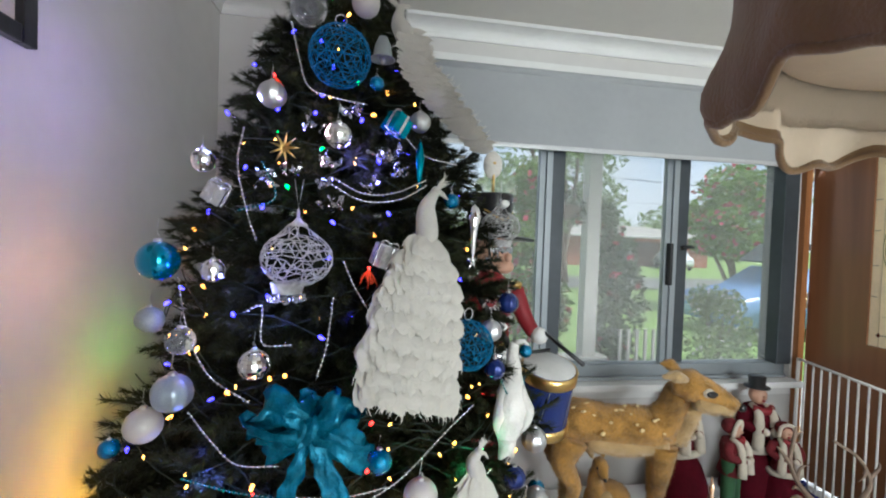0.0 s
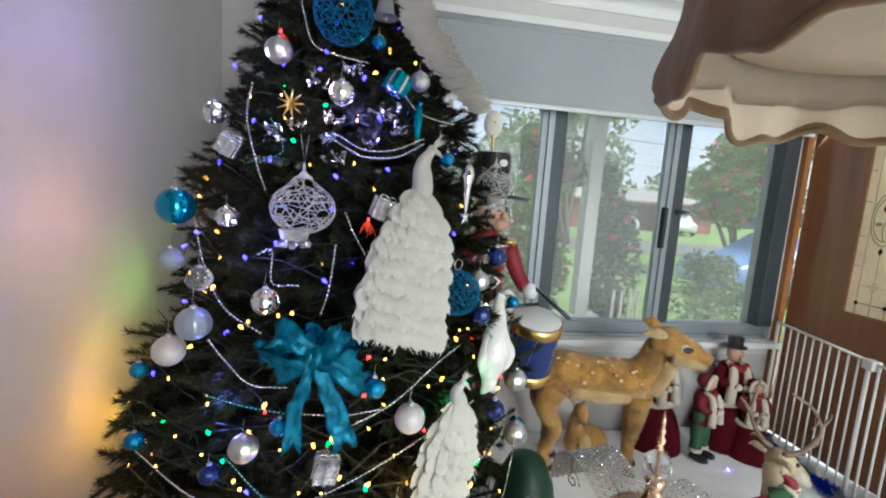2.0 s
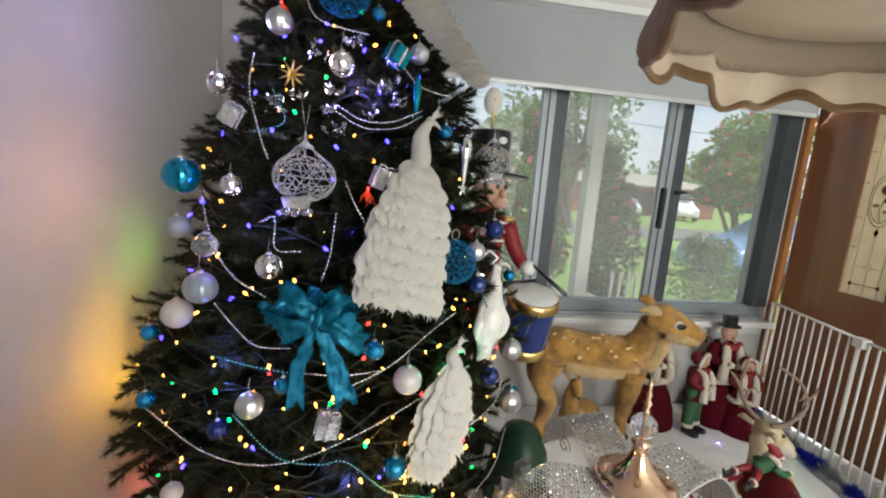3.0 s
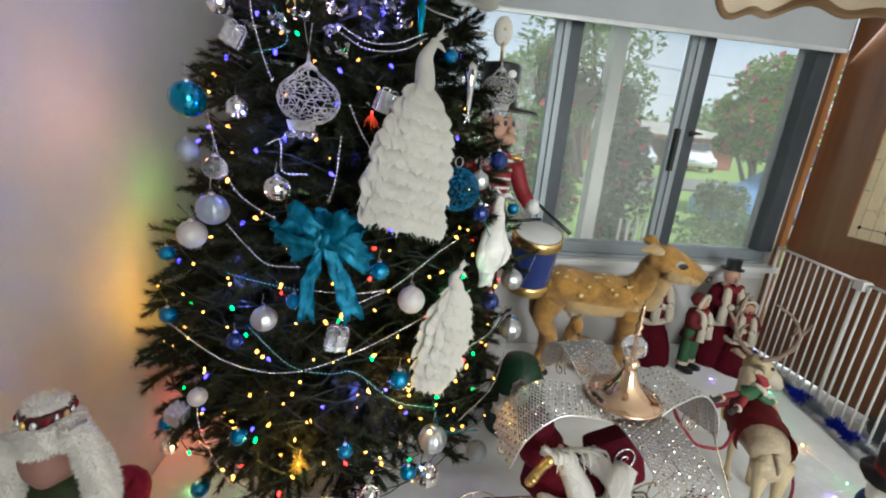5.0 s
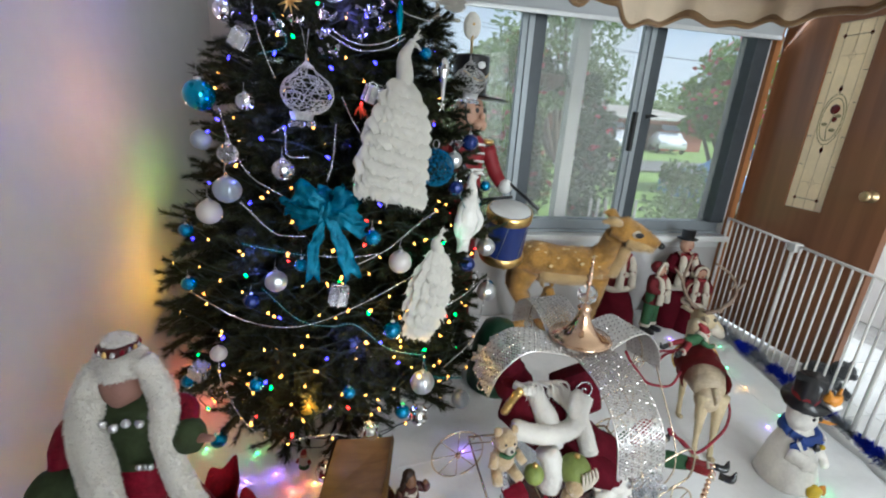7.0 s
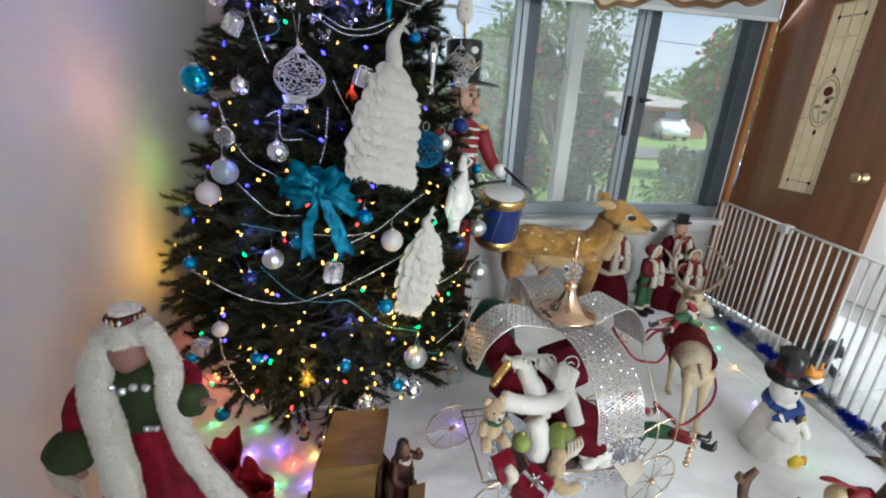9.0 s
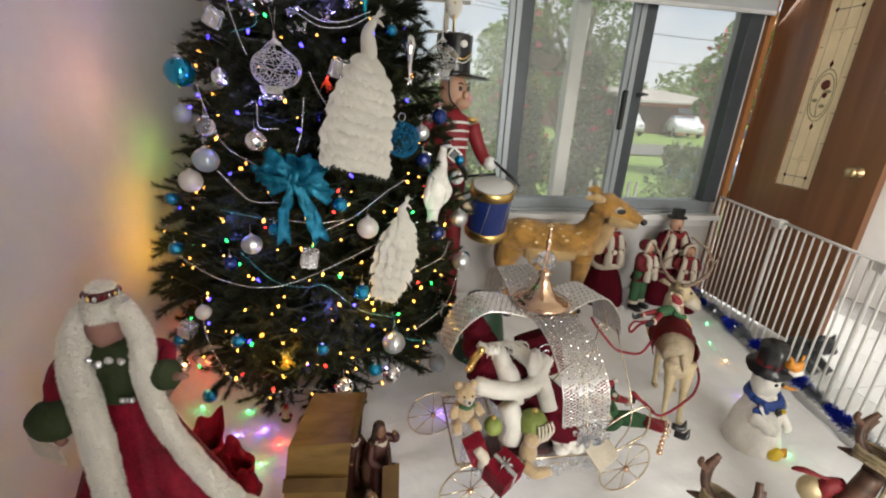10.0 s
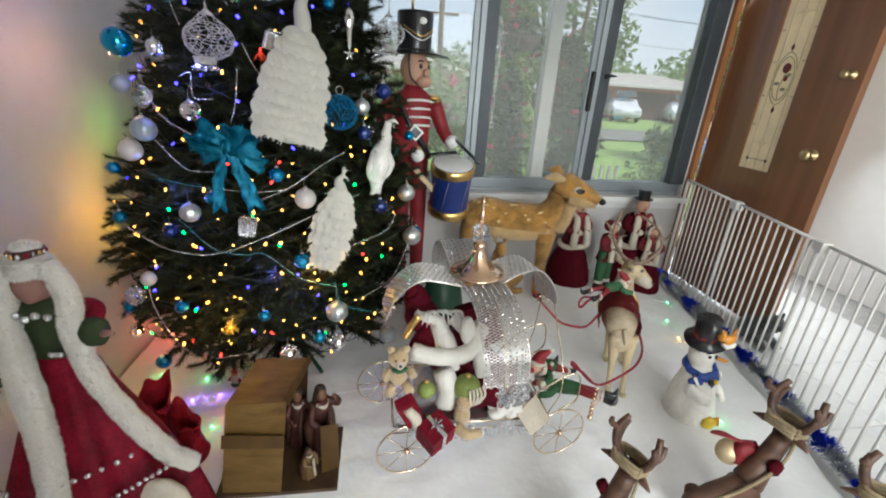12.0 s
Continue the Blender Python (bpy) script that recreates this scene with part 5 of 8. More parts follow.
def feather(bm, p, d, up, ln, wd, curl, rng):
    """One soft cupped feather from p along d; up: the side that it bulges to."""
    sd = d.cross(up).normalized()
    rows = []
    for g, (t, w, o) in enumerate(((0.0, 0.35, 0.0), (0.3, 0.85, 0.55), (0.62, 1.0, 0.9), (0.86, 0.78, 0.95), (1.0, 0.30, 0.72))):
        row = []
        for h in (-1, 0, 1):
            rag = rng.uniform(-0.10, 0.10) if g > 1 else 0
            row.append(bm.verts.new(p + d * ln * (t + rag - 0.05 * abs(h) * (g > 2)) + sd * h * wd * 0.5 * w + up * curl * (o - 0.35 * abs(h))))
        rows.append(row)
    for a, b in zip(rows, rows[1:]):
        for h in range(2):
            bm.faces.new((a[h], a[h + 1], b[h + 1], b[h])).smooth = True
    for k in range(5):
        b0 = rows[rng.randrange(2, 5)][rng.randrange(3)].co
        dd = (d + sd * rng.uniform(-0.9, 0.9) + up * rng.uniform(-0.2, 0.4)).normalized()
        s2 = dd.cross(up).normalized() * 0.0011
        bm.faces.new((bm.verts.new(b0 - s2), bm.verts.new(b0 + s2), bm.verts.new(b0 + dd * rng.uniform(0.006, 0.016))))


def feather_bird(label, head, shoulder, spine, widths, out, rows, cols, seed, head_r, fl, spread=0.5, slant=0.0, lean=(1, 1), fw=(0.42, 0.6), lift=0.06):
    """A bird ornament with a train of overlapping feathers; widths: half widths along the spine; lean: the share of width to each side;
    slant: how far the feathers turn to one side; fl, fw: their length and the range of width to length; lift: how far they stand off; out: the way that it faces."""
    rng = random.Random(seed)
    head, shoulder, out = Vector(head), Vector(shoulder), Vector(out).normalized()
    bm = bmesh.new()
    line = bend(spine, 8)
    n = len(line)
    axis = (line[-1] - line[0]).normalized()
    out = (out - axis * out.dot(axis)).normalized()
    side = axis.cross(out).normalized()
    neck = bend([head, head.lerp(shoulder, 0.45) + side * head_r * 0.7, shoulder, line[2]], 5)
    tube(bm, neck, [head_r * float(np.interp(i / (len(neck) - 1), [0, 0.2, 0.45, 0.7, 1], [0.5, 0.8, 1.25, 1.4, 1.0])) for i in range(len(neck))], 12)
    ball(bm, head, head_r * 0.62, seg=12, rings=8)
    beak = (-side + axis * 0.15).normalized()
    tube(bm, [head, head + beak * head_r * 1.0, head + beak * head_r * 1.7 + axis * 0.006], [head_r * 0.5, head_r * 0.28, 0.001], 6)
    for k in range(5):
        d = (-axis + side * rng.uniform(-0.9, 0.5) + out * rng.uniform(0, 0.4)).normalized()
        feather(bm, head, d, out, head_r * rng.uniform(1.0, 1.9), 0.005, 0.002, rng)
    for i, p in enumerate(line[:-3]):
        w = float(np.interp(i / (n - 1), np.linspace(0, 1, len(widths)), widths))
        ball(bm, p + side * w * (lean[1] - lean[0]) * 0.4, 1.0, seg=10, rings=6, scale=(w * 0.36 * sum(lean), 0.006 + w * 0.08, 0.028), rot=Matrix((side, out, axis)).transposed().to_4x4())
    for r in range(rows):
        f = (r + 0.2) / rows * (n - 1) * 0.93
        p = line[int(f)].lerp(line[min(int(f) + 1, n - 1)], f - int(f))
        d = (line[min(int(f) + 1, n - 1)] - line[max(int(f) - 1, 0)]).normalized()
        w = float(np.interp(f / (n - 1), np.linspace(0, 1, len(widths)), widths))
        for layer in range(2):
            for k in range(cols):
                u = -1 + 2 * (k + 0.5 * layer) / (cols - 0.5) + rng.uniform(-0.06, 0.06)
                ww = w * (lean[0] if u < 0 else lean[1])
                crown = math.sqrt(max(0.0, 1 - 0.9 * u * u))
                a = u * spread + slant + rng.uniform(-0.12, 0.12)
                dirn = (d * math.cos(a) + side * math.sin(a) + out * lift).normalized()
                base = p + side * u * ww + d * rng.uniform(-0.006, 0.006) + out * (0.006 + 0.030 * crown * min(1, w / 0.08) - 0.005 * layer)
                feather(bm, base - dirn * fl * 0.35, dirn, out, fl * rng.uniform(0.9, 1.12), fl * rng.uniform(*fw), 0.009 * crown + 0.003, rng)
    return solid("bird_ornament", bm, FEATHER, label, "ornament", group="white bird ornaments")


feather_bird("large white feathered peacock ornament with a layered train", (0.256, 1.40, 1.432), (0.240, 1.395, 1.350), [(0.238, 1.385, 1.325), (0.220, 1.35, 1.22), (0.202, 1.315, 1.12), (0.200, 1.29, 1.035)],
             [0.026, 0.058, 0.072, 0.078, 0.081, 0.082, 0.080, 0.056], (0.3, -1, 0.12), 9, 17, 1, 0.0165, 0.052, 0.22, lean=(0.97, 0.95), fw=(0.55, 0.85), lift=0.20)
feather_bird("white feathered peacock ornament with its train down the tree side", (0.180, 1.57, 1.872), (0.190, 1.565, 1.815), [(0.192, 1.56, 1.80), (0.215, 1.585, 1.735), (0.300, 1.62, 1.655), (0.445, 1.70, 1.555)],
             [0.020, 0.032, 0.032, 0.029, 0.026, 0.020, 0.012], (0.35, -0.92, 0.0), 24, 4, 2, 0.017, 0.060, 0.15, -0.85, (0.9, 0.5), (0.24, 0.34))
SATIN = M("white_satin_glass", (0.66, 0.64, 0.60), 0.4, var=0.12, scale=22, bump=0.5, bscale=60, coat=0.3)


def satin_bird(label, pts, radii, hr, seed, ruffle):
    """A plump ornament bird that hangs head up, with folded wings and a split tail."""
    pts = [Vector(q) for q in pts]
    bm = bmesh.new()
    line = bend(pts, 6)
    rr = [float(np.interp(i / (len(line) - 1), np.linspace(0, 1, len(radii)), radii)) for i in range(len(line))]
    tube(bm, line, rr, 28)
    for v in bm.verts:
        c = min(line, key=lambda p: (p - v.co).length)
        v.co.y = c.y + (v.co.y - c.y) * 0.62
    tube(bm, [pts[0], pts[0] + Vector((hr * 1.2, -hr * 0.5, hr * 0.2)), pts[0] + Vector((hr * 2.0, -hr * 0.6, -hr * 0.3))], [hr * 0.55, hr * 0.3, 0.001], 8)
    end, back = pts[-1], pts[-2]
    for k in (-1, 1):
        e = end + (end - back).normalized() * 0.018 + Vector((k * 0.016, -0.004, 0.0))
        tube(bm, [back.lerp(end, 0.4), end.lerp(e, 0.2), e], [radii[-2] * 0.7, radii[-1] * 0.9, 0.003], 10)
        mid = len(radii) // 2
        w = radii[mid]
        p0, p1, p2 = pts[mid - 1], pts[mid], pts[mid + 1]
        tube(bm, bend([p0 + Vector((k * w * 0.55, -0.012, 0)), p1 + Vector((k * w * 0.86, -0.010, -0.01)), p2 + Vector((k * w * 0.6, -0.008, -0.01))], 6), [w * 0.2, w * 0.3, w * 0.34, w * 0.36, w * 0.36, w * 0.34, w * 0.32, w * 0.28, w * 0.24, w * 0.18, w * 0.12, w * 0.06, 0.002], 10)
    for v in bm.verts:
        v.co += noise.noise_vector(v.co * 34 + Vector((seed, 0, 0))) * 0.011 * ruffle + noise.noise_vector(v.co * 110 + Vector((0, seed, 0))) * 0.0034 * ruffle
    return solid("bird_ornament", bm, SATIN, label, "ornament", group="white bird ornaments")


satin_bird("small white glass bird ornament with a short tail", [(0.484, 1.555, 1.092), (0.476, 1.540, 1.055), (0.464, 1.50, 1.005), (0.454, 1.47, 0.955), (0.446, 1.465, 0.910), (0.442, 1.46, 0.875)], [0.012, 0.017, 0.030, 0.037, 0.029, 0.016], 0.017, 1, 0.5)
feather_bird("white satin dove ornament with ruffled wings low on the tree", (0.343, 1.322, 0.945), (0.338, 1.315, 0.905), [(0.337, 1.312, 0.895), (0.322, 1.30, 0.83), (0.300, 1.285, 0.745), (0.270, 1.275, 0.645)],
             [0.018, 0.030, 0.040, 0.045, 0.044, 0.038, 0.026, 0.014], (0.15, -1, 0.1), 8, 5, 5, 0.013, 0.046, 0.45, fw=(0.5, 0.75), lift=0.12)


# ---- bead garlands ----
def ico_small():
    bm = bmesh.new()
    bmesh.ops.create_icosphere(bm, subdivisions=1, radius=1.0)
    co = np.array([v.co[:] for v in bm.verts])
    fa = [tuple(v.index for v in f.verts) for f in bm.faces]
    bm.free()
    return co, fa


ICO, ICOF = ico_small()


def garland(ctrl, mat, label, r=0.0029, out=0.02):
    pts = bend([on_tree(a, z, out) for a, z in ctrl], 10)
    verts, faces, carry = [], [], 0.0
    step = r * 3.1
    for a, b in zip(pts, pts[1:]):
        ln = (b - a).length
        while carry < ln:
            p = a.lerp(b, carry / ln)
            base = len(verts)
            verts += [tuple(np.array(p) + ICO[k] * r) for k in range(len(ICO))]
            faces += [tuple(q + base for q in f) for f in ICOF]
            carry += step
        carry -= ln
    t = thing("bead_garland", label, "garland", group="bead garlands on the tree")
    me = bpy.data.meshes.new("bead_string")
    me.from_pydata(verts, [], faces)
    me.polygons.foreach_set("use_smooth", [True] * len(me.polygons))
    me.materials.append(mat)
    ob = new("bead_string", me)
    ob.parent = t
    part("string", tubebm(pts, 0.0007, 4), HOOKM, t)


SB = "string of small shiny silver beads draped over the tree"
for line in (
        [(249.6, 1.815), (257.5, 1.714), (262.9, 1.643), (271.8, 1.621), (281.3, 1.614)], [(245.3, 1.548), (246.5, 1.473), (252.4, 1.379), (256.2, 1.324)],
        [(272.6, 1.446), (279.3, 1.421), (287.3, 1.426), (297.3, 1.46)], [(271.9, 1.434), (279.3, 1.406), (288.8, 1.414), (297.7, 1.451)], [(291.1, 1.565), (298.1, 1.518), (312.3, 1.511)],
        [(238.4, 1.249), (244.4, 1.156), (250.8, 1.089), (259.3, 1.05)], [(248.0, 1.025), (253.2, 0.986), (258.3, 0.954), (265.4, 0.953)], [(275.2, 1.289), (277.4, 1.246), (280.6, 1.198)]):
    garland(line, BEADM, SB)
for line in (
        [(273.3, 1.224), (272.3, 1.14), (270.7, 1.087)], [(229.8, 0.76), (248.6, 0.717), (263.4, 0.713), (278.8, 0.77), (297.7, 0.848), (306.9, 0.874)],
        [(240.0, 0.612), (240.5, 0.512), (245.8, 0.383), (252.6, 0.333)], [(258.9, 0.336), (271.4, 0.359), (281.9, 0.298)], [(305.4, 0.503), (319.9, 0.533), (329.0, 0.603), (336.4, 0.666)],
        [(304.2, 0.708), (318.1, 0.727), (323.6, 0.774)], [(277.2, 0.877), (286.0, 0.914), (296.3, 0.976), (303.6, 1.006)], [(265.8, 1.144), (260.4, 1.147), (259.5, 1.208), (255.9, 1.196)], [(267, 0.906), (276, 0.90), (284, 0.905)]):
    garland(line, BEADM, SB)
for line in ([(254.3, 0.811), (263.4, 0.73), (271.7, 0.712), (277.3, 0.712), (286.3, 0.626), (296.8, 0.576)], [(296.7, 0.591), (300.0, 0.497), (316.4, 0.4)],
             [(253.8, 1.474), (258.7, 1.404), (250.1, 1.378)], [(248.9, 0.923), (258.0, 0.913), (266.3, 0.904)], [(312, 1.10), (316, 1.0), (324, 0.97), (330, 1.0)]):
    garland(line, TEALBEAD, "string of fine teal beads draped over the tree", 0.0028)


# ---- crinkled silver foil sprays between the upper branches ----
def foil_strip(rng):
    """A short strip of foil, bent and crinkled, that starts at the origin."""
    bm, rows = bmesh.new(), []
    ln, w, ph = rng.uniform(0.022, 0.040), rng.uniform(0.005, 0.009), rng.uniform(0, 6)
    for i in range(7):
        u = i / 6
        c = Vector((0.006 * math.sin(5 * u + ph), 0.007 * math.cos(4 * u + ph) - 0.007, ln * u))
        s = Vector((math.cos(2.2 * u + ph), math.sin(2.2 * u + ph), 0.25 * math.sin(9 * u))) * w * math.sin(0.35 + 2.5 * u)
        rows.append([bm.verts.new(c - s), bm.verts.new(c + Vector((0, 0.002 * (-1) ** i, 0))), bm.verts.new(c + s)])
    for a, b in zip(rows, rows[1:]):
        for j in range(2):
            bm.faces.new((a[j], a[j + 1], b[j + 1], b[j]))
    bmesh.ops.solidify(bm, geom=bm.faces[:], thickness=0.0004)
    return bm


FOILSHINE = M("bright_silver_foil", (0.86, 0.87, 0.90), 0.10, 1.0, var=0.05, bump=0)
rng = random.Random(77)
for a, z in ((270.8, 1.487), (284.5, 1.509), (289.2, 1.503), (259.9, 1.456), (254.8, 1.448), (268.5, 1.434), (282.4, 1.439), (291.1, 1.467), (273.0, 1.395), (322.0, 1.18), (330.0, 1.30), (318.0, 1.05), (263.0, 1.56), (276.0, 1.60)):
    spray = thing("foil_spray", "crinkled bright silver foil spray tucked into the branches", "foil ornament", Matrix.Translation(on_tree(a, z, -0.005)), group="silver foil sprays")
    for k in range(5):
        ob = part("foil_strip", foil_strip(rng), FOILSHINE, spray)
        ob.matrix_local = pose(0, 0, 0, rng.uniform(-110, 110), rng.uniform(-70, 70), rng.uniform(0, 360))

# ---- figures and things on the snow ----
FUR = M("white_faux_fur", (0.84, 0.81, 0.75), 0.95, var=0.06, scale=18, bump=0.6, bscale=70, sheen=0.3)
fur_n, fur_l = FUR.node_tree.nodes, FUR.node_tree.links
fur_t, fur_m = fur_n.new("ShaderNodeBsdfTranslucent"), fur_n.new("ShaderNodeMixShader")
fur_t.inputs["Color"].default_value, fur_m.inputs[0].default_value = (0.78, 0.74, 0.68, 1), 0.16  # fine hairs let light through
fur_l.new(fur_n["Principled BSDF"].outputs[0], fur_m.inputs[1])
fur_l.new(fur_t.outputs[0], fur_m.inputs[2])
fur_l.new(fur_m.outputs[0], fur_n["Material Output"].inputs["Surface"])
REDV = M("red_velvet", (0.17, 0.004, 0.016), 0.65, var=0.5, scale=14, bump=0.7, bscale=26, spec=0.2)
BURG = M("burgundy_cloth", (0.075, 0.0025, 0.009), 0.85, var=0.25, scale=9, bump=0.3, bscale=90, spec=0.15)
REDCLOTH = M("red_painted_cloth", (0.22, 0.012, 0.018), 0.6, var=0.2, scale=9, bump=0.2)
GREENV = M("olive_green_cloth", (0.032, 0.046, 0.018), 0.8, var=0.3, scale=10, bump=0.5, bscale=40, spec=0.3)
GREENC = M("green_cloth", (0.03, 0.10, 0.04), 0.7, var=0.2, scale=10, bump=0.2)
LIME = M("lime_green_ornament", (0.20, 0.25, 0.06), 0.6, var=0.2, scale=14, bump=0.2)
BLACKP = M("black_gloss_paint", (0.012, 0.012, 0.014), 0.3, var=0.2, bump=0.05, coat=0.3)
CREAM = M("cream_cloth", (0.56, 0.50, 0.41), 0.8, var=0.12, scale=12, bump=0.3)
SKINT = M("painted_face", (0.50, 0.29, 0.20), 0.5, var=0.08, scale=14, bump=0.05)
PINKF = M("soft_doll_face", (0.27, 0.14, 0.11), 0.7, var=0.12, scale=16, bump=0.1)
BLUED = M("blue_drum_paint", (0.012, 0.03, 0.16), 0.35, var=0.15, scale=5, bump=0.05, coat=0.3)
BLUEF = M("blue_scarf", (0.02, 0.06, 0.27), 0.5, var=0.2, scale=20, bump=0.2)
DRUMSKIN = M("white_drum_skin", (0.74, 0.74, 0.72), 0.5, var=0.08, scale=5, bump=0.05)
STRAP = M("tan_strap", (0.55, 0.42, 0.27), 0.6, var=0.15, bump=0.2)
TAN = M("tan_resin", (0.47, 0.38, 0.26), 0.5, var=0.3, scale=9, bump=0.3, bscale=120)
TANLIGHT = M("pale_tan_resin", (0.52, 0.42, 0.26), 0.5, var=0.2, scale=9, bump=0.3, bscale=120)
ANTLER = M("brown_antler", (0.20, 0.14, 0.10), 0.6, var=0.3, scale=14, bump=0.3)
DARKWOOD = wood_mat("dark_red_brown_wood", (0.055, 0.026, 0.016), (0.15, 0.075, 0.046), stretch=(0.3, 0.3, 1), scale=16, rough=0.5, coat=0.1)
STABLEWOOD = wood_mat("varnished_pine", (0.20, 0.112, 0.030), (0.37, 0.222, 0.068), stretch=(0.35, 1, 1.6), scale=14, rough=0.48, coat=0.06)
ROPE = M("jute_rope", (0.38, 0.30, 0.18), 0.9, var=0.25, scale=40, bump=0.8, bscale=200)
CORDRED = M("dark_red_cord", (0.24, 0.014, 0.03), 0.7, var=0.2, scale=40, bump=0.4, bscale=200)
CRYSTAL = M("crystal_rhinestone", (0.70, 0.67, 0.66), 0.18, 0.85, var=0.25, scale=90, bump=0, spec=0.9)
ROSEGOLD = M("rose_gold_metal", (0.86, 0.60, 0.42), 0.16, 1.0, var=0.05, bump=0.02)
SILVERMESH = M("pale_silver_wire_mesh", (0.74, 0.71, 0.69), 0.28, 0.85, var=0.15, scale=60, bump=0)
CHAMPWIRE = M("champagne_wire", (0.76, 0.64, 0.48), 0.25, 1.0, var=0.1, bump=0)
SNOWMAN = M("white_glazed_ceramic", (0.82, 0.79, 0.73), 0.4, var=0.14, scale=9, bump=0.4, bscale=30, coat=0.25)
ORANGE = M("orange_cat_paint", (0.62, 0.25, 0.03), 0.4, var=0.2, scale=20, bump=0.05)
YELLOW = M("yellow_paint", (0.65, 0.45, 0.03), 0.4, var=0.15, scale=20, bump=0.05)
TEDDY = M("teddy_plush", (0.50, 0.36, 0.20), 0.95, var=0.15, scale=20, bump=0.8, bscale=160, sheen=0.5)
PLUSHGREY = M("dark_grey_plush", (0.035, 0.036, 0.04), 0.95, var=0.25, scale=20, bump=0.8, bscale=120, sheen=0.4)
TINB = M("blue_tinsel", (0.015, 0.04, 0.55), 0.25, 0.6, var=0.3, scale=50, bump=0, island=0.5)
TINS = M("silver_tinsel", (0.62, 0.64, 0.68), 0.2, 0.9, var=0.2, scale=50, bump=0, island=0.3)
BROWNCLOTH = M("brown_shade_cloth", (0.205, 0.118, 0.052), 0.85, var=0.12, scale=6, bump=0.2, bscale=260, sheen=0.3)
CREAMLINE = M("cream_shade_lining", (0.66, 0.545, 0.41), 0.8, var=0.06, scale=6, bump=0.15, bscale=260)
FAWNM = M("fawn_plush", (0.46, 0.24, 0.05), 0.9, var=0.5, scale=13, bump=0.9, bscale=150, sheen=0.3)
FAWNLIGHT = M("cream_plush", (0.55, 0.37, 0.16), 0.9, var=0.2, scale=12, bump=0.9, bscale=150, sheen=0.5)
FAWNSPOT = M("pale_spot_plush", (0.74, 0.56, 0.28), 0.9, var=0.2, scale=12, bump=0.6, bscale=150)


class Fig:
    """One mesh built up of rounded forms, with a list of materials."""

    def __init__(self, mats):
        self.bm, self.mats = bmesh.new(), mats

    def b(self, c, r, i=0, s=(1, 1, 1), rot=None, seg=14):
        ball(self.bm, c, r, i, seg, max(6, seg * 2 // 3), s, rot)

    def t(self, pts, rad, i=0, seg=10, steps=4):
        line = bend(pts, steps) if len(pts) > 2 else [Vector(p) for p in pts]
        if isinstance(rad, (list, tuple)):
            rad = [float(np.interp(k / (len(line) - 1), np.linspace(0, 1, len(rad)), rad)) for k in range(len(line))]
        tube(self.bm, line, rad, seg, i)

    def l(self, prof, at=(0, 0, 0), i=0, seg=20, rot=None):
        lathe(self.bm, prof, seg, Matrix.Translation(at) @ (rot or Matrix.Identity(4)), i)

    def x(self, a, i=0, m=None, bevel=0.003):
        box(self.bm, *a, bevel=bevel, idx=i, m=m)

    def fuzz(self, i, n, ln, seed=1, fall=0.6, wd=0.0011):
        """Short hairs that stand out of the faces of one material and lean down."""
        rng = random.Random(seed)
        fs = [q for q in self.bm.faces if q.material_index == i]
        acc = np.cumsum([q.calc_area() for q in fs])
        spots = []
        for k in range(n):
            q = fs[min(len(fs) - 1, int(np.searchsorted(acc, rng.random() * acc[-1])))]
            vs = [v.co for v in q.verts]
            u, w = rng.random(), rng.random()
            c = vs[0].lerp(vs[1], u).lerp(vs[-1].lerp(vs[2], u), w)
            d = (q.normal + Vector((rng.gauss(0, 0.35), rng.gauss(0, 0.35), rng.gauss(0, 0.35) - fall))).normalized()
            if d.dot(q.normal) < 0.12:
                d = (d + q.normal * 0.4).normalized()
            spots.append((c, d, d.cross(q.normal + Vector((0.01, 0.02, 0))).normalized() * wd, ln * rng.uniform(0.5, 1.2)))
        for c, d, s, l in spots:
            q = self.bm.faces.new([self.bm.verts.new(c - s), self.bm.verts.new(c + s), self.bm.verts.new(c + d * l)])
            q.material_index = i

    def done(self, name, label, category, m=None, rough=0.0, group="", fur=()):
        if rough:
            jitter(self.bm, rough, 35)
        self.bm.normal_update()
        for q in fur:
            self.fuzz(*q)
        return solid(name, self.bm, self.mats, label, category, group, m=m)


# drummer soldier
f = Fig([REDCLOTH, BLACKP, SKINT, GOLD, DRUMSKIN, FUR])
SX, SY = 0.625, 2.31
f.l([(0.092, 0.0), (0.092, 0.015), (0.088, 0.02)], (SX, SY, 1.352), 1)
f.l([(0.0, 0.0), (0.082, 0.0), (0.082, 0.02), (0.088, 0.165), (0.085, 0.175), (0.0, 0.175)], (SX, SY, 1.362), 1, 28)
f.b((SX + 0.085, SY - 0.060, 1.352), 0.085, 1, (1, 1, 0.12), pose(0, 0, 0, 0, 6, 0), seg=20)
f.t([(SX - 0.06, SY - 0.075, 1.47), (SX + 0.02, SY - 0.105, 1.425), (SX + 0.085, SY - 0.02, 1.465)], 0.004, 3, 6)
f.b((SX + 0.03, SY - 0.084, 1.492), 0.017, 4, (1.1, 0.3, 0.9))
f.t([(SX - 0.06, SY - 0.077, 1.455), (SX + 0.02, SY - 0.107, 1.408), (SX + 0.085, SY - 0.022, 1.448)], 0.003, 4, 6)
f.t([(SX - 0.02, SY - 0.07, 1.53), (SX - 0.02, SY - 0.07, 1.66)], 0.006, 3, 8)
f.b((SX - 0.022, SY - 0.06, 1.65), 0.05, 5, (0.8, 0.45, 1.15))
f.b((SX - 0.02, SY - 0.074, 1.655), 0.010, 3)
f.b((SX + 0.005, SY - 0.005, 1.285), 0.078, 2, (0.95, 0.95, 1.15), seg=20)
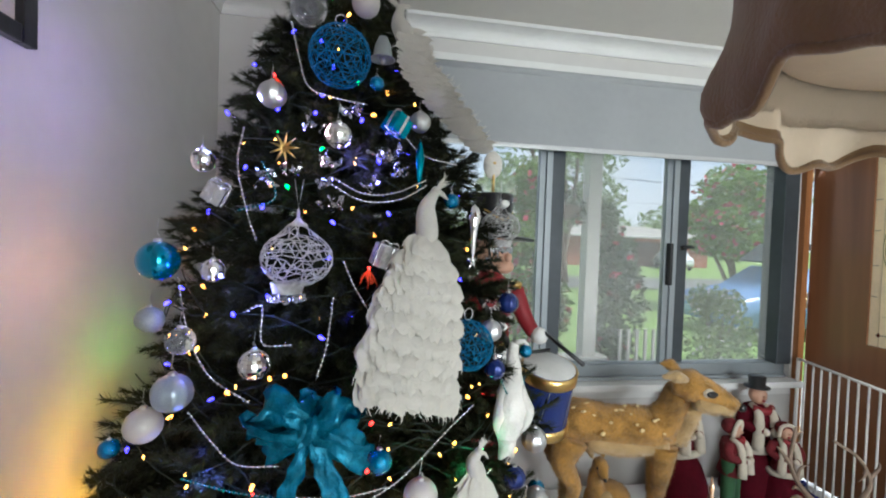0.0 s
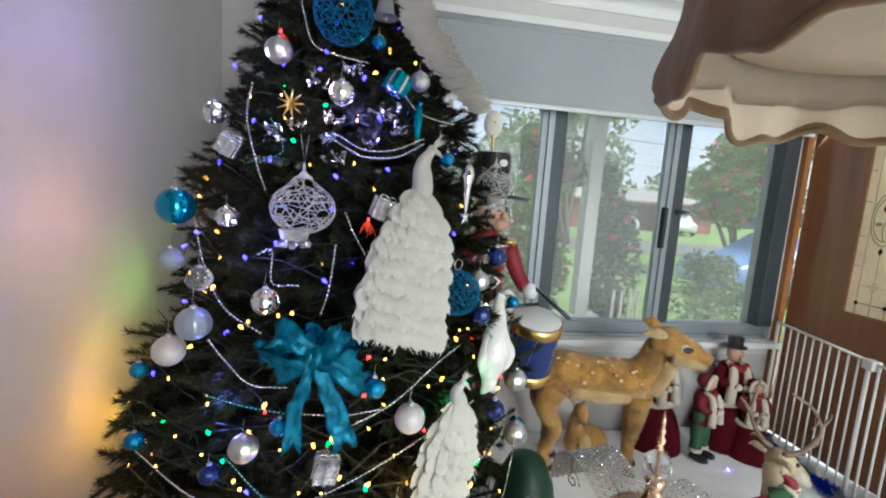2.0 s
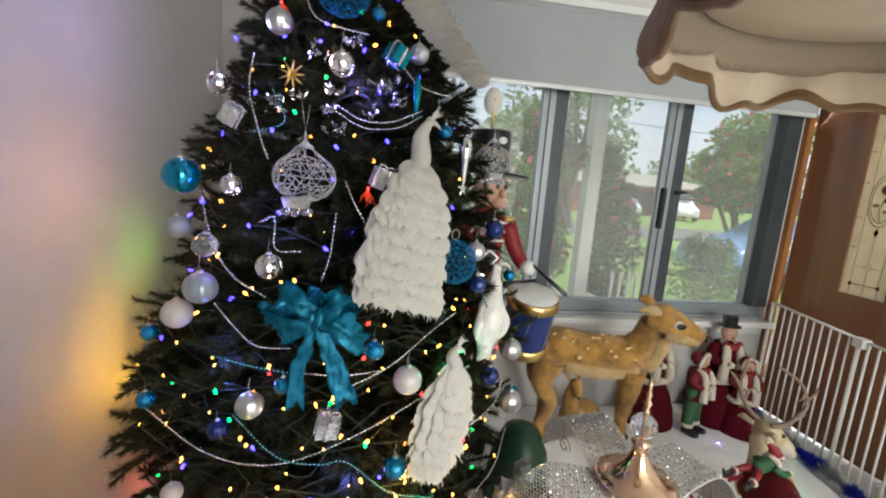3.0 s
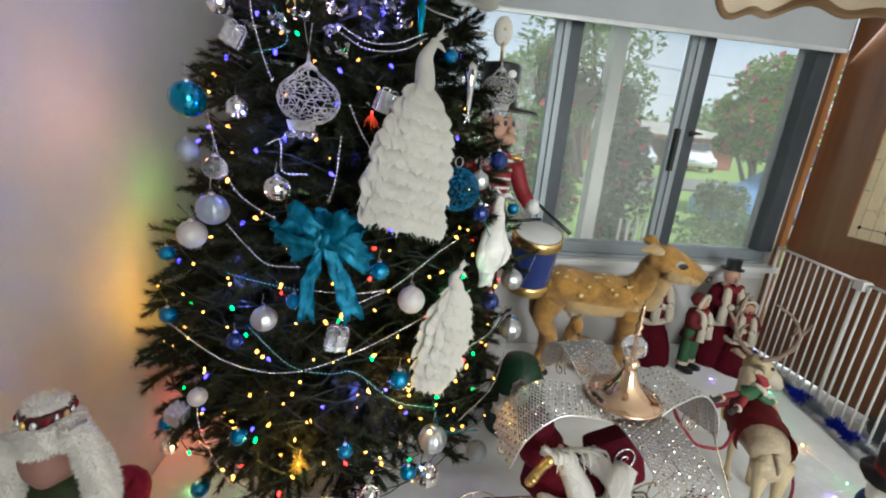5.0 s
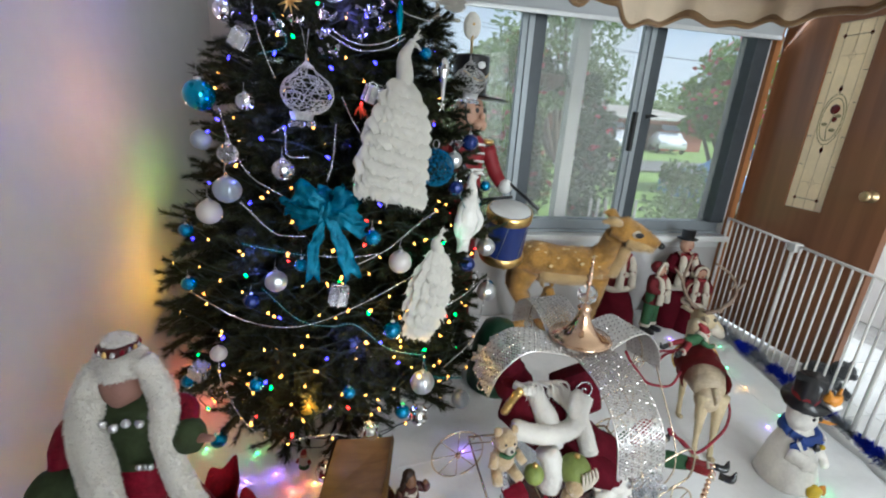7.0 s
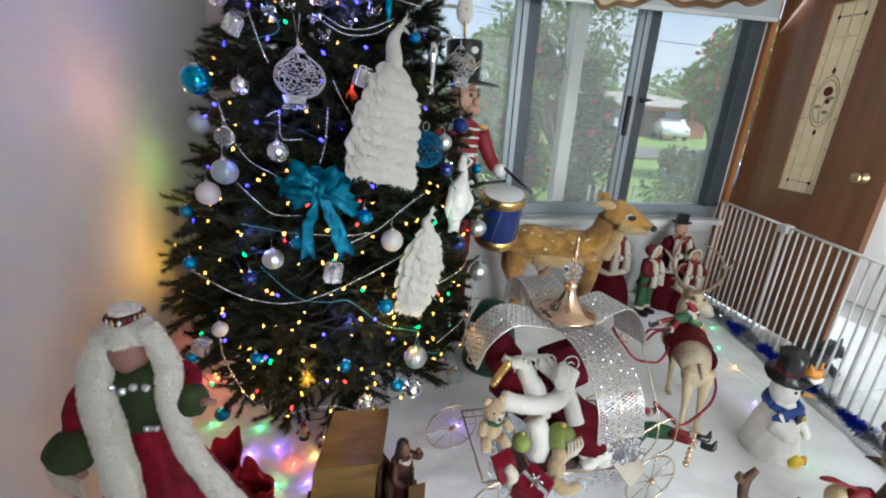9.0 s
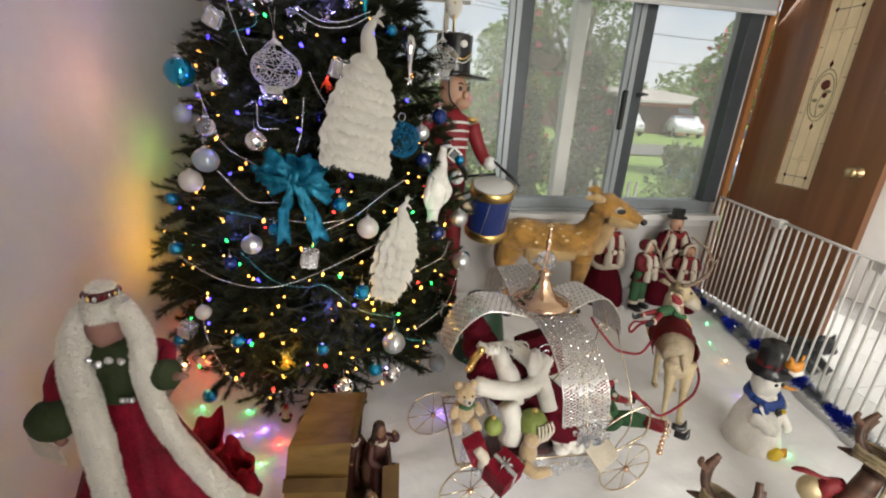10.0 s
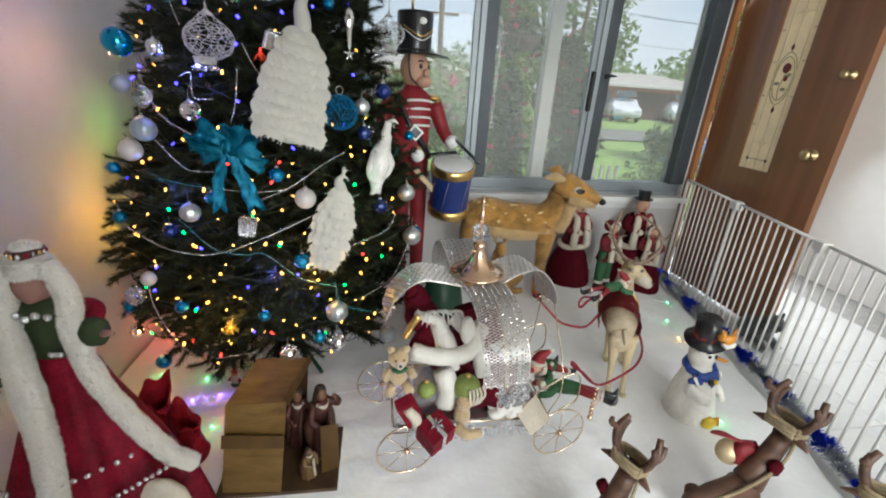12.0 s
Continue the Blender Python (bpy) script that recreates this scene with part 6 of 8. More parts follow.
f.b((SX + 0.055, SY - 0.075, 1.27), 0.016, 2, (1, 1, 1.2))
f.b((SX + 0.045, SY - 0.05, 1.232), 0.042, 2, (1, 0.9, 0.75))
for dx, dy in ((0.028, -0.074), (0.072, -0.045)):
    f.b((SX + dx, SY + dy, 1.298), 0.010, 1, (1, 0.5, 1.2))
    f.t([(SX + dx - 0.012, SY + dy - 0.004, 1.318), (SX + dx, SY + dy - 0.008, 1.324), (SX + dx + 0.012, SY + dy, 1.317)], 0.003, 1, 5)
f.t([(SX - 0.03, SY - 0.078, 1.35), (SX - 0.02, SY - 0.075, 1.25), (SX + 0.03, SY - 0.06, 1.205)], 0.005, 1, 6)
f.l([(0.0, 0.84), (0.085, 0.845), (0.092, 0.90), (0.088, 1.0), (0.10, 1.10), (0.092, 1.165), (0.05, 1.195), (0.04, 1.22), (0.0, 1.22)], (SX, SY, 0), 0, 24)
f.l([(0.09, 0.0), (0.096, 0.005), (0.096, 0.035), (0.09, 0.04)], (SX, SY, 0.875), 1, 24)
f.x((-0.028, 0.028, -0.104, -0.094, 0.87, 0.92), 3, Matrix.Translation((SX, SY, 0)) @ pose(0, 0, 0, 0, 0, 25))
for k in range(4):
    f.t([(SX - 0.035, SY - 0.088, 1.02 + k * 0.04), (SX + 0.03, SY - 0.096, 1.025 + k * 0.04), (SX + 0.085, SY - 0.05, 1.02 + k * 0.04)], 0.0065, 4, 6)
f.t([(SX - 0.08, SY - 0.06, 1.15), (SX - 0.02, SY - 0.10, 1.03), (SX + 0.06, SY - 0.095, 0.92), (SX + 0.09, SY - 0.05, 0.86)], 0.014, 1, 8)
f.x((-0.03, 0.03, -0.012, 0.004, -0.03, 0.03), 4, Matrix.Translation((SX + 0.01, SY - 0.108, 0.99)) @ pose(0, 0, 0, 0, 40, 0))
f.x((-0.021, 0.021, -0.016, 0.006, -0.021, 0.021), 1, Matrix.Translation((SX + 0.01, SY - 0.108, 0.99)) @ pose(0, 0, 0, 0, 40, 0))
for s in (-1, 1):
    f.b((SX + s * 0.105, SY - 0.01, 1.155), 0.034, 3, (1.1, 1, 0.45))
    for k in range(7):
        f.t([(SX + s * 0.125, SY - 0.03 + k * 0.008, 1.15), (SX + s * 0.14, SY - 0.03 + k * 0.008, 1.07)], 0.0035, 3, 5)
f.t([(SX + 0.11, SY, 1.13), (SX + 0.16, SY - 0.01, 1.01), (SX + 0.19, SY - 0.05, 0.95)], [0.042, 0.036, 0.03], 0)
f.b((SX + 0.205, SY - 0.07, 0.945), 0.036, 4)
f.t([(SX - 0.11, SY, 1.13), (SX - 0.15, SY - 0.04, 1.01), (SX - 0.02, SY - 0.14, 0.90)], [0.042, 0.036, 0.03], 0)
f.b((SX + 0.02, SY - 0.16, 0.885), 0.034, 4)
for s in (-1, 1):
    f.t([(SX + s * 0.045, SY, 0.87), (SX + s * 0.048, SY, 0.5), (SX + s * 0.05, SY, 0.12)], [0.052, 0.044, 0.036], 0)
    f.b((SX + s * 0.05, SY - 0.03, 0.05), 0.05, 1, (0.9, 1.6, 0.95))
f.done("toy_soldier", "tall red-coated toy drummer soldier with a black shako hat", "toy soldier")
drum = thing("toy_drum", "blue toy drum with gold rims hung before the soldier", "drum", pose(0.822, 2.185, 0.589, 16, 0, 0) @ Matrix.Diagonal((1.05, 1.05, 1.0, 1)))
part("shell", lathebm([(0.0, 0.0), (0.095, 0.0), (0.098, 0.02), (0.098, 0.26), (0.095, 0.28), (0.0, 0.28)], 32), BLUED, drum)
for z in (0.0, 0.232):
    part("rim", lathebm([(0.099, z), (0.106, z + 0.004), (0.106, z + 0.044), (0.099, z + 0.048)], 32, cap=False), GOLD, drum, "gold rim")
part("skin", lathebm([(0.0, 0.2825), (0.094, 0.2825), (0.096, 0.281)], 32), DRUMSKIN, drum, "white drum skin")
for k in range(6):
    q = k * math.pi / 3
    part("tension_cord", tubebm([(0.1005 * math.cos(q), 0.1005 * math.sin(q), 0.05), (0.1005 * math.cos(q + 0.25), 0.1005 * math.sin(q + 0.25), 0.235)], 0.0015, 4), ALU, drum)
part("drumstick", tubebm([(0.01, 0.15, 0.355), (0.12, -0.03, 0.30)], [0.007, 0.009], 8), BLACKP, drum, "black drumstick")
part("drumstick", tubebm([(-0.12, 0.055, 0.298), (0.02, 0.06, 0.312)], [0.007, 0.008], 8), BLACKP, drum)
part("strap", boxbm(-0.012, 0.012, -0.003, 0.003, -0.12, 0.12, 0.002, m=Matrix.Translation((-0.11, -0.03, 0.17)) @ pose(0, 0, 0, 0, -38, 10)), STRAP, drum, "tan strap")

# deer and resting fawn
f = Fig([FAWNM, FAWNLIGHT, BLACKP, FAWNSPOT, CREAM])
f.t([(0.955, 2.34, 0.50), (1.06, 2.34, 0.535), (1.22, 2.31, 0.52), (1.40, 2.27, 0.52), (1.50, 2.25, 0.50)], [0.05, 0.095, 0.090, 0.092, 0.05], 0, 18)
f.t([(1.10, 2.31, 0.46), (1.28, 2.28, 0.452), (1.44, 2.24, 0.47)], [0.055, 0.06, 0.055], 1, 14)
f.t([(1.41, 2.26, 0.53), (1.45, 2.225, 0.62), (1.45, 2.18, 0.72)], [0.085, 0.062, 0.056], 0, 14)
f.t([(1.49, 2.24, 0.48), (1.51, 2.195, 0.58), (1.50, 2.15, 0.66)], [0.05, 0.042, 0.034], 1, 12)
f.t([(1.41, 2.17, 0.760), (1.465, 2.135, 0.758), (1.54, 2.095, 0.73), (1.615, 2.06, 0.69)], [0.048, 0.068, 0.050, 0.029], 0, 14)
f.t([(1.475, 2.115, 0.705), (1.535, 2.085, 0.69), (1.60, 2.06, 0.675)], [0.040, 0.037, 0.023], 1, 12)
f.b((1.632, 2.050, 0.692), 0.018, 2, (1, 1, 0.9))
f.b((1.497, 2.066, 0.748), 0.024, 4, (1.35, 0.5, 0.9))
f.b((1.499, 2.054, 0.747), 0.017, 2, (1.45, 0.5, 0.85))
f.b((1.57, 2.12, 0.755), 0.012, 2, (1.2, 0.8, 0.9))
for p0, p1, p2, ii in (((1.425, 2.11, 0.79), (1.375, 2.11, 0.805), (1.32, 2.12, 0.80), 1), ((1.44, 2.18, 0.81), (1.41, 2.19, 0.83), (1.37, 2.20, 0.835), 0)):
    f.t([p0, p1, p2], [0.014, 0.026, 0.004], ii, 10)
for (x, y, fx, fy), k in (((1.02, 2.30, 1.045, 2.36), 1), ((1.03, 2.40, 1.10, 2.46), 1)):
    f.t([(x, y, 0.47), (x - 0.03, y, 0.36), (x + 0.03, y + 0.01, 0.24), (fx - 0.02, fy, 0.10), (fx, fy - 0.01, 0.02)], [0.075, 0.052, 0.034, 0.029, 0.027], 0, 12)
    f.b((fx + 0.005, fy - 0.015, 0.018), 0.03, 2, (1.1, 1.2, 0.6))
for x, y, fx, fy in ((1.42, 2.22, 1.45, 2.29), (1.45, 2.30, 1.50, 2.37)):
    f.t([(x, y, 0.46), (x + 0.005, y + 0.02, 0.30), (fx - 0.01, fy, 0.16), (fx, fy, 0.02)], [0.058, 0.036, 0.028, 0.028], 0, 12)
    f.b((fx + 0.005, fy - 0.015, 0.018), 0.03, 2, (1.1, 1.2, 0.6))
f.t([(0.95, 2.34, 0.55), (0.915, 2.34, 0.52), (0.905, 2.34, 0.46)], [0.02, 0.024, 0.006], 1)
rng = random.Random(3)
for k in range(20):
    x = rng.uniform(0.99, 1.44)
    q = rng.uniform(-0.1, 1.45)
    c, h = math.cos(q), math.sin(q)
    f.b((x, 2.335 - (x - 1.0) * 0.17 - 0.098 * c, 0.53 + 0.098 * h), rng.uniform(0.005, 0.009), 3, (1.5, 0.6 + 0.4 * h, 1.0 - 0.4 * h), seg=8)
f.done("deer_figure", "standing plush fawn-coloured deer figure with pale spots", "deer figure", rough=0.004, fur=((0, 14000, 0.013, 1, 0.5), (1, 5000, 0.013, 2, 0.5)))
f = Fig([FAWNM, FAWNLIGHT, BLACKP])
f.b((1.27, 2.42, 0.11), 0.10, 0, (1.5, 0.9, 0.95), seg=18)
f.t([(1.19, 2.40, 0.14), (1.16, 2.38, 0.24), (1.165, 2.36, 0.30)], [0.06, 0.042, 0.04], 0)
f.t([(1.165, 2.375, 0.33), (1.165, 2.34, 0.32), (1.16, 2.29, 0.285)], [0.036, 0.044, 0.018], 0)
for s in (-1, 1):
    f.t([(1.165 + s * 0.03, 2.38, 0.35), (1.165 + s * 0.045, 2.385, 0.385), (1.165 + s * 0.04, 2.39, 0.42)], [0.01, 0.017, 0.003], 1 if s < 0 else 0)
    f.b((1.163 + s * 0.03, 2.325, 0.325), 0.008, 2)
f.b((1.16, 2.288, 0.285), 0.010, 2)
f.b((1.21, 2.34, 0.13), 0.055, 1, (0.8, 0.6, 1.2))
f.t([(1.22, 2.35, 0.05), (1.30, 2.31, 0.03), (1.38, 2.33, 0.025)], [0.03, 0.024, 0.016], 0)
f.done("fawn_figure", "small resting plush fawn figure beneath the deer", "deer figure", Matrix.Translation((1.26, 2.40, 0)) @ Matrix.Diagonal((0.78, 0.9, 0.95, 1)) @ Matrix.Translation((-1.24, -2.40, 0)), rough=0.003, fur=((0, 4000, 0.010, 3, 0.5), (1, 1200, 0.010, 4, 0.5)))


# carol singers
CAROLRED = M("dark_red_carol_cloth", (0.125, 0.007, 0.012), 0.8, var=0.35, scale=14, bump=0.3)


def caroller(x, y, h, skirt, coat, hat, label, turn=0, legs=None, trim=CREAM):
    f = Fig([coat, skirt, SKINT, BLACKP, trim, GREENC, REDCLOTH])
    k = h / 0.62
    if legs is None:
        f.l([(0.0, 0.0), (0.150, 0.0), (0.152, 0.012), (0.138, 0.10), (0.108, 0.19), (0.066, 0.265), (0.0, 0.270)], (0, 0, 0), 1, 26)
        f.t([(0.088 * math.cos(q), 0.078 * math.sin(q), 0.262 + 0.006 * math.sin(3 * q)) for q in np.linspace(0, 6.283, 17)], 0.019, 4, 8, 1)
    else:
        for s in (-1, 1):
            f.t([(s * 0.032, 0, 0.34), (s * 0.04, 0, 0.2), (s * 0.045, 0.0, 0.06)], [0.045, 0.04, 0.036], 5)
            f.t([(s * 0.045, 0.02, 0.03), (s * 0.048, -0.05, 0.025), (s * 0.048, -0.085, 0.035)], [0.03, 0.027, 0.016], 3)
            f.l([(0.04, 0.0), (0.044, 0.01), (0.04, 0.025)], (s * 0.045, 0, 0.06), 4, 12)
    f.l([(0.0, 0.255), (0.080, 0.26), (0.062, 0.33), (0.070, 0.42), (0.06, 0.465), (0.024, 0.485), (0.0, 0.487)], (0, 0, 0), 0, 20)
    for s in (-1, 1):
        f.t([(s * 0.06, 0, 0.455), (s * 0.09, -0.02, 0.39), (s * 0.03, -0.085, 0.37)], [0.028, 0.027, 0.022], 0)
        f.b((s * 0.024, -0.092, 0.37), 0.019, 4)
        f.t([(s * 0.030, 0.0, 0.478), (s * 0.036, -0.054, 0.455), (s * 0.044, -0.072, 0.38), (s * 0.052, -0.080, 0.275)], [0.014, 0.020, 0.024, 0.026], 4, 10)
    f.x((-0.045, 0.045, -0.125, -0.119, 0.36, 0.42), 4, pose(0, 0, 0, -20, 0, 0))
    f.b((0, -0.005, 0.53), 0.043, 2, (0.95, 0.95, 1.15), seg=16)
    f.b((0, -0.048, 0.528), 0.008, 2)
    f.b((0, -0.043, 0.508), 0.008, 6, (1, 0.5, 0.8))
    if hat == "top":
        f.l([(0.0, 0.0), (0.058, 0.0), (0.058, 0.006), (0.037, 0.008), (0.039, 0.058), (0.0, 0.059)], (0, 0.004, 0.566), 3, 22)
        f.t([(-0.05, -0.035, 0.47), (0, -0.06, 0.46), (0.055, -0.03, 0.47)], 0.018, 6)
    else:
        f.b((0, 0.014, 0.545), 0.052, 0, (1.05, 1, 0.95))
        f.t([(-0.046, -0.018, 0.50), (-0.04, -0.03, 0.565), (0, -0.036, 0.592), (0.04, -0.03, 0.565), (0.046, -0.018, 0.50)], 0.012, 4)
        f.t([(-0.03, -0.04, 0.485), (0, -0.055, 0.475), (0.03, -0.04, 0.485)], 0.014, 6)
    f.done("carol_singer", label, "christmas figure", pose(x, y, 0.004, 0, 0, turn) @ Matrix.Diagonal((k, k, k, 1)), group="carol singers")


caroller(1.765, 2.545, 0.625, BURG, CAROLRED, "hood", "carol singer doll in a burgundy skirt and cream-trimmed jacket", 10)
caroller(2.21, 2.53, 0.645, BURG, BURG, "top", "carol singer doll in a burgundy coat and black top hat", -5)
caroller(2.25, 2.40, 0.47, BURG, CAROLRED, "hood", "carol singer doll in a wide burgundy skirt holding a basket", -20)
caroller(1.945, 2.40, 0.50, GREENC, CAROLRED, "hood", "carol singer boy doll in green breeches and black boots", 25, legs=True)

# elf-ridden reindeer
f = Fig([TAN, CREAM, ANTLER, BLACKP, REDCLOTH, GOLD, TANLIGHT])
RS = Matrix.Translation((1.50, 1.37, 0)) @ Matrix.Scale(0.87, 4) @ Matrix.Translation((-1.50, -1.37, 0))
f.b((1.458, 1.415, 0.315), 0.062, 0, (1.0, 0.85, 1.15), seg=16)
f.t([(1.44, 1.40, 0.36), (1.49, 1.50, 0.375), (1.56, 1.62, 0.365), (1.60, 1.69, 0.38)], [0.060, 0.088, 0.086, 0.06], 0, 18)
f.t([(1.58, 1.66, 0.39), (1.63, 1.73, 0.45), (1.665, 1.78, 0.49)], [0.07, 0.05, 0.042], 0, 14)
f.t([(1.665, 1.79, 0.525), (1.72, 1.785, 0.50), (1.80, 1.765, 0.44)], [0.046, 0.049, 0.026], 6, 14)
f.t([(1.73, 1.76, 0.475), (1.80, 1.75, 0.425)], [0.036, 0.022], 1, 10)
f.b((1.817, 1.757, 0.435), 0.012, 3)
f.b((1.728, 1.742, 0.52), 0.009, 3)
for x, y, k in ((1.425, 1.41, 0), (1.492, 1.39, 0), (1.56, 1.68, 1), (1.64, 1.64, 1)):
    f.t([(x, y, 0.34), (x + 0.01, y - 0.005, 0.2), (x + 0.012, y - 0.012, 0.10), (x + 0.015, y - 0.02, 0.02)], [0.036, 0.019, 0.011, 0.013], 6, 10)
    f.b((x + 0.015, y - 0.03, 0.016), 0.017, 6, (0.9, 1.2, 0.7))
for s, sweep, tines in ((-1, [(0, 0, 0), (0.065, -0.02, 0.03), (0.120, -0.03, 0.12), (0.075, -0.02, 0.215), (-0.015, 0.0, 0.275)], [(3, (0.05, 0, -0.005)), (6, (0.055, 0, 0.03)), (11, (0.04, 0, 0.06)), (13, (-0.03, 0, -0.05))]),
                        (1, [(0, 0, 0), (-0.055, 0.01, 0.05), (-0.105, 0.02, 0.15), (-0.075, 0.03, 0.29)], [(4, (-0.06, 0, 0.02)), (7, (0.055, 0, 0.06)), (10, (-0.065, 0, 0.07)), (12, (0.05, 0, 0.07))])):
    b0 = Vector((1.675, 1.79 + s * 0.03, 0.555))
    beam = bend([b0 + Vector(q) for q in sweep], 5)
    f.t(beam, [0.012 - 0.007 * q / (len(beam) - 1) for q in range(len(beam))], 2, 8, 1)
    for q, d in tines:
        a = beam[min(q, len(beam) - 2)]
        f.t([a, a + Vector(d) * 0.55 + Vector((0, s * 0.01, 0.008)), a + Vector(d)], [0.008, 0.006, 0.002], 2, 6)
    f.t([(1.66, 1.79 + s * 0.035, 0.53), (1.65, 1.79 + s * 0.075, 0.54), (1.64, 1.79 + s * 0.10, 0.53)], [0.01, 0.016, 0.003], 0)
f.t([(1.450, 1.39, 0.38), (1.445, 1.362, 0.35), (1.45, 1.362, 0.31)], [0.014, 0.014, 0.005], 0)
f.done("reindeer_figure", "tan reindeer figure with branching antlers facing away", "deer figure", RS, rough=0.0025)
bm = bmesh.new()
rows = []
for i in range(9):
    c = Vector((1.452, 1.440, 0.372)).lerp(Vector((1.555, 1.63, 0.37)), i / 8)
    ax = Vector((0.085, 0.155, 0)).normalized()
    sd = Vector((ax.y, -ax.x, 0))
    row = []
    for k in range(13):
        q = radians(-30 + k * (240 / 12))
        r = 0.097 + 0.004 * math.sin(i * 1.7 + k)
        row.append(bm.verts.new(c + sd * r * math.cos(q) + Vector((0, 0, 1)) * r * math.sin(q)))
    rows.append(row)
for a, b in zip(rows, rows[1:]):
    for k in range(12):
        bm.faces.new((a[k], a[k + 1], b[k + 1], b[k])).smooth = True
bmesh.ops.solidify(bm, geom=bm.faces[:], thickness=0.005)
cloth = thing("saddle_cloth", "red felt saddle cloth with gold edging on the reindeer", "saddle cloth")
bm.transform(RS)
part("cloth", bm, REDCLOTH, cloth)
for e in (8,):
    c = Vector((1.452, 1.440, 0.372)).lerp(Vector((1.555, 1.63, 0.37)), e / 8)
    ax = Vector((0.085, 0.155, 0)).normalized()
    sd = Vector((ax.y, -ax.x, 0))
    part("edging", tubebm([RS @ (c + sd * 0.100 * math.cos(radians(q)) + Vector((0, 0, 0.100 * math.sin(radians(q))))) for q in range(-38, 219, 16)], 0.004, 5), GOLD, cloth)
part("rein", tubebm(bend([(1.02, 1.36, 0.53), (1.06, 1.38, 0.48), (1.115, 1.40, 0.421), (1.178, 1.42, 0.357), (1.232, 1.43, 0.33), (1.32, 1.45, 0.31), (1.40, 1.50, 0.34)], 6), 0.005, 6), CORDRED, cloth, "dark red cord rein")
part("rein", tubebm(bend([(1.53, 1.54, 0.40), (1.555, 1.50, 0.34), (1.581, 1.42, 0.226), (1.543, 1.37, 0.175), (1.457, 1.32, 0.163), (1.325, 1.26, 0.164), (1.254, 1.24, 0.201), (1.19, 1.27, 0.265), (1.18, 1.255, 0.262), (1.21, 1.23, 0.25), (1.26, 1.23, 0.20)], 7), 0.005, 6), CORDRED, cloth)
part("rein", tubebm(bend([(1.44, 1.60, 0.36), (1.40, 1.60, 0.352), (1.367, 1.60, 0.316), (1.354, 1.60, 0.339), (1.37, 1.60, 0.367), (1.408, 1.60, 0.366), (1.45, 1.60, 0.37)], 6), 0.005, 6), CORDRED, cloth)


def elf(m, label, cat="elf figure"):
    """A small elf lying on its front, head towards +x."""
    f = Fig([GREENC, REDCLOTH, CREAM, BLACKP, SKINT])
    f.t([(-0.05, 0, 0.03), (0.0, 0, 0.036), (0.05, 0, 0.036)], [0.022, 0.028, 0.023], 0)
    f.t([(0.046, 0.0, 0.014), (0.062, 0.026, 0.042), (0.046, 0.0, 0.066), (0.062, -0.026, 0.042), (0.046, 0.0, 0.014)], 0.011, 2, 8)
    f.b((0.085, 0, 0.05), 0.023, 4)
    f.b((0.107, 0, 0.04), 0.013, 1, (1, 1, 0.8))
    f.t([(0.078, 0, 0.06), (0.06, 0.0, 0.09), (0.04, 0.02, 0.115)], [0.028, 0.02, 0.004], 1)
    f.l([(0.026, 0.0), (0.031, 0.006), (0.026, 0.012)], (0.08, 0, 0.06), 2, 12)
    f.b((0.04, 0.02, 0.118), 0.008, 2)
    for s in (-1, 1):
        f.t([(0.03, s * 0.025, 0.035), (0.05, s * 0.05, 0.02), (0.09, s * 0.05, 0.012)], [0.014, 0.013, 0.011], 0)
        f.b((0.095, s * 0.05, 0.012), 0.012, 2)
        f.t([(-0.05, s * 0.014, 0.03), (-0.09, s * 0.03, 0.02), (-0.12, s * 0.035, 0.012)], [0.016, 0.012, 0.009], 1)
        f.l([(0.011, 0.0), (0.018, 0.005), (0.014, 0.01)], (-0.118, s * 0.035, 0.012), 2, 10, pose(0, 0, 0, 0, 90, 0))
        f.t([(-0.13, s * 0.035, 0.012), (-0.16, s * 0.04, 0.005), (-0.175, s * 0.045, 0.03)], [0.011, 0.012, 0.002], 3)
    return f.done("elf_figure", label, cat, m, group="elf figures")


elf(Matrix.Translation((1.475, 1.56, 0.41)) @ pose(0, 0, 0, 0, 0, 15) @ Matrix.Scale(0.84, 4), "small green and red elf figure lying on the reindeer's back")
elf(Matrix.Translation((1.12, 1.16, 0.205)) @ pose(0, 0, 0, 20, 15, 150), "small elf figure in red and green lying at the carriage front")
elf(Matrix.Translation((1.06, 1.24, 0.24)) @ pose(0, 0, 0, 0, -15, 215), "small elf figure tumbling at the carriage front with striped legs")

# snowman
f = Fig([SNOWMAN, BLACKP, BLUEF, ORANGE, YELLOW, REDCLOTH])
f.l([(0.0, 0.0), (0.136, 0.0), (0.143, 0.012), (0.133, 0.05), (0.110, 0.12), (0.084, 0.185), (0.064, 0.225), (0.0, 0.24)], (1.725, 1.235, 0.004), 0, 28)
f.b((1.725, 1.235, 0.275), 0.068, 0, (1.05, 1, 0.95), seg=20)
f.l([(0.0, 0.0), (0.104, 0.004), (0.108, 0.010), (0.062, 0.016), (0.057, 0.03), (0.066, 0.098), (0.0, 0.101)], (1.72, 1.24, 0.325), 1, 28, pose(0, 0, 0, 6, -4, 0))
f.l([(0.057, 0.0), (0.060, 0.004), (0.060, 0.018), (0.057, 0.022)], (1.72, 1.24, 0.345), 5, 24, pose(0, 0, 0, 6, -4, 0))
f.t([(1.762, 1.168, 0.362), (1.80, 1.155, 0.362), (1.838, 1.175, 0.366)], [0.016, 0.022, 0.014], 3)
f.b((1.752, 1.163, 0.378), 0.019, 3)
f.t([(1.745, 1.16, 0.39), (1.738, 1.16, 0.412)], [0.010, 0.001], 3)
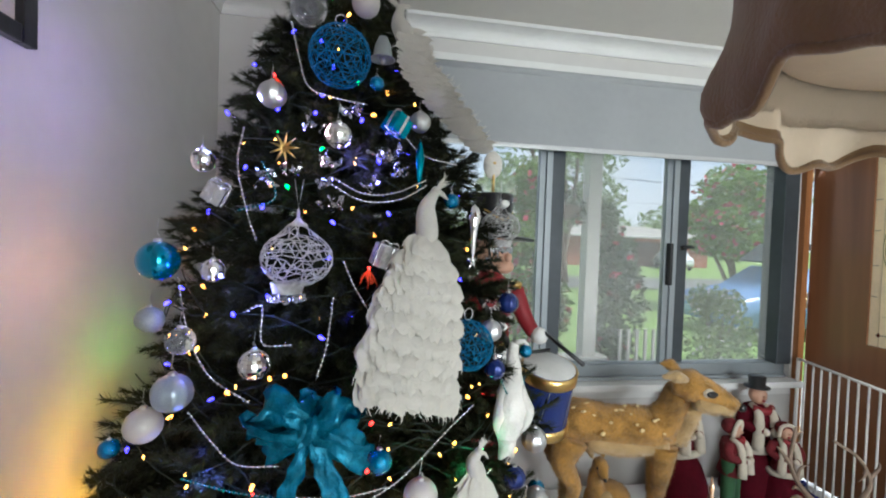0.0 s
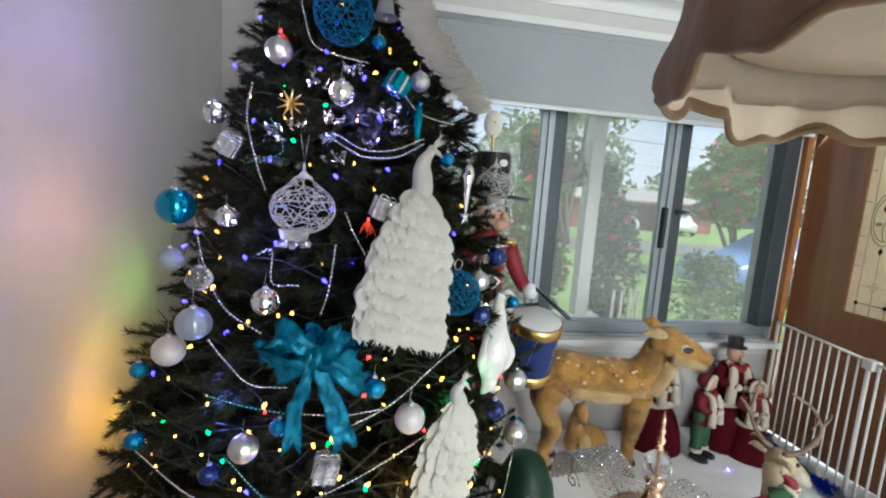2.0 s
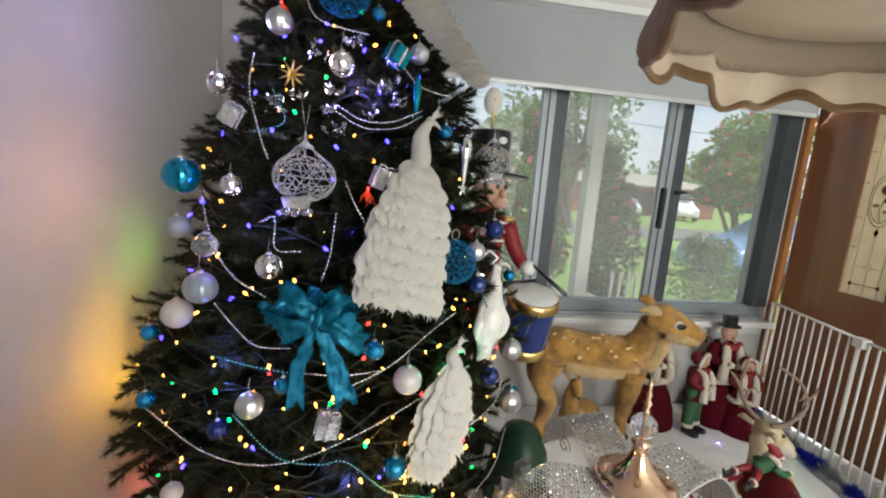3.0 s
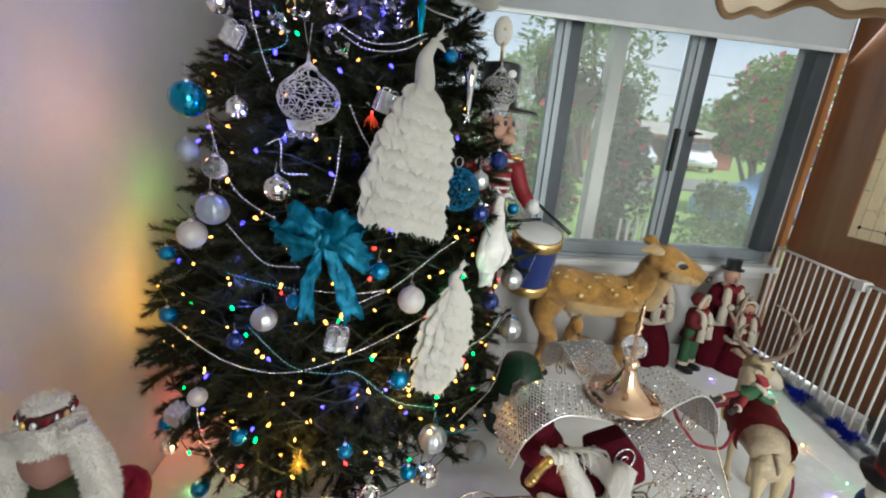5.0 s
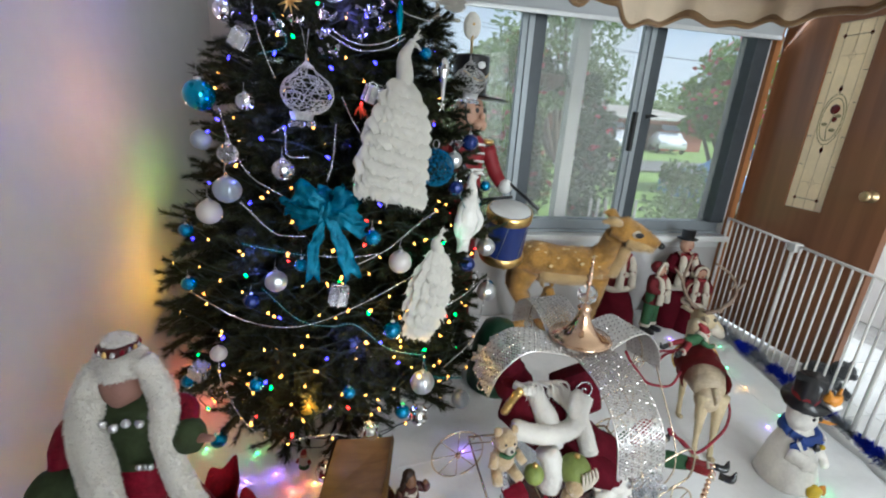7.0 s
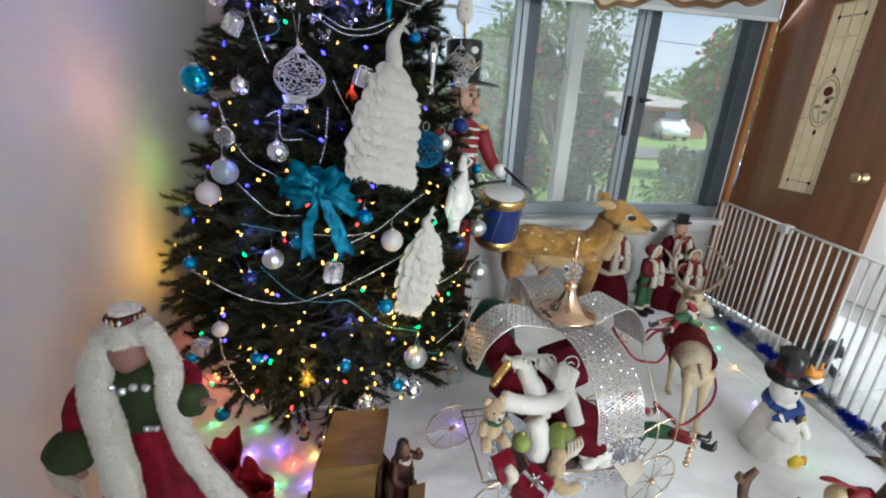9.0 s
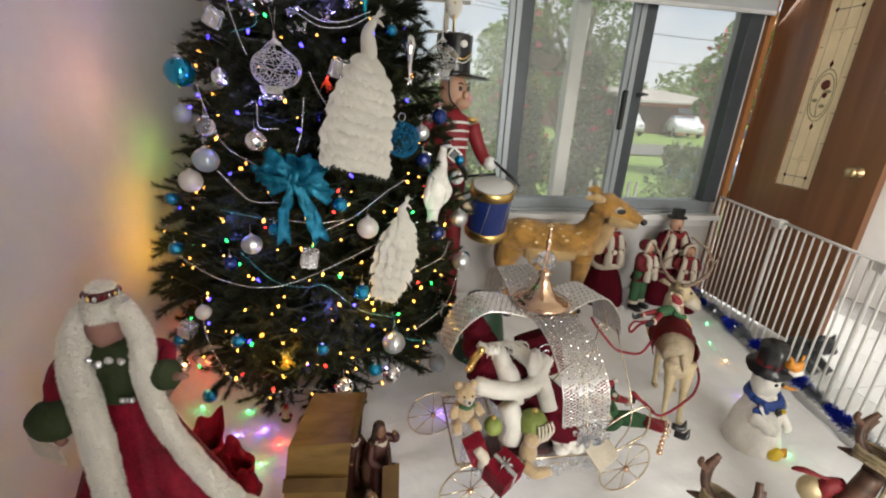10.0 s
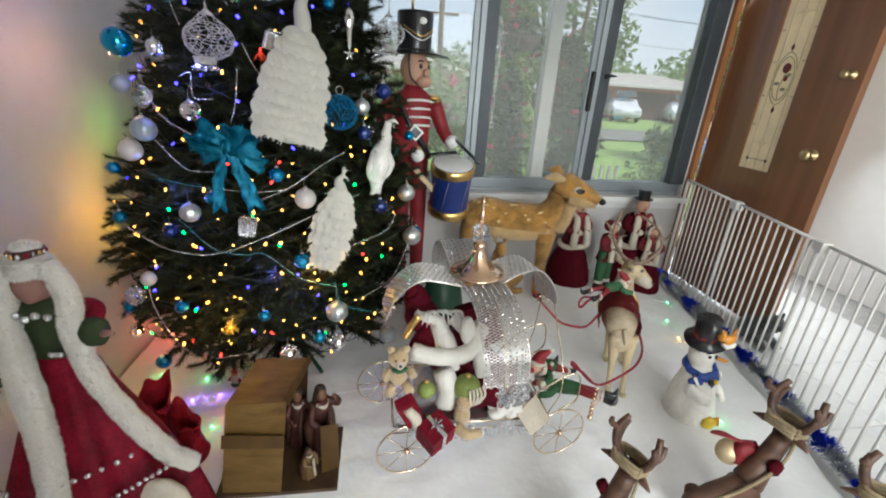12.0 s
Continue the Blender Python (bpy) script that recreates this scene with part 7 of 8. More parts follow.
f.t([(1.835, 1.18, 0.37), (1.85, 1.185, 0.392)], [0.010, 0.004], 3)
f.b((1.795, 1.155, 0.342), 0.034, 0, (1.3, 0.7, 0.4))
f.t([(1.77, 1.185, 0.275), (1.80, 1.16, 0.272), (1.825, 1.14, 0.27)], [0.010, 0.008, 0.001], 3)
f.t([(1.66, 1.22, 0.213), (1.69, 1.165, 0.203), (1.76, 1.16, 0.206), (1.80, 1.22, 0.218), (1.76, 1.31, 0.223), (1.68, 1.29, 0.218), (1.66, 1.22, 0.213)], 0.019, 2, 10)
f.x((-0.024, 0.024, -0.008, 0.008, -0.075, 0.0), 2, Matrix.Translation((1.775, 1.145, 0.203)) @ pose(0, 0, 0, 22, 0, 20), 0.004)
f.x((-0.024, 0.024, -0.008, 0.008, -0.065, 0.0), 2, Matrix.Translation((1.68, 1.15, 0.206)) @ pose(0, 0, 0, 22, 50, -10), 0.004)
f.x((-0.025, 0.025, -0.009, 0.009, -0.055, -0.04), 0, Matrix.Translation((1.775, 1.145, 0.203)) @ pose(0, 0, 0, 22, 0, 20), 0.003)
f.x((-0.025, 0.025, -0.009, 0.009, -0.03, -0.015), 0, Matrix.Translation((1.68, 1.15, 0.206)) @ pose(0, 0, 0, 22, 50, -10), 0.003)
f.b((1.735, 1.13, 0.196), 0.02, 1, (1.3, 0.7, 0.8))
f.b((1.745, 1.118, 0.200), 0.011, 4)
f.b((1.79, 1.15, 0.213), 0.012, 0)
f.t([(1.64, 1.19, 0.15), (1.68, 1.13, 0.135), (1.73, 1.115, 0.12)], [0.03, 0.028, 0.022], 0)
f.t([(1.81, 1.21, 0.15), (1.835, 1.16, 0.12), (1.83, 1.13, 0.10)], [0.03, 0.026, 0.02], 0)
f.b((1.740, 1.085, 0.030), 0.032, 4, (1.3, 0.8, 0.75))
f.b((1.785, 1.085, 0.034), 0.022, 3, (1, 0.8, 0.9))
for dx, dy in ((-0.022, -0.064), (0.02, -0.066)):
    f.b((1.735 + dx, 1.235 + dy, 0.29), 0.007, 1)
f.done("snowman_figure", "white glazed snowman figure in black top hat and blue scarf", "snowman", Matrix.Translation((1.745, 1.26, 0)) @ pose(0, 0, 0, 0, -4, 0) @ Matrix.Diagonal((0.69, 0.69, 1.07, 1)) @ Matrix.Translation((-1.725, -1.235, 0)), rough=0.008)

# tinsel at the foot of the gate
rng = random.Random(8)
path = bend([(2.52, 2.60, 0.03), (2.45, 2.38, 0.035), (2.385, 2.05, 0.036), (2.325, 1.72, 0.035), (2.255, 1.42, 0.036), (2.165, 1.10, 0.036), (2.05, 0.80, 0.036), (1.95, 0.50, 0.036), (1.88, 0.2, 0.036)], 12)
tin = thing("tinsel_garland", "thick blue and silver tinsel garland laid along the snow", "tinsel")
seg_n = 5
for k in range(len(path) // seg_n + 1):
    pts = path[k * seg_n:(k + 1) * seg_n + 1]
    if len(pts) < 2:
        continue
    verts, faces = [], []
    for a, b in zip(pts, pts[1:]):
        ax = (b - a).normalized()
        o = ax.orthogonal().normalized()
        for q in range(int((b - a).length * 11000)):
            p = a.lerp(b, rng.random())
            d = (Matrix.Rotation(rng.random() * 6.283, 3, ax) @ o + ax * rng.uniform(-0.4, 0.4)).normalized()
            if d.z < -0.55:
                continue
            s = d.cross(ax).normalized() * rng.uniform(0.0008, 0.0024)
            e = p + d * rng.uniform(0.020, 0.048) * (0.82 + 0.3 * math.sin(p.y * 41 + 2 * math.sin(p.y * 17))) + ax * rng.uniform(-0.012, 0.012)
            n = len(verts)
            verts += [tuple(p - s), tuple(p + s), tuple(e + s * 0.7), tuple(e - s * 0.7)]
            faces.append((n, n + 1, n + 2, n + 3))
    me = bpy.data.meshes.new("tinsel_tuft")
    me.from_pydata(verts, [], faces)
    me.materials.append(TINB if k % 2 == 0 else TINS)
    ob = new("tinsel_tuft", me)
    ob.parent = tin
    ob["label"] = "blue tinsel strands" if k % 2 == 0 else "silver tinsel strands"

# ---- jewelled carriage ----
CX, CY = 0.77, 1.25
car_t = thing("jewelled_carriage", "rhinestone wire carriage with a rose gold crown top", "carriage ornament")


def ribbon_arc(ang, ends):
    """A rhinestone band that springs from the crown in one direction."""
    prof = bend(ends, 8)
    dv, sv = Vector((math.cos(radians(ang)), math.sin(radians(ang)), 0)), Vector((-math.sin(radians(ang)), math.cos(radians(ang)), 0))
    line = [Vector((CX, CY, 0)) + dv * p[0] + Vector((0, 0, p[1])) for p in prof]
    total = sum((b - a).length for a, b in zip(line, line[1:]))
    n = int(total / 0.0165)

    def at(s):
        s = max(0.0, min(total, s))
        for a, b in zip(line, line[1:]):
            l = (b - a).length
            if s <= l:
                return a.lerp(b, s / l), (b - a).normalized()
            s -= l
        return line[-1], (line[-1] - line[-2]).normalized()
    bm = bmesh.new()
    W = 0.064
    cols = 8
    for i in range(n + 1):
        for k in range(cols):
            s = i * total / n + (0.5 * total / n if k % 2 else 0)
            p, d = at(s)
            nr = d.cross(sv)
            c = p + sv * W * (2 * k / (cols - 1) - 1) + nr * 0.001
            b0 = bmesh.ops.create_icosphere(bm, subdivisions=1, radius=0.0037, matrix=Matrix.Translation(c) @ pose(0, 0, 0, 37 * i, 53 * k, 71 * (i + k)))
    tagged(part("rhinestone_band", bm, CRYSTAL, car_t, "rows of clear rhinestones"), kind="stuff")
    bm = bmesh.new()
    for k in range(cols - 1):
        for sgn in (0, 1):
            pts = []
            for i in range(n * 2 + 1):
                p, d = at(i * total / (2 * n))
                z = (i + sgn) % 2
                pts.append(p + sv * W * (2 * (k + z) / (cols - 1) - 1))
            tube(bm, pts, 0.0027, 5)
    for k in (-1, 1):
        tube(bm, [p + sv * k * (W + 0.003) for p in line], 0.0026, 6)
    part("wire_mesh", bm, SILVERMESH, car_t, "fine silver wire mesh")
    bm = bmesh.new()
    tube(bm, [p + sv * 0 - Vector((0, 0, 0.008)) for p in line], 0.0025, 6)
    e = line[-1]
    tube(bm, [e + dv * (-0.012 - 0.03 * (1 - q / 14) * math.cos(q * 0.75)) + Vector((0, 0, -0.01 + 0.03 * (1 - q / 14) * math.sin(q * 0.75))) for q in range(14)], 0.0022, 5)
    part("scroll", bm, CHAMPWIRE, car_t)


ribbon_arc(183, [(0.05, 0.635), (0.12, 0.655), (0.20, 0.662), (0.27, 0.605), (0.30, 0.53)])
ribbon_arc(-84, [(0.05, 0.635), (0.10, 0.648), (0.20, 0.628), (0.285, 0.555), (0.315, 0.455)])
ribbon_arc(14, [(0.05, 0.635), (0.12, 0.665), (0.20, 0.668), (0.27, 0.60), (0.30, 0.52)])
ribbon_arc(100, [(0.05, 0.635), (0.12, 0.68), (0.19, 0.70), (0.255, 0.66), (0.275, 0.58)])
part("crown_cone", lathebm([(0.080, 0.656), (0.088, 0.660), (0.085, 0.665), (0.066, 0.671), (0.046, 0.684), (0.030, 0.704), (0.020, 0.726), (0.015, 0.745), (0.022, 0.755), (0.014, 0.765), (0.0, 0.766)], 30, Matrix.Translation((CX, CY, 0))), ROSEGOLD, car_t, "rose gold bell-shaped crown")
part("crown_rim", tubebm([(CX + 0.087 * math.cos(q), CY + 0.087 * math.sin(q), 0.661) for q in np.linspace(0, 6.283, 31)[:-1]], 0.004, 6, closed=True), ROSEGOLD, car_t)
bm = bmesh.new()
bmesh.ops.create_icosphere(bm, subdivisions=2, radius=0.03, matrix=Matrix.Translation((CX, CY, 0.796)))
part("crystal_ball", bm, CLEARB, car_t, "clear faceted crystal ball")
part("finial", lathebm([(0.004, 0.766), (0.004, 0.826), (0.009, 0.832), (0.005, 0.84), (0.010, 0.852), (0.004, 0.862), (0.007, 0.872), (0.003, 0.882), (0.005, 0.892), (0.0, 0.92)], 12, Matrix.Translation((CX, CY, 0))), ROSEGOLD, car_t, "beaded rose gold finial")
# chassis
for y in (1.09, 1.40):
    part("rail", tubebm([(0.50, y, 0.185), (1.03, y, 0.185)], 0.004, 6), CHAMPWIRE, car_t)
    part("rail", tubebm([(0.50, y, 0.155), (1.03, y, 0.155)], 0.0025, 6), CHAMPWIRE, car_t)
    part("scroll", tubebm(bend([(0.90, y, 0.185), (0.985, y, 0.30), (1.10, y, 0.36), (1.12, y, 0.26), (1.06, y, 0.21)], 6), 0.003, 6), CHAMPWIRE, car_t)
for x in (0.50, 0.66, 0.86, 1.03):
    part("crossbar", tubebm([(x, 1.09, 0.185), (x, 1.40, 0.185)], 0.004, 6), CHAMPWIRE, car_t)
for x, y, ex, ey in ((1.03, 1.10, 1.06, 1.26), (1.03, 1.39, 1.06, 1.36)):
    part("upright", tubebm(bend([(x, y, 0.185), (x + (x - CX) * 0.12, y, 0.33), (ex, ey, 0.54)], 6), 0.0022, 6), CHAMPWIRE, car_t)
part("deck", boxbm(0.58, 1.02, 1.10, 1.39, 0.178, 0.186, 0.002), CRYSTAL, car_t, "mirrored deck")
bm = bmesh.new()
rng = random.Random(5)
for k in range(150):
    x = rng.uniform(0.55, 1.02)
    ball(bm, (x, rng.uniform(1.06, 1.10), 0.165 - 0.05 * rng.random() * math.sin((x - 0.55) / 0.47 * 3.14) + 0.01), 0.0075, seg=6, rings=4)
part("crystal_fringe", bm, CLEARB, car_t, "fringe of clear crystal beads")
bm = bmesh.new()
for k in range(60):
    ball(bm, (rng.uniform(0.78, 0.86), rng.uniform(0.915, 0.945), rng.uniform(0.40, 0.455)), 0.008, seg=6, rings=4)
part("crystal_fringe", bm, CLEARB, car_t)
for x, y in ((0.545, 1.07), (1.085, 1.10), (0.47, 1.41), (1.06, 1.42)):
    bm = bmesh.new()
    R = 0.098
    ring = [(R * math.cos(q), 0, R * math.sin(q)) for q in np.linspace(0, 6.283, 37)[:-1]]
    tube(bm, ring, 0.003, 6, closed=True)
    bm.transform(Matrix.Translation((x, y, 0.102)) @ pose(0, 0, 0, 0, 0, 8))
    w = part("wheel", bm, CHAMPWIRE, car_t, "thin spoked wire wheel")
    for k in range(8):
        q = k * math.pi / 4
        b2 = tubebm([(0, 0, 0), (R * math.cos(q), 0, R * math.sin(q))], 0.0018, 5)
        b2.transform(Matrix.Translation((x, y, 0.102)) @ pose(0, 0, 0, 0, 0, 8))
        part("spoke", b2, CHAMPWIRE, w)
    b2 = bmesh.new()
    ball(b2, (x, y - 0.006, 0.102), 0.011, seg=10, rings=8)
    part("hub", b2, ROSEGOLD, w)
bm = bmesh.new()
for k in range(7):
    ball(bm, (0.515, 1.075, 0.20 + k * 0.024), 0.010 - 0.0006 * k, seg=10, rings=6)
part("bead_column", bm, CLEARB, car_t, "column of clear beads")
bm = bmesh.new()
for k in range(7):
    ball(bm, (1.17, 1.07, 0.19 + k * 0.02), 0.010 - 0.0007 * k, seg=10, rings=6)
part("bead_column", bm, ROSEGOLD, car_t)

# reclining santa doll and presents in the carriage
f = Fig([BURG, FUR, BLACKP, SKINT, GOLD])
f.t([(0.60, 1.30, 0.42), (0.70, 1.26, 0.36), (0.82, 1.22, 0.28), (0.92, 1.20, 0.25)], [0.075, 0.095, 0.085, 0.06], 0, 16)
f.b((0.60, 1.295, 0.475), 0.058, 0, (1.05, 1, 1.1))
f.b((0.625, 1.262, 0.480), 0.030, 3, (0.9, 0.8, 1.0))
f.t([(0.648, 1.245, 0.490), (0.660, 1.215, 0.455), (0.668, 1.195, 0.415)], [0.022, 0.028, 0.010], 1, 10)
f.t([(0.59, 1.31, 0.51), (0.57, 1.32, 0.55), (0.555, 1.31, 0.56)], [0.052, 0.038, 0.015], 0)
f.t([(0.56, 1.17, 0.415), (0.64, 1.15, 0.405), (0.74, 1.16, 0.41), (0.80, 1.22, 0.47)], 0.028, 1, 10)
f.t([(0.70, 1.24, 0.50), (0.765, 1.19, 0.44), (0.80, 1.14, 0.33)], 0.026, 1, 10)
f.t([(0.66, 1.14, 0.36), (0.68, 1.12, 0.30), (0.67, 1.12, 0.24)], 0.034, 1, 10)
f.t([(0.80, 1.17, 0.27), (0.86, 1.13, 0.25), (0.89, 1.12, 0.215)], [0.055, 0.045, 0.03], 0)
f.t([(0.86, 1.16, 0.21), (0.90, 1.12, 0.235), (0.91, 1.09, 0.21)], 0.026, 1, 10)
f.t([(0.540, 1.20, 0.455), (0.552, 1.19, 0.495), (0.575, 1.185, 0.530)], 0.010, 4, 8)
for k in range(7):
    f.b((0.540 + 0.0055 * k, 1.198 - 0.002 * k, 0.455 + 0.0125 * k), 0.0125, 4, seg=8)
f.b((0.73, 1.145, 0.505), 0.03, 1, (0.8, 0.7, 1.6))
f.t([(0.650, 1.240, 0.470), (0.672, 1.195, 0.425), (0.690, 1.165, 0.385), (0.705, 1.15, 0.350)], [0.026, 0.034, 0.028, 0.010], 1, 12)
f.t([(0.575, 1.235, 0.520), (0.605, 1.212, 0.512), (0.640, 1.222, 0.500)], [0.012, 0.016, 0.012], 1, 10)
for k in range(9):
    f.t([(0.60 + 0.008 * k, 1.225, 0.525), (0.60 + 0.014 * k, 1.19, 0.535 + 0.006 * (k % 3)), (0.585 + 0.017 * k, 1.16, 0.515 - 0.006 * (k % 2))], [0.004, 0.003, 0.001], 1, 5)
f.done("santa_doll", "reclining santa doll in burgundy robe with white fur trim", "christmas figure", rough=0.003, fur=((1, 6000, 0.006, 5, 0.3, 0.0007),))


f = Fig([BURG, SILVERFOIL])
f.x((-0.075, 0.075, -0.03, 0.03, -0.08, 0.08), 0, None, 0.02)
f.t([(0.012 + (0.006 + 0.0030 * q) * math.cos(q * 0.9), -0.034, 0.015 + (0.006 + 0.0030 * q) * math.sin(q * 0.9)) for q in range(12)], 0.0028, 1, 6, 3)
f.done("velvet_cushion", "burgundy velvet cushion with a silver swirl in the carriage", "cushion", pose(0.80, 1.27, 0.45, -8, -12, 8))
f = Fig([BURG])
f.x((-0.085, 0.085, -0.06, 0.06, -0.035, 0.035), 0, None, 0.025)
f.done("velvet_cushion", "dark burgundy velvet cushion lying on the carriage deck", "cushion", pose(0.835, 1.20, 0.225, 0, 6, 12), rough=0.003)
f = Fig([FUR])
for k in range(9):
    f.b((0.845 + 0.018 * (k % 4), 1.10 + 0.02 * (k // 4), 0.205 + 0.014 * (k % 3)), 0.024, 0, (1.2, 0.9, 0.8), seg=10)
f.done("wadding_tuft", "loose white wadding tuft on the carriage deck", "wadding", rough=0.006, fur=((0, 900, 0.010, 8, 0.2, 0.0007),))


def present(m, s, mat, rib, label):
    t = thing("wrapped_present", label, "present", m, group="presents in the carriage")
    part("box", boxbm(-s[0], s[0], -s[1], s[1], 0, s[2], 0.004), mat, t)
    part("ribbon", boxbm(-0.007, 0.007, -s[1] - 0.002, s[1] + 0.002, -0.0, s[2] + 0.002, 0.001), rib, t)
    bm = bmesh.new()
    for k in range(6):
        q = k * math.pi / 3
        tube(bm, [(0, 0, s[2]), (0.016 * math.cos(q), 0.016 * math.sin(q), s[2] + 0.016), (0.024 * math.cos(q), 0.024 * math.sin(q), s[2] + 0.004)], 0.003, 5)
    part("rosette", bm, rib, t)


present(Matrix.Translation((0.630, 1.045, 0.168)) @ pose(0, 0, 0, 14, -10, 34), (0.046, 0.040, 0.078), REDV, SILVERFOIL, "small red wrapped present with a silver rosette")
f = Fig([REDV, CREAM, GOLD])
f.x((-0.03, 0.03, -0.02, 0.02, -0.075, 0.075), 0, None, 0.008)
f.t([(0.0, -0.024, 0.065), (0.008, -0.03, 0.0), (-0.004, -0.024, -0.065)], [0.014, 0.018, 0.014], 1)
f.done("cracker_ornament", "red velvet and cream lace cracker ornament on the carriage", "ornament", Matrix.Translation((0.55, 1.06, 0.27)) @ pose(0, 0, 0, 20, -22, 10))
f = Fig([TEDDY, BLACKP, GREENC, CREAM])
f.b((0, 0, 0.05), 0.036, 0, (0.9, 0.8, 1.2))
f.b((0, -0.006, 0.112), 0.031)
f.b((0, -0.032, 0.104), 0.014, 3)
f.b((0, -0.044, 0.108), 0.005, 1)
for s in (-1, 1):
    f.b((s * 0.023, 0, 0.138), 0.012)
    f.b((s * 0.012, -0.032, 0.12), 0.0035, 1)
    f.t([(s * 0.03, -0.01, 0.075), (s * 0.045, -0.035, 0.055)], [0.013, 0.012], 0)
    f.t([(s * 0.02, -0.01, 0.022), (s * 0.032, -0.05, 0.015)], [0.016, 0.014], 0)
f.t([(-0.022, -0.02, 0.082), (0, -0.032, 0.08), (0.022, -0.02, 0.082)], 0.006, 2)
f.done("teddy_bear", "small tan teddy bear in a green bow in the carriage", "teddy bear", Matrix.Translation((0.512, 1.10, 0.335)) @ pose(0, 0, 0, 0, 0, 5), rough=0.0015)
f = Fig([LIME, CREAM, GOLD])
f.b((0, 0, 0), 0.045, 0, (1, 1, 1.05), seg=20)
for k in range(5):
    f.t([(0.012 * k - 0.02, -0.044, 0.03), (0.014 * k - 0.018, -0.049, 0.0), (0.008 * k - 0.012, -0.044, -0.034)], 0.004, 1, 6)
f.l([(0.008, 0.044), (0.008, 0.054), (0.0, 0.055)], (0, 0, 0), 2, 10)
f.done("green_bauble", "lime green bauble with a cream shell pattern in the carriage", "bauble", pose(0.735, 1.10, 0.315, 0, 0, 20))
f = Fig([TEDDY, CREAM])
f.b((0, 0, 0.045), 0.034, 0, (0.8, 0.8, 1.3))
f.b((0, -0.01, 0.105), 0.026)
f.t([(-0.02, -0.02, 0.02), (0.0, -0.05, 0.01), (0.05, -0.05, 0.005)], [0.02, 0.018, 0.014], 0)
f.done("plush_toy", "small tan plush toy sitting on the carriage edge", "plush toy", pose(0.72, 1.075, 0.186, 0, 0, 10), rough=0.0015)
f = Fig([LIME, GOLD])
f.b((0, 0, 0), 0.028, 0, seg=16)
f.l([(0.007, 0.027), (0.007, 0.036), (0.0, 0.037)], (0, 0, 0), 1, 8)
f.done("green_bauble", "small olive bauble tucked beside the teddy bear", "bauble", pose(0.60, 1.08, 0.335))
f = Fig([CREAM])
f.x((-0.055, 0.055, -0.045, 0.045, 0, 0.006), 0, pose(0, 0, 0, 10, 8, 20))
f.done("gift_card", "cream folded card lying at the carriage front", "card", pose(0.965, 1.08, 0.205, 25, 0, 10))

# ---- wooden nativity stable ----
STABLEBAND = wood_mat("brown_stained_pine", (0.11, 0.058, 0.018), (0.21, 0.118, 0.036), stretch=(1, 1, 0.25), scale=8, rough=0.5, coat=0.05)
# darker copy of the pine: shade of the stable's inside put into the colour
STABLEDARK = wood_mat("shaded_inside_pine", (0.035, 0.020, 0.010), (0.085, 0.048, 0.022), stretch=(1, 1, 0.25), scale=8, rough=0.45, coat=0.15)
stable = thing("nativity_stable", "varnished wooden nativity stable open to one side", "nativity stable")


def board(name, pts, thick, mat=STABLEWOOD):
    bm = bmesh.new()
    fc = bm.faces.new([bm.verts.new(p) for p in pts])
    bmesh.ops.solidify(bm, geom=[fc], thickness=thick)
    bmesh.ops.recalc_face_normals(bm, faces=bm.faces)
    part(name, bm, mat, stable)


board("back_board", [(-0.020, 1.035, 0.006), (0.155, 1.02, 0.006), (0.190, 1.05, 0.340), (0.024, 1.05, 0.340)], 0.014)
board("roof_board", [(0.026, 1.046, 0.343), (0.19, 1.046, 0.343), (0.222, 1.262, 0.336), (0.062, 1.252, 0.350)], 0.013)
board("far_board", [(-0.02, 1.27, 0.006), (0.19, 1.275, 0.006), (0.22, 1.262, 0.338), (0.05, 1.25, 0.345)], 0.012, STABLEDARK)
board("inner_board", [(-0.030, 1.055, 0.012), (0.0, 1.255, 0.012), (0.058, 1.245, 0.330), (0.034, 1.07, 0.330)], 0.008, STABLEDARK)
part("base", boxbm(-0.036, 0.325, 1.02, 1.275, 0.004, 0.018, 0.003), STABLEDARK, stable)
board("bark_edge", [(0.184, 1.046, 0.352), (0.196, 1.046, 0.330), (0.228, 1.265, 0.322), (0.222, 1.265, 0.346)], 0.010, STABLEBAND)
board("dark_band", [(0.004, 1.024, 0.205), (0.176, 1.020, 0.196), (0.180, 1.026, 0.238), (0.010, 1.028, 0.252)], 0.003, STABLEBAND)
DARKFACE = M("aged_painted_face", (0.15, 0.07, 0.035), 0.6, var=0.2, scale=18, bump=0.1)
BROWNROBE = M("brown_painted_robe", (0.055, 0.022, 0.010), 0.6, var=0.3, scale=18, bump=0.2)
REDBROWN = M("red_brown_painted_robe", (0.055, 0.013, 0.010), 0.6, var=0.4, scale=18, bump=0.2)
GOLDROBE = M("gold_painted_robe", (0.13, 0.075, 0.025), 0.5, var=0.3, scale=18, bump=0.2)
HAIR = M("dark_brown_hair_paint", (0.022, 0.010, 0.006), 0.5, var=0.3, scale=30, bump=0.4, bscale=120)
LINEN = M("aged_white_linen_paint", (0.42, 0.37, 0.30), 0.6, var=0.25, scale=24, bump=0.2)
board("side_panel", [(0.272, 1.075, 0.02), (0.326, 1.095, 0.02), (0.326, 1.095, 0.205), (0.276, 1.075, 0.218)], 0.010, STABLEBAND)


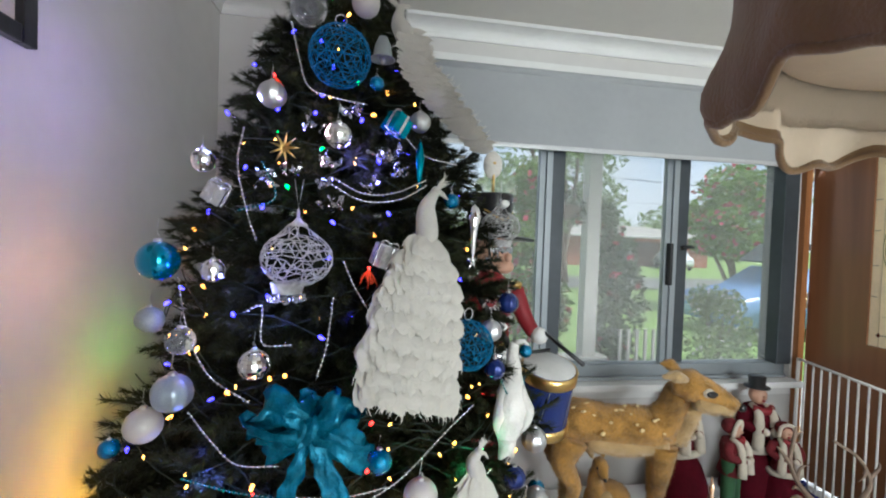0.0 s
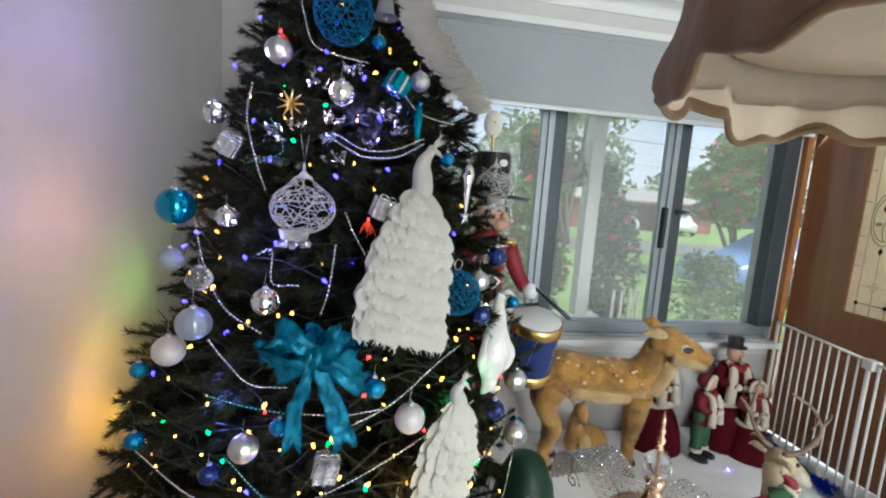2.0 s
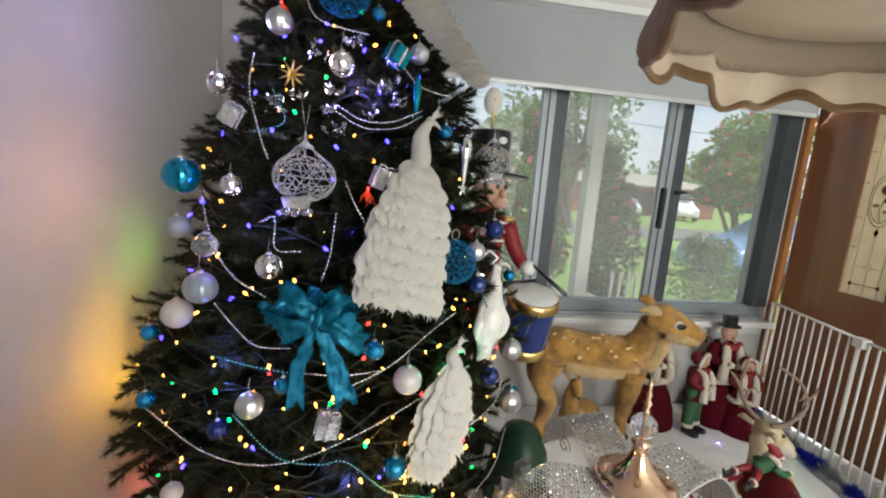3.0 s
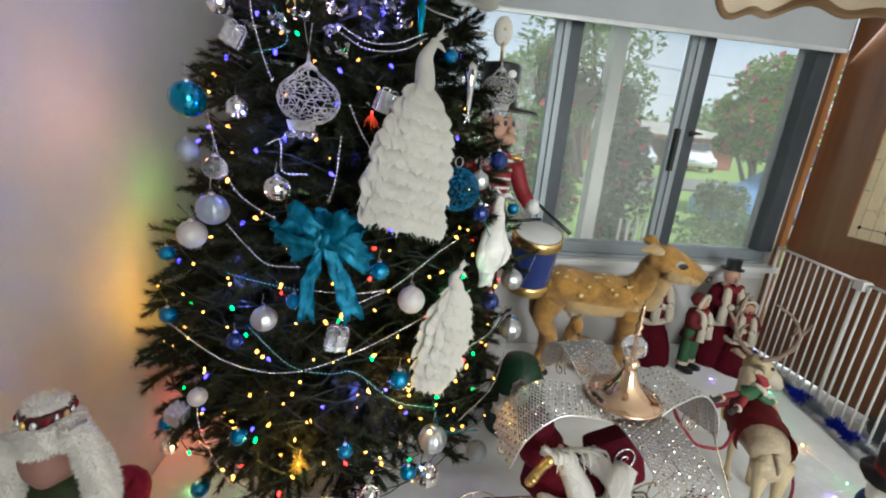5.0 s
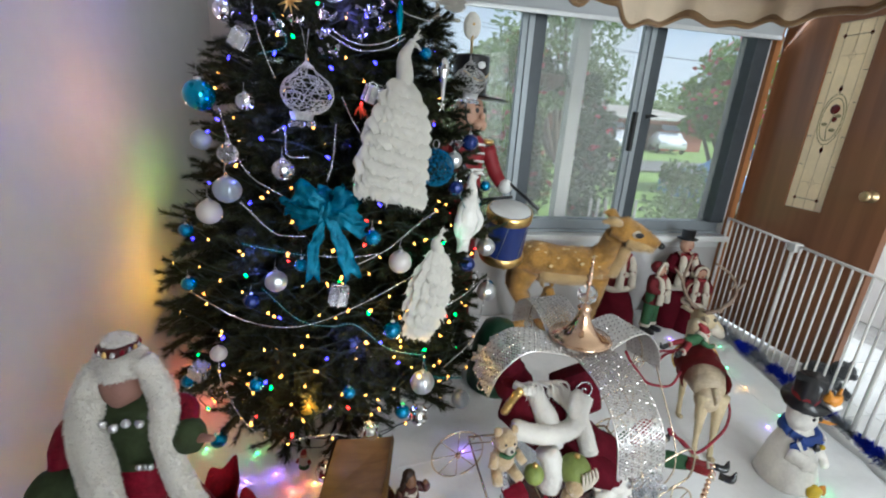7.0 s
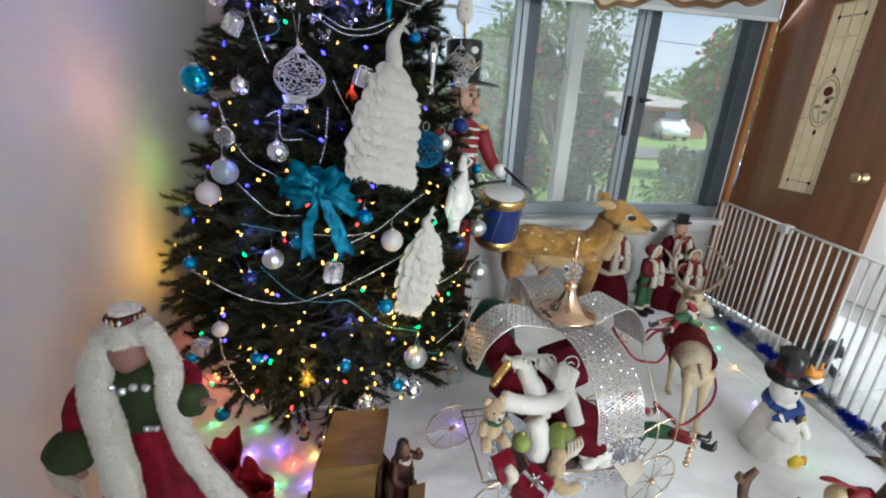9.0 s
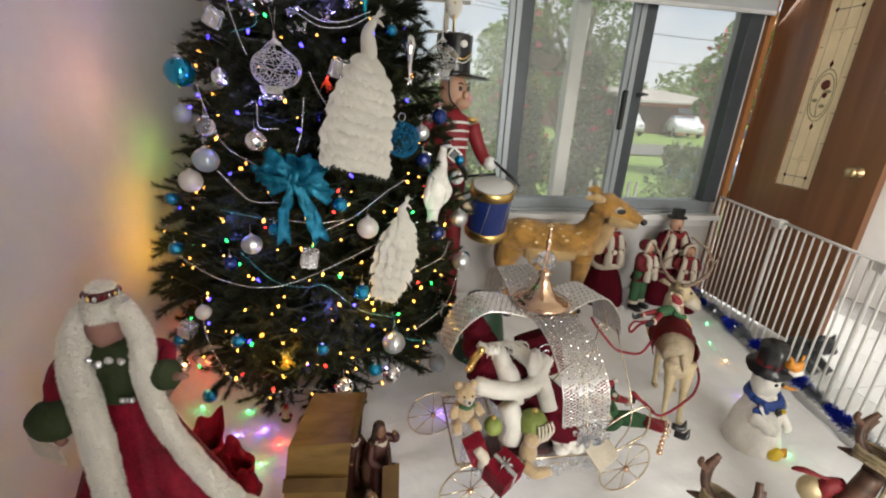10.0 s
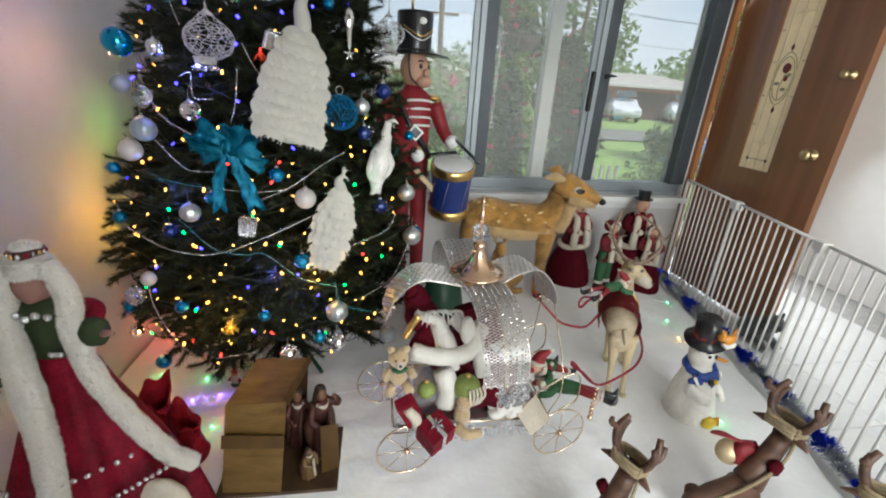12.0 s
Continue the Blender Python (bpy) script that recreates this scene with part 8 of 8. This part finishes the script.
def nativity_figure(x, y, h, turn, robe, cloak, label, lean=0, kneel=False, raised=False):
    """A small carved figure with draped robe, cloak, folded arms and hair."""
    f = Fig([robe, DARKFACE, cloak, HAIR, LINEN])
    k = h / 0.26
    base = [(0.0, 0.0), (0.046, 0.0), (0.048, 0.01), (0.040, 0.06), (0.031, 0.12), (0.034, 0.17), (0.026, 0.195), (0.0, 0.205)]
    n = len(f.bm.verts)
    f.l(base, (0, 0, 0), 0, 30)
    f.bm.verts.ensure_lookup_table()
    for v in f.bm.verts[n:]:
        q = math.atan2(v.co.y, v.co.x)
        w = 1 + 0.13 * math.sin(7 * q + 9 * v.co.z) * max(0, 1 - v.co.z / 0.2)
        v.co.x, v.co.y = v.co.x * w, v.co.y * w * 0.8
    f.b((0, -0.004, 0.223), 0.0185, 1, (0.95, 1, 1.2), seg=16)
    f.b((0, 0.005, 0.230), 0.0215, 3, (1, 0.95, 1.05), seg=16)
    f.t([(-0.014, 0.008, 0.225), (-0.016, 0.012, 0.195), (0.0, 0.016, 0.18)], [0.010, 0.010, 0.006], 3)
    f.b((0, -0.022, 0.221), 0.004, 1, (0.8, 1.2, 1.1), seg=8)
    f.t([(-0.022, -0.004, 0.192), (0.0, -0.022, 0.186), (0.022, -0.004, 0.192)], 0.007, 4, 8)
    f.t([(-0.028, 0.004, 0.185), (-0.044, -0.012, 0.145), (-0.020, -0.042, 0.128)], [0.012, 0.014, 0.011], 0)
    f.t([(0.028, 0.004, 0.185), (0.056, -0.014, 0.175), (0.036, -0.032, 0.212)] if raised else [(0.028, 0.004, 0.185), (0.046, -0.010, 0.15), (0.026, -0.044, 0.115)], [0.012, 0.014, 0.010], 0)
    f.b((-0.016, -0.046, 0.126), 0.0075, 1)
    f.b((0.032, -0.036, 0.222) if raised else (0.022, -0.048, 0.112), 0.0075, 1)
    f.t([(0.022, 0.012, 0.19), (0.040, 0.020, 0.11), (0.046, 0.014, 0.012)], [0.014, 0.018, 0.014], 2)
    f.t([(-0.022, 0.012, 0.19), (-0.040, 0.020, 0.11), (-0.046, 0.014, 0.012)], [0.014, 0.018, 0.014], 2)
    f.t([(0.010, -0.032, 0.17), (0.002, -0.042, 0.09), (0.012, -0.040, 0.012)], [0.006, 0.009, 0.007], 4 if kneel else 2)
    f.done("nativity_figure", label, "nativity figure", pose(x, y, 0.018, lean, 0, turn) @ Matrix.Diagonal((k * 0.86, k * 0.86, k * (0.8 if kneel else 1), 1)), rough=0.0015, group="nativity figures")


nativity_figure(0.268, 1.17, 0.285, 35, REDBROWN, BROWNROBE, "tall painted figure in a burgundy robe with one arm raised", raised=True)
nativity_figure(0.235, 1.075, 0.15, 50, GOLDROBE, BROWNROBE, "kneeling painted figure in a worn gold robe", 0, True)
nativity_figure(0.185, 1.21, 0.24, 10, REDBROWN, BROWNROBE, "painted king figure in a red-brown robe inside the stable")

# ---- mother christmas doll ----
LX, LY = -0.285, 0.985
DARKBAND = M("dark_red_crown_band", (0.07, 0.012, 0.012), 0.35, 0.3, var=0.4, scale=40, bump=0.3)
f = Fig([REDV, FUR, GREENV, PINKF, SILVERFOIL, CREAM, DARKBAND, GOLD])
n0 = len(f.bm.verts)
f.l([(0.0, 0.0), (0.245, 0.0), (0.25, 0.01), (0.24, 0.07), (0.225, 0.14), (0.195, 0.23), (0.16, 0.32), (0.125, 0.40), (0.09, 0.48), (0.07, 0.54), (0.05, 0.60), (0.0, 0.61)], (LX, LY, 0.005), 0, 90, Matrix.Diagonal((1, 0.6, 1, 1)))
for v in f.bm.verts:
    q = math.atan2(v.co.y - LY, v.co.x - LX)
    r = math.hypot(v.co.x - LX, v.co.y - LY)
    k = 1 + (0.05 * math.sin(9 * q) + 0.035 * math.sin(17 * q + 1.3) + 0.05 * noise.noise(Vector((q * 3, v.co.z * 2, 0)))) * min(1, r / 0.15)
    v.co.x, v.co.y = LX + (v.co.x - LX) * k, LY + (v.co.y - LY) * k
    if v.co.x < WX + 0.03:
        v.co.x = WX + 0.03
f.l([(0.0, 0.58), (0.048, 0.585), (0.046, 0.62), (0.055, 0.68), (0.052, 0.705), (0.03, 0.725), (0.0, 0.73)], (LX - 0.005, LY, 0), 2, 24, Matrix.Diagonal((1, 0.8, 1, 1)))
f.b((LX - 0.012, LY - 0.005, 0.758), 0.037, 3, (0.95, 0.9, 1.25), seg=18)
f.l([(0.034, 0.0), (0.041, 0.008), (0.039, 0.03), (0.028, 0.044), (0.0, 0.048)], (LX - 0.010, LY + 0.002, 0.780), 1, 24)
f.l([(0.0, 0.0), (0.028, 0.0), (0.031, 0.003), (0.032, 0.014), (0.028, 0.018), (0.0, 0.018)], (LX - 0.008, LY, 0.824), 6, 20)
f.b((LX - 0.008, LY, 0.842), 0.024, 1, (1.05, 1, 0.55))
for k in range(15):
    q = -3.0 + k * 0.40
    f.b((LX - 0.008 + 0.031 * math.cos(q), LY + 0.031 * math.sin(q), 0.833), 0.0042, (4, 0, 4, 7)[k % 4], (1, 1, 1.4), seg=8)
for k in range(6):
    q = -2.5 + k * 0.38
    f.b((LX - 0.005 + 0.054 * math.cos(q), LY + 0.048 * math.sin(q), 0.695 + 0.006 * (k % 2)), 0.009, 4, seg=8)
f.t([(LX + 0.030, LY - 0.01, 0.812), (LX + 0.060, LY - 0.02, 0.74), (LX + 0.060, LY - 0.035, 0.64), (LX + 0.088, LY - 0.045, 0.53), (LX + 0.142, LY - 0.05, 0.408), (LX + 0.205, LY - 0.05, 0.30), (LX + 0.25, LY - 0.03, 0.235)], [0.017, 0.020, 0.020, 0.021, 0.022, 0.022, 0.020], 1, 14, 7)
f.t([(LX - 0.042, LY - 0.01, 0.80), (LX - 0.062, LY - 0.025, 0.735), (LX - 0.055, LY - 0.05, 0.66), (LX - 0.035, LY - 0.075, 0.56), (LX - 0.028, LY - 0.085, 0.45), (LX - 0.02, LY - 0.11, 0.30), (LX - 0.02, LY - 0.15, 0.06)], [0.018, 0.025, 0.027, 0.027, 0.027, 0.027, 0.027], 1, 14, 7)
f.t([(LX + 0.05, LY + 0.01, 0.70), (LX + 0.078, LY + 0.02, 0.685), (LX + 0.090, LY - 0.01, 0.665)], [0.018, 0.020, 0.019], 0)
f.b((LX + 0.092, LY - 0.02, 0.645), 0.034, 2, (1.0, 0.9, 1.1), seg=16)
f.t([(LX + 0.11, LY - 0.03, 0.645), (LX + 0.145, LY - 0.045, 0.655)], [0.011, 0.006], 3)
f.t([(LX - 0.06, LY, 0.70), (LX - 0.112, LY - 0.01, 0.66), (LX - 0.122, LY - 0.03, 0.60)], [0.022, 0.023, 0.022], 0)
f.b((LX - 0.122, LY - 0.05, 0.565), 0.046, 2, (1.05, 0.9, 1.0), seg=16)
f.t([(LX - 0.12, LY - 0.06, 0.53), (LX - 0.10, LY - 0.07, 0.52)], [0.011, 0.008], 3)
f.x((-0.04, 0.04, -0.004, 0.004, -0.032, 0.032), 5, Matrix.Translation((LX - 0.15, LY - 0.05, 0.485)) @ pose(0, 0, 0, 10, 12, -20))
for k in range(7):
    f.b((LX + 0.0 + 0.028 * k, LY - 0.118 + 0.003 * k * k * 0.5, 0.29 + 0.008 * k), 0.007, 4, seg=8)
for k in range(5):
    f.b((LX - 0.19 + 0.02 * k, LY - 0.115 - 0.002 * k, 0.29 - 0.003 * k), 0.007, 4, seg=8)
for k in range(3):
    f.b((LX + 0.015 + 0.010 * k, LY - 0.05, 0.605), 0.007, 4, seg=8)
f.b((LX + 0.175, LY - 0.075, 0.12), 0.10, 5, (0.75, 0.35, 1.15), seg=20)
for k in range(9):
    f.b((LX + 0.10 + 0.014 * k, LY - 0.122 + 0.004 * k, 0.235 + 0.007 * k), 0.006, 4, seg=8)
f.done("mother_christmas_doll", "mother christmas doll in red velvet gown with white fur trim", "doll", rough=0.004, fur=((1, 60000, 0.0065, 6, 0.25, 0.0010),))
# crumpled red velvet bags beside the doll


REDBAG = M("bright_red_crushed_velvet", (0.27, 0.005, 0.014), 0.55, var=0.5, scale=14, bump=0.7, bscale=30, spec=0.25)


def velvet_bag(x, y, w, d, h, turn, seed, label):
    f = Fig([REDBAG, GOLD])
    rows, n = [], 36
    for i in range(17):
        u = i / 16
        k = float(np.interp(u, [0, 0.1, 0.45, 0.68, 0.76, 1.0], [0.92, 1.0, 0.97, 0.88, 0.84, 1.0]))
        row = []
        for j in range(n):
            q = 2 * math.pi * j / n
            c, s = math.cos(q), math.sin(q)
            e = 0.72 / max(abs(c), abs(s)) * 0.35 + 0.65
            p = Vector((w * k * e * c, d * k * e * s, h * u))
            p += noise.noise_vector(p * 16 + Vector((seed, 0, 0))) * 0.020 + noise.noise_vector(p * 45 + Vector((0, seed, 0))) * 0.006
            if u > 0.9:
                p.z += 0.08 * noise.noise(Vector((c * 1.3 + seed, s * 1.3, 0.5)))
            p.z = max(0.0, p.z) if i else 0.0
            row.append(f.bm.verts.new(p))
        rows.append(row)
    for a, b in zip(rows, rows[1:]):
        for j in range(n):
            f.bm.faces.new((a[j], a[(j + 1) % n], b[(j + 1) % n], b[j])).smooth = True
    f.bm.faces.new(rows[0][::-1])
    f.done("velvet_sack", label, "sack", pose(x, y, 0.004, 0, 0, turn), group="velvet sacks")


velvet_bag(-0.255, 1.225, 0.048, 0.045, 0.245, 12, 1.0, "crumpled red velvet gift sack standing beside the doll")
velvet_bag(-0.160, 1.185, 0.050, 0.042, 0.185, -20, 7.0, "smaller crumpled red velvet gift sack with a drooping mouth")


# ---- wooden reindeer in front ----
BELLGOLD = M("pale_brushed_gold", (0.62, 0.50, 0.30), 0.5, 0.5, var=0.2, scale=20, bump=0.2)


def wooden_deer(m, label, bell=False):
    f = Fig([DARKWOOD, ROPE, BURG, GOLD, REDCLOTH, BELLGOLD])
    f.t([(-0.20, 0, 0.098), (-0.10, 0, 0.105), (0.0, 0, 0.115), (0.05, 0, 0.140)], [0.034, 0.046, 0.048, 0.046], 0, 14)
    f.t([(0.03, 0, 0.14), (0.07, 0, 0.225), (0.105, 0, 0.315)], [0.052, 0.038, 0.032], 0, 12)
    f.t([(0.09, 0, 0.33), (0.14, 0, 0.325), (0.20, 0, 0.295)], [0.03, 0.036, 0.02], 0, 12)
    for s in (-1, 1):
        f.t([(0.10, s * 0.028, 0.345), (0.085, s * 0.065, 0.352), (0.075, s * 0.10, 0.345)], [0.008, 0.014, 0.003], 0, 8)
        f.t([(0.105, s * 0.02, 0.35), (0.09, s * 0.06, 0.40), (0.10, s * 0.075, 0.455), (0.125, s * 0.06, 0.50)], [0.014, 0.014, 0.013, 0.010], 0, 8)
        f.t([(0.093, s * 0.062, 0.41), (0.13, s * 0.075, 0.435), (0.15, s * 0.07, 0.465)], [0.012, 0.011, 0.009], 0, 8)
        f.t([(0.10, s * 0.073, 0.45), (0.07, s * 0.085, 0.475), (0.06, s * 0.08, 0.50)], [0.011, 0.010, 0.008], 0, 8)
        for x in (-0.16, 0.02):
            f.t([(x, s * 0.030, 0.115), (x + 0.005, s * 0.036, 0.06), (x, s * 0.038, 0.008)], [0.03, 0.018, 0.016], 0, 10)
    for k in range(3):
        z = 0.362 + 0.014 * k
        f.t([(0.07, -0.05, z), (0.11, -0.058, z + 0.006), (0.135, 0.0, z), (0.11, 0.058, z + 0.006), (0.07, 0.05, z), (0.062, 0.0, z + 0.004), (0.07, -0.05, z)], 0.007, 1, 7)
    f.t([(0.12, -0.034, 0.33), (0.07, -0.05, 0.245), (-0.03, -0.04, 0.160), (-0.16, -0.03, 0.128)], 0.006, 1, 7)
    f.t([(0.05, -0.05, 0.25), (0.075, -0.03, 0.205), (0.10, 0, 0.21), (0.075, 0.03, 0.205), (0.05, 0.05, 0.25)], 0.022, 2, 8)
    if bell:
        f.b((0.02, 0.088, 0.19), 0.046, 5, seg=18)
        f.t([(0.045, 0.05, 0.25), (0.02, 0.07, 0.255), (-0.02, 0.10, 0.262), (-0.035, 0.135, 0.25), (-0.005, 0.12, 0.255), (0.02, 0.08, 0.25)], 0.0055, 4, 7)
        f.t([(0.06, 0.045, 0.235), (0.03, 0.06, 0.225), (0.02, 0.05, 0.175)], [0.026, 0.03, 0.02], 4, 9)
    f.done("wooden_reindeer", label, "deer figure", m, group="wooden reindeer")


wooden_deer(Matrix.Translation((1.045, 0.755, 0.004)) @ pose(0, 0, 0, 0, 0, 22) @ Matrix.Diagonal((0.8, 0.76, 0.84, 1)), "dark wooden reindeer figure with jute rope round its antlers")
wooden_deer(Matrix.Translation((1.565, 0.83, 0.004)) @ pose(0, 0, 0, 0, 0, 8) @ Matrix.Diagonal((0.95, 0.82, 0.91, 1)), "dark wooden reindeer figure with a burgundy scarf and rope halter", True)
wooden_deer(Matrix.Translation((1.66, 0.57, 0.004)) @ pose(0, 0, 0, 0, 0, 32) @ Matrix.Diagonal((0.85, 0.85, 0.82, 1)), "dark wooden reindeer figure beside the tinsel")

# plush door stop on the tiles behind the gate
f = Fig([PLUSHGREY, BLACKP])
f.b((2.545, 1.78, 0.055), 0.075, 0, (0.85, 1.2, 0.95), seg=18)
f.b((2.56, 1.70, 0.135), 0.05, 0, seg=16)
for s in (-1, 1):
    f.t([(2.56 + s * 0.03, 1.70, 0.165), (2.56 + s * 0.04, 1.695, 0.20)], [0.014, 0.004], 0)
    f.t([(2.545 + s * 0.04, 1.72, 0.04), (2.55 + s * 0.045, 1.65, 0.0)], [0.022, 0.02], 0)
f.b((2.56, 1.652, 0.13), 0.018, 0)
f.done("plush_doorstop", "dark grey plush animal doorstop on the tiles behind the gate", "doorstop", rough=0.004, fur=((0, 2500, 0.009, 7, 0.5),))

# dark green storage dome beside the tree
solid("green_dome", lathebm([(0.0, 0.0), (0.13, 0.0), (0.135, 0.02), (0.13, 0.12), (0.11, 0.24), (0.07, 0.33), (0.0, 0.36)], 28, Matrix.Translation((0.77, 1.95, 0.005))), METALGREEN, "dark green domed bag standing beside the tree", "bag")

# framed picture on the wall
pic = thing("picture_frame", "black framed picture with a pale mount on the wall", "picture", pose(WX, 0, 0))
for nm, b in (("frame_side", (0.001, 0.024, 1.580, 1.617, 1.716, 2.25)), ("frame_side", (0.001, 0.024, 1.05, 1.087, 1.716, 2.25)), ("frame_bottom", (0.001, 0.023, 1.088, 1.579, 1.716, 1.753)), ("frame_top", (0.001, 0.023, 1.088, 1.579, 2.213, 2.25))):
    part(nm, boxbm(*b, 0.003), BLACKP, pic)
part("mount", boxbm(0.001, 0.008, 1.088, 1.579, 1.754, 2.212), CREAM, pic)
part("print", boxbm(0.0081, 0.010, 1.16, 1.51, 1.83, 2.14), M("dark_print", (0.05, 0.045, 0.06), 0.4, var=0.5, scale=8), pic)

# frilled fabric pendant lampshade
shade = thing("pendant_lampshade", "brown fabric pendant lampshade with a frilled cream-lined edge", "lampshade", pose(0.607, 0.75, 0) @ Matrix.Translation((0, 0, 1.45)) @ pose(0, 0, 0, 2.6, 0.8, 0) @ Matrix.Translation((0, 0, -1.45)))
NSEG = 200


def frill(c, s):
    """How far the hem swings out and down at one place round the shade."""
    a = 0.9 * noise.noise(Vector((c * 2.3, s * 2.3, 4.3))) + 0.9 * noise.noise(Vector((c * 5.2, s * 5.2, 1.7)))
    b = noise.noise(Vector((c * 2.6, s * 2.6, 9.1))) + 0.9 * noise.noise(Vector((c * 5.6, s * 5.6, 3.2)))
    return a, b


def shade_skin(inset):
    """Straight cloth drum that ends in a soft, uneven frill; inset moves it inwards."""
    bm, rows = bmesh.new(), []
    for r, z, wv in ((0.05, 1.98, 0), (0.14, 1.975, 0), (0.215, 1.955, 0), (0.226, 1.92, 0), (0.228, 1.75, 0), (0.228, 1.56, 0), (0.227, 1.532, 0.0), (0.225, 1.516, 0.12), (0.224, 1.498, 0.4), (0.225, 1.478, 0.75), (0.226, 1.460, 0.95), (0.225, 1.446, 1.0), (0.221, 1.437, 0.9)):
        row = []
        for i in range(NSEG):
            q = 2 * math.pi * i / NSEG
            c, s = math.cos(q), math.sin(q)
            a, b = frill(c, s)
            rr = r - inset + wv * 0.021 * a
            row.append(bm.verts.new((rr * c, rr * s, z + wv * wv * 0.026 * b + wv * 0.016 * (0.3 - s) - (0.001 if inset else 0))))
        rows.append(row)
    edge = [v.co.copy() for v in rows[-1]]
    for a, b in zip(rows, rows[1:]):
        for i in range(NSEG):
            j = (i + 1) % NSEG
            fc = bm.faces.new((a[i], b[i], b[j], a[j]) if not inset else (a[i], a[j], b[j], b[i]))
            fc.smooth, fc.material_index = True, 1 if inset and b is rows[-1] else 0
    return bm, edge


bm, edge = shade_skin(0.0)
part("outer_cloth", bm, BROWNCLOTH, shade, "brown outer cloth")
bm, inner = shade_skin(0.005)
part("lining", bm, [CREAMLINE, BROWNCLOTH], shade, "cream lining with a brown faced hem")
part("binding", tubebm([p.lerp(q, 0.3) for p, q in zip(edge, inner)], 0.004, 6, closed=True), BROWNCLOTH, shade, "brown bound edge")
part("diffuser", lathebm([(0.0, 1.492), (0.12, 1.493), (0.196, 1.498), (0.199, 1.503), (0.0, 1.505)], 48), CREAMLINE, shade, "cream inner diffuser")
bm = bmesh.new()
rows = []
for r, z, wv in ((0.199, 1.5035, 0.0), (0.206, 1.490, 0.10), (0.212, 1.474, 0.3), (0.216, 1.462, 0.45)):
    rows.append([bm.verts.new(((r + 0.018 * wv * frill(math.cos(q), math.sin(q))[0]) * math.cos(q), (r + 0.018 * wv * frill(math.cos(q), math.sin(q))[0]) * math.sin(q), z + wv * 0.02 * frill(math.cos(q + 1), math.sin(q + 1))[1])) for q in np.linspace(0, 2 * math.pi, 121)[:-1]])
for a, b in zip(rows, rows[1:]):
    for i in range(120):
        bm.faces.new((a[i], b[i], b[(i + 1) % 120], a[(i + 1) % 120])).smooth = True
bmesh.ops.solidify(bm, geom=bm.faces[:], thickness=0.0015)
part("inner_frill", bm, CREAMLINE, shade, "short cream inner frill")
part("top_ring", tubebm([(0.05 * math.cos(q), 0.05 * math.sin(q), 1.98) for q in np.linspace(0, 6.283, 31)[:-1]], 0.005, 6, closed=True), BRASS, shade)
part("cord", tubebm([(0, 0, 1.98), (0, 0, CZ)], 0.004, 6), CREAMLINE, shade)
part("spider", tubebm([(-0.05, 0, 1.98), (0.05, 0, 1.98)], 0.003, 5), BRASS, shade)
part("ceiling_rose", lathebm([(0.05, CZ), (0.05, CZ - 0.012), (0.02, CZ - 0.03), (0.0, CZ - 0.03)], 20), CREAMLINE, shade)

# ---- floor tiles ----
fl = bpy.data.objects["floor"]
bm = boxbm(0.002, 0.418, 0.002, 0.418, 0, 0.006, 0.0015)
tile_mesh = bpy.data.meshes.new("tile")
bm.to_mesh(tile_mesh)
bm.free()
tile_mesh.materials.append(TILE)
for i in range(0, 9):
    for j in range(0, 13):
        x, y = 0.42 * i + 0.08, -2.65 + 0.42 * j
        if x + 0.42 <= RX and y + 0.42 <= WY + 0.2 and x > 1.1:
            shared("tile", tile_mesh, Matrix.Translation((x, y, FLOOR - 0.006)), fl)
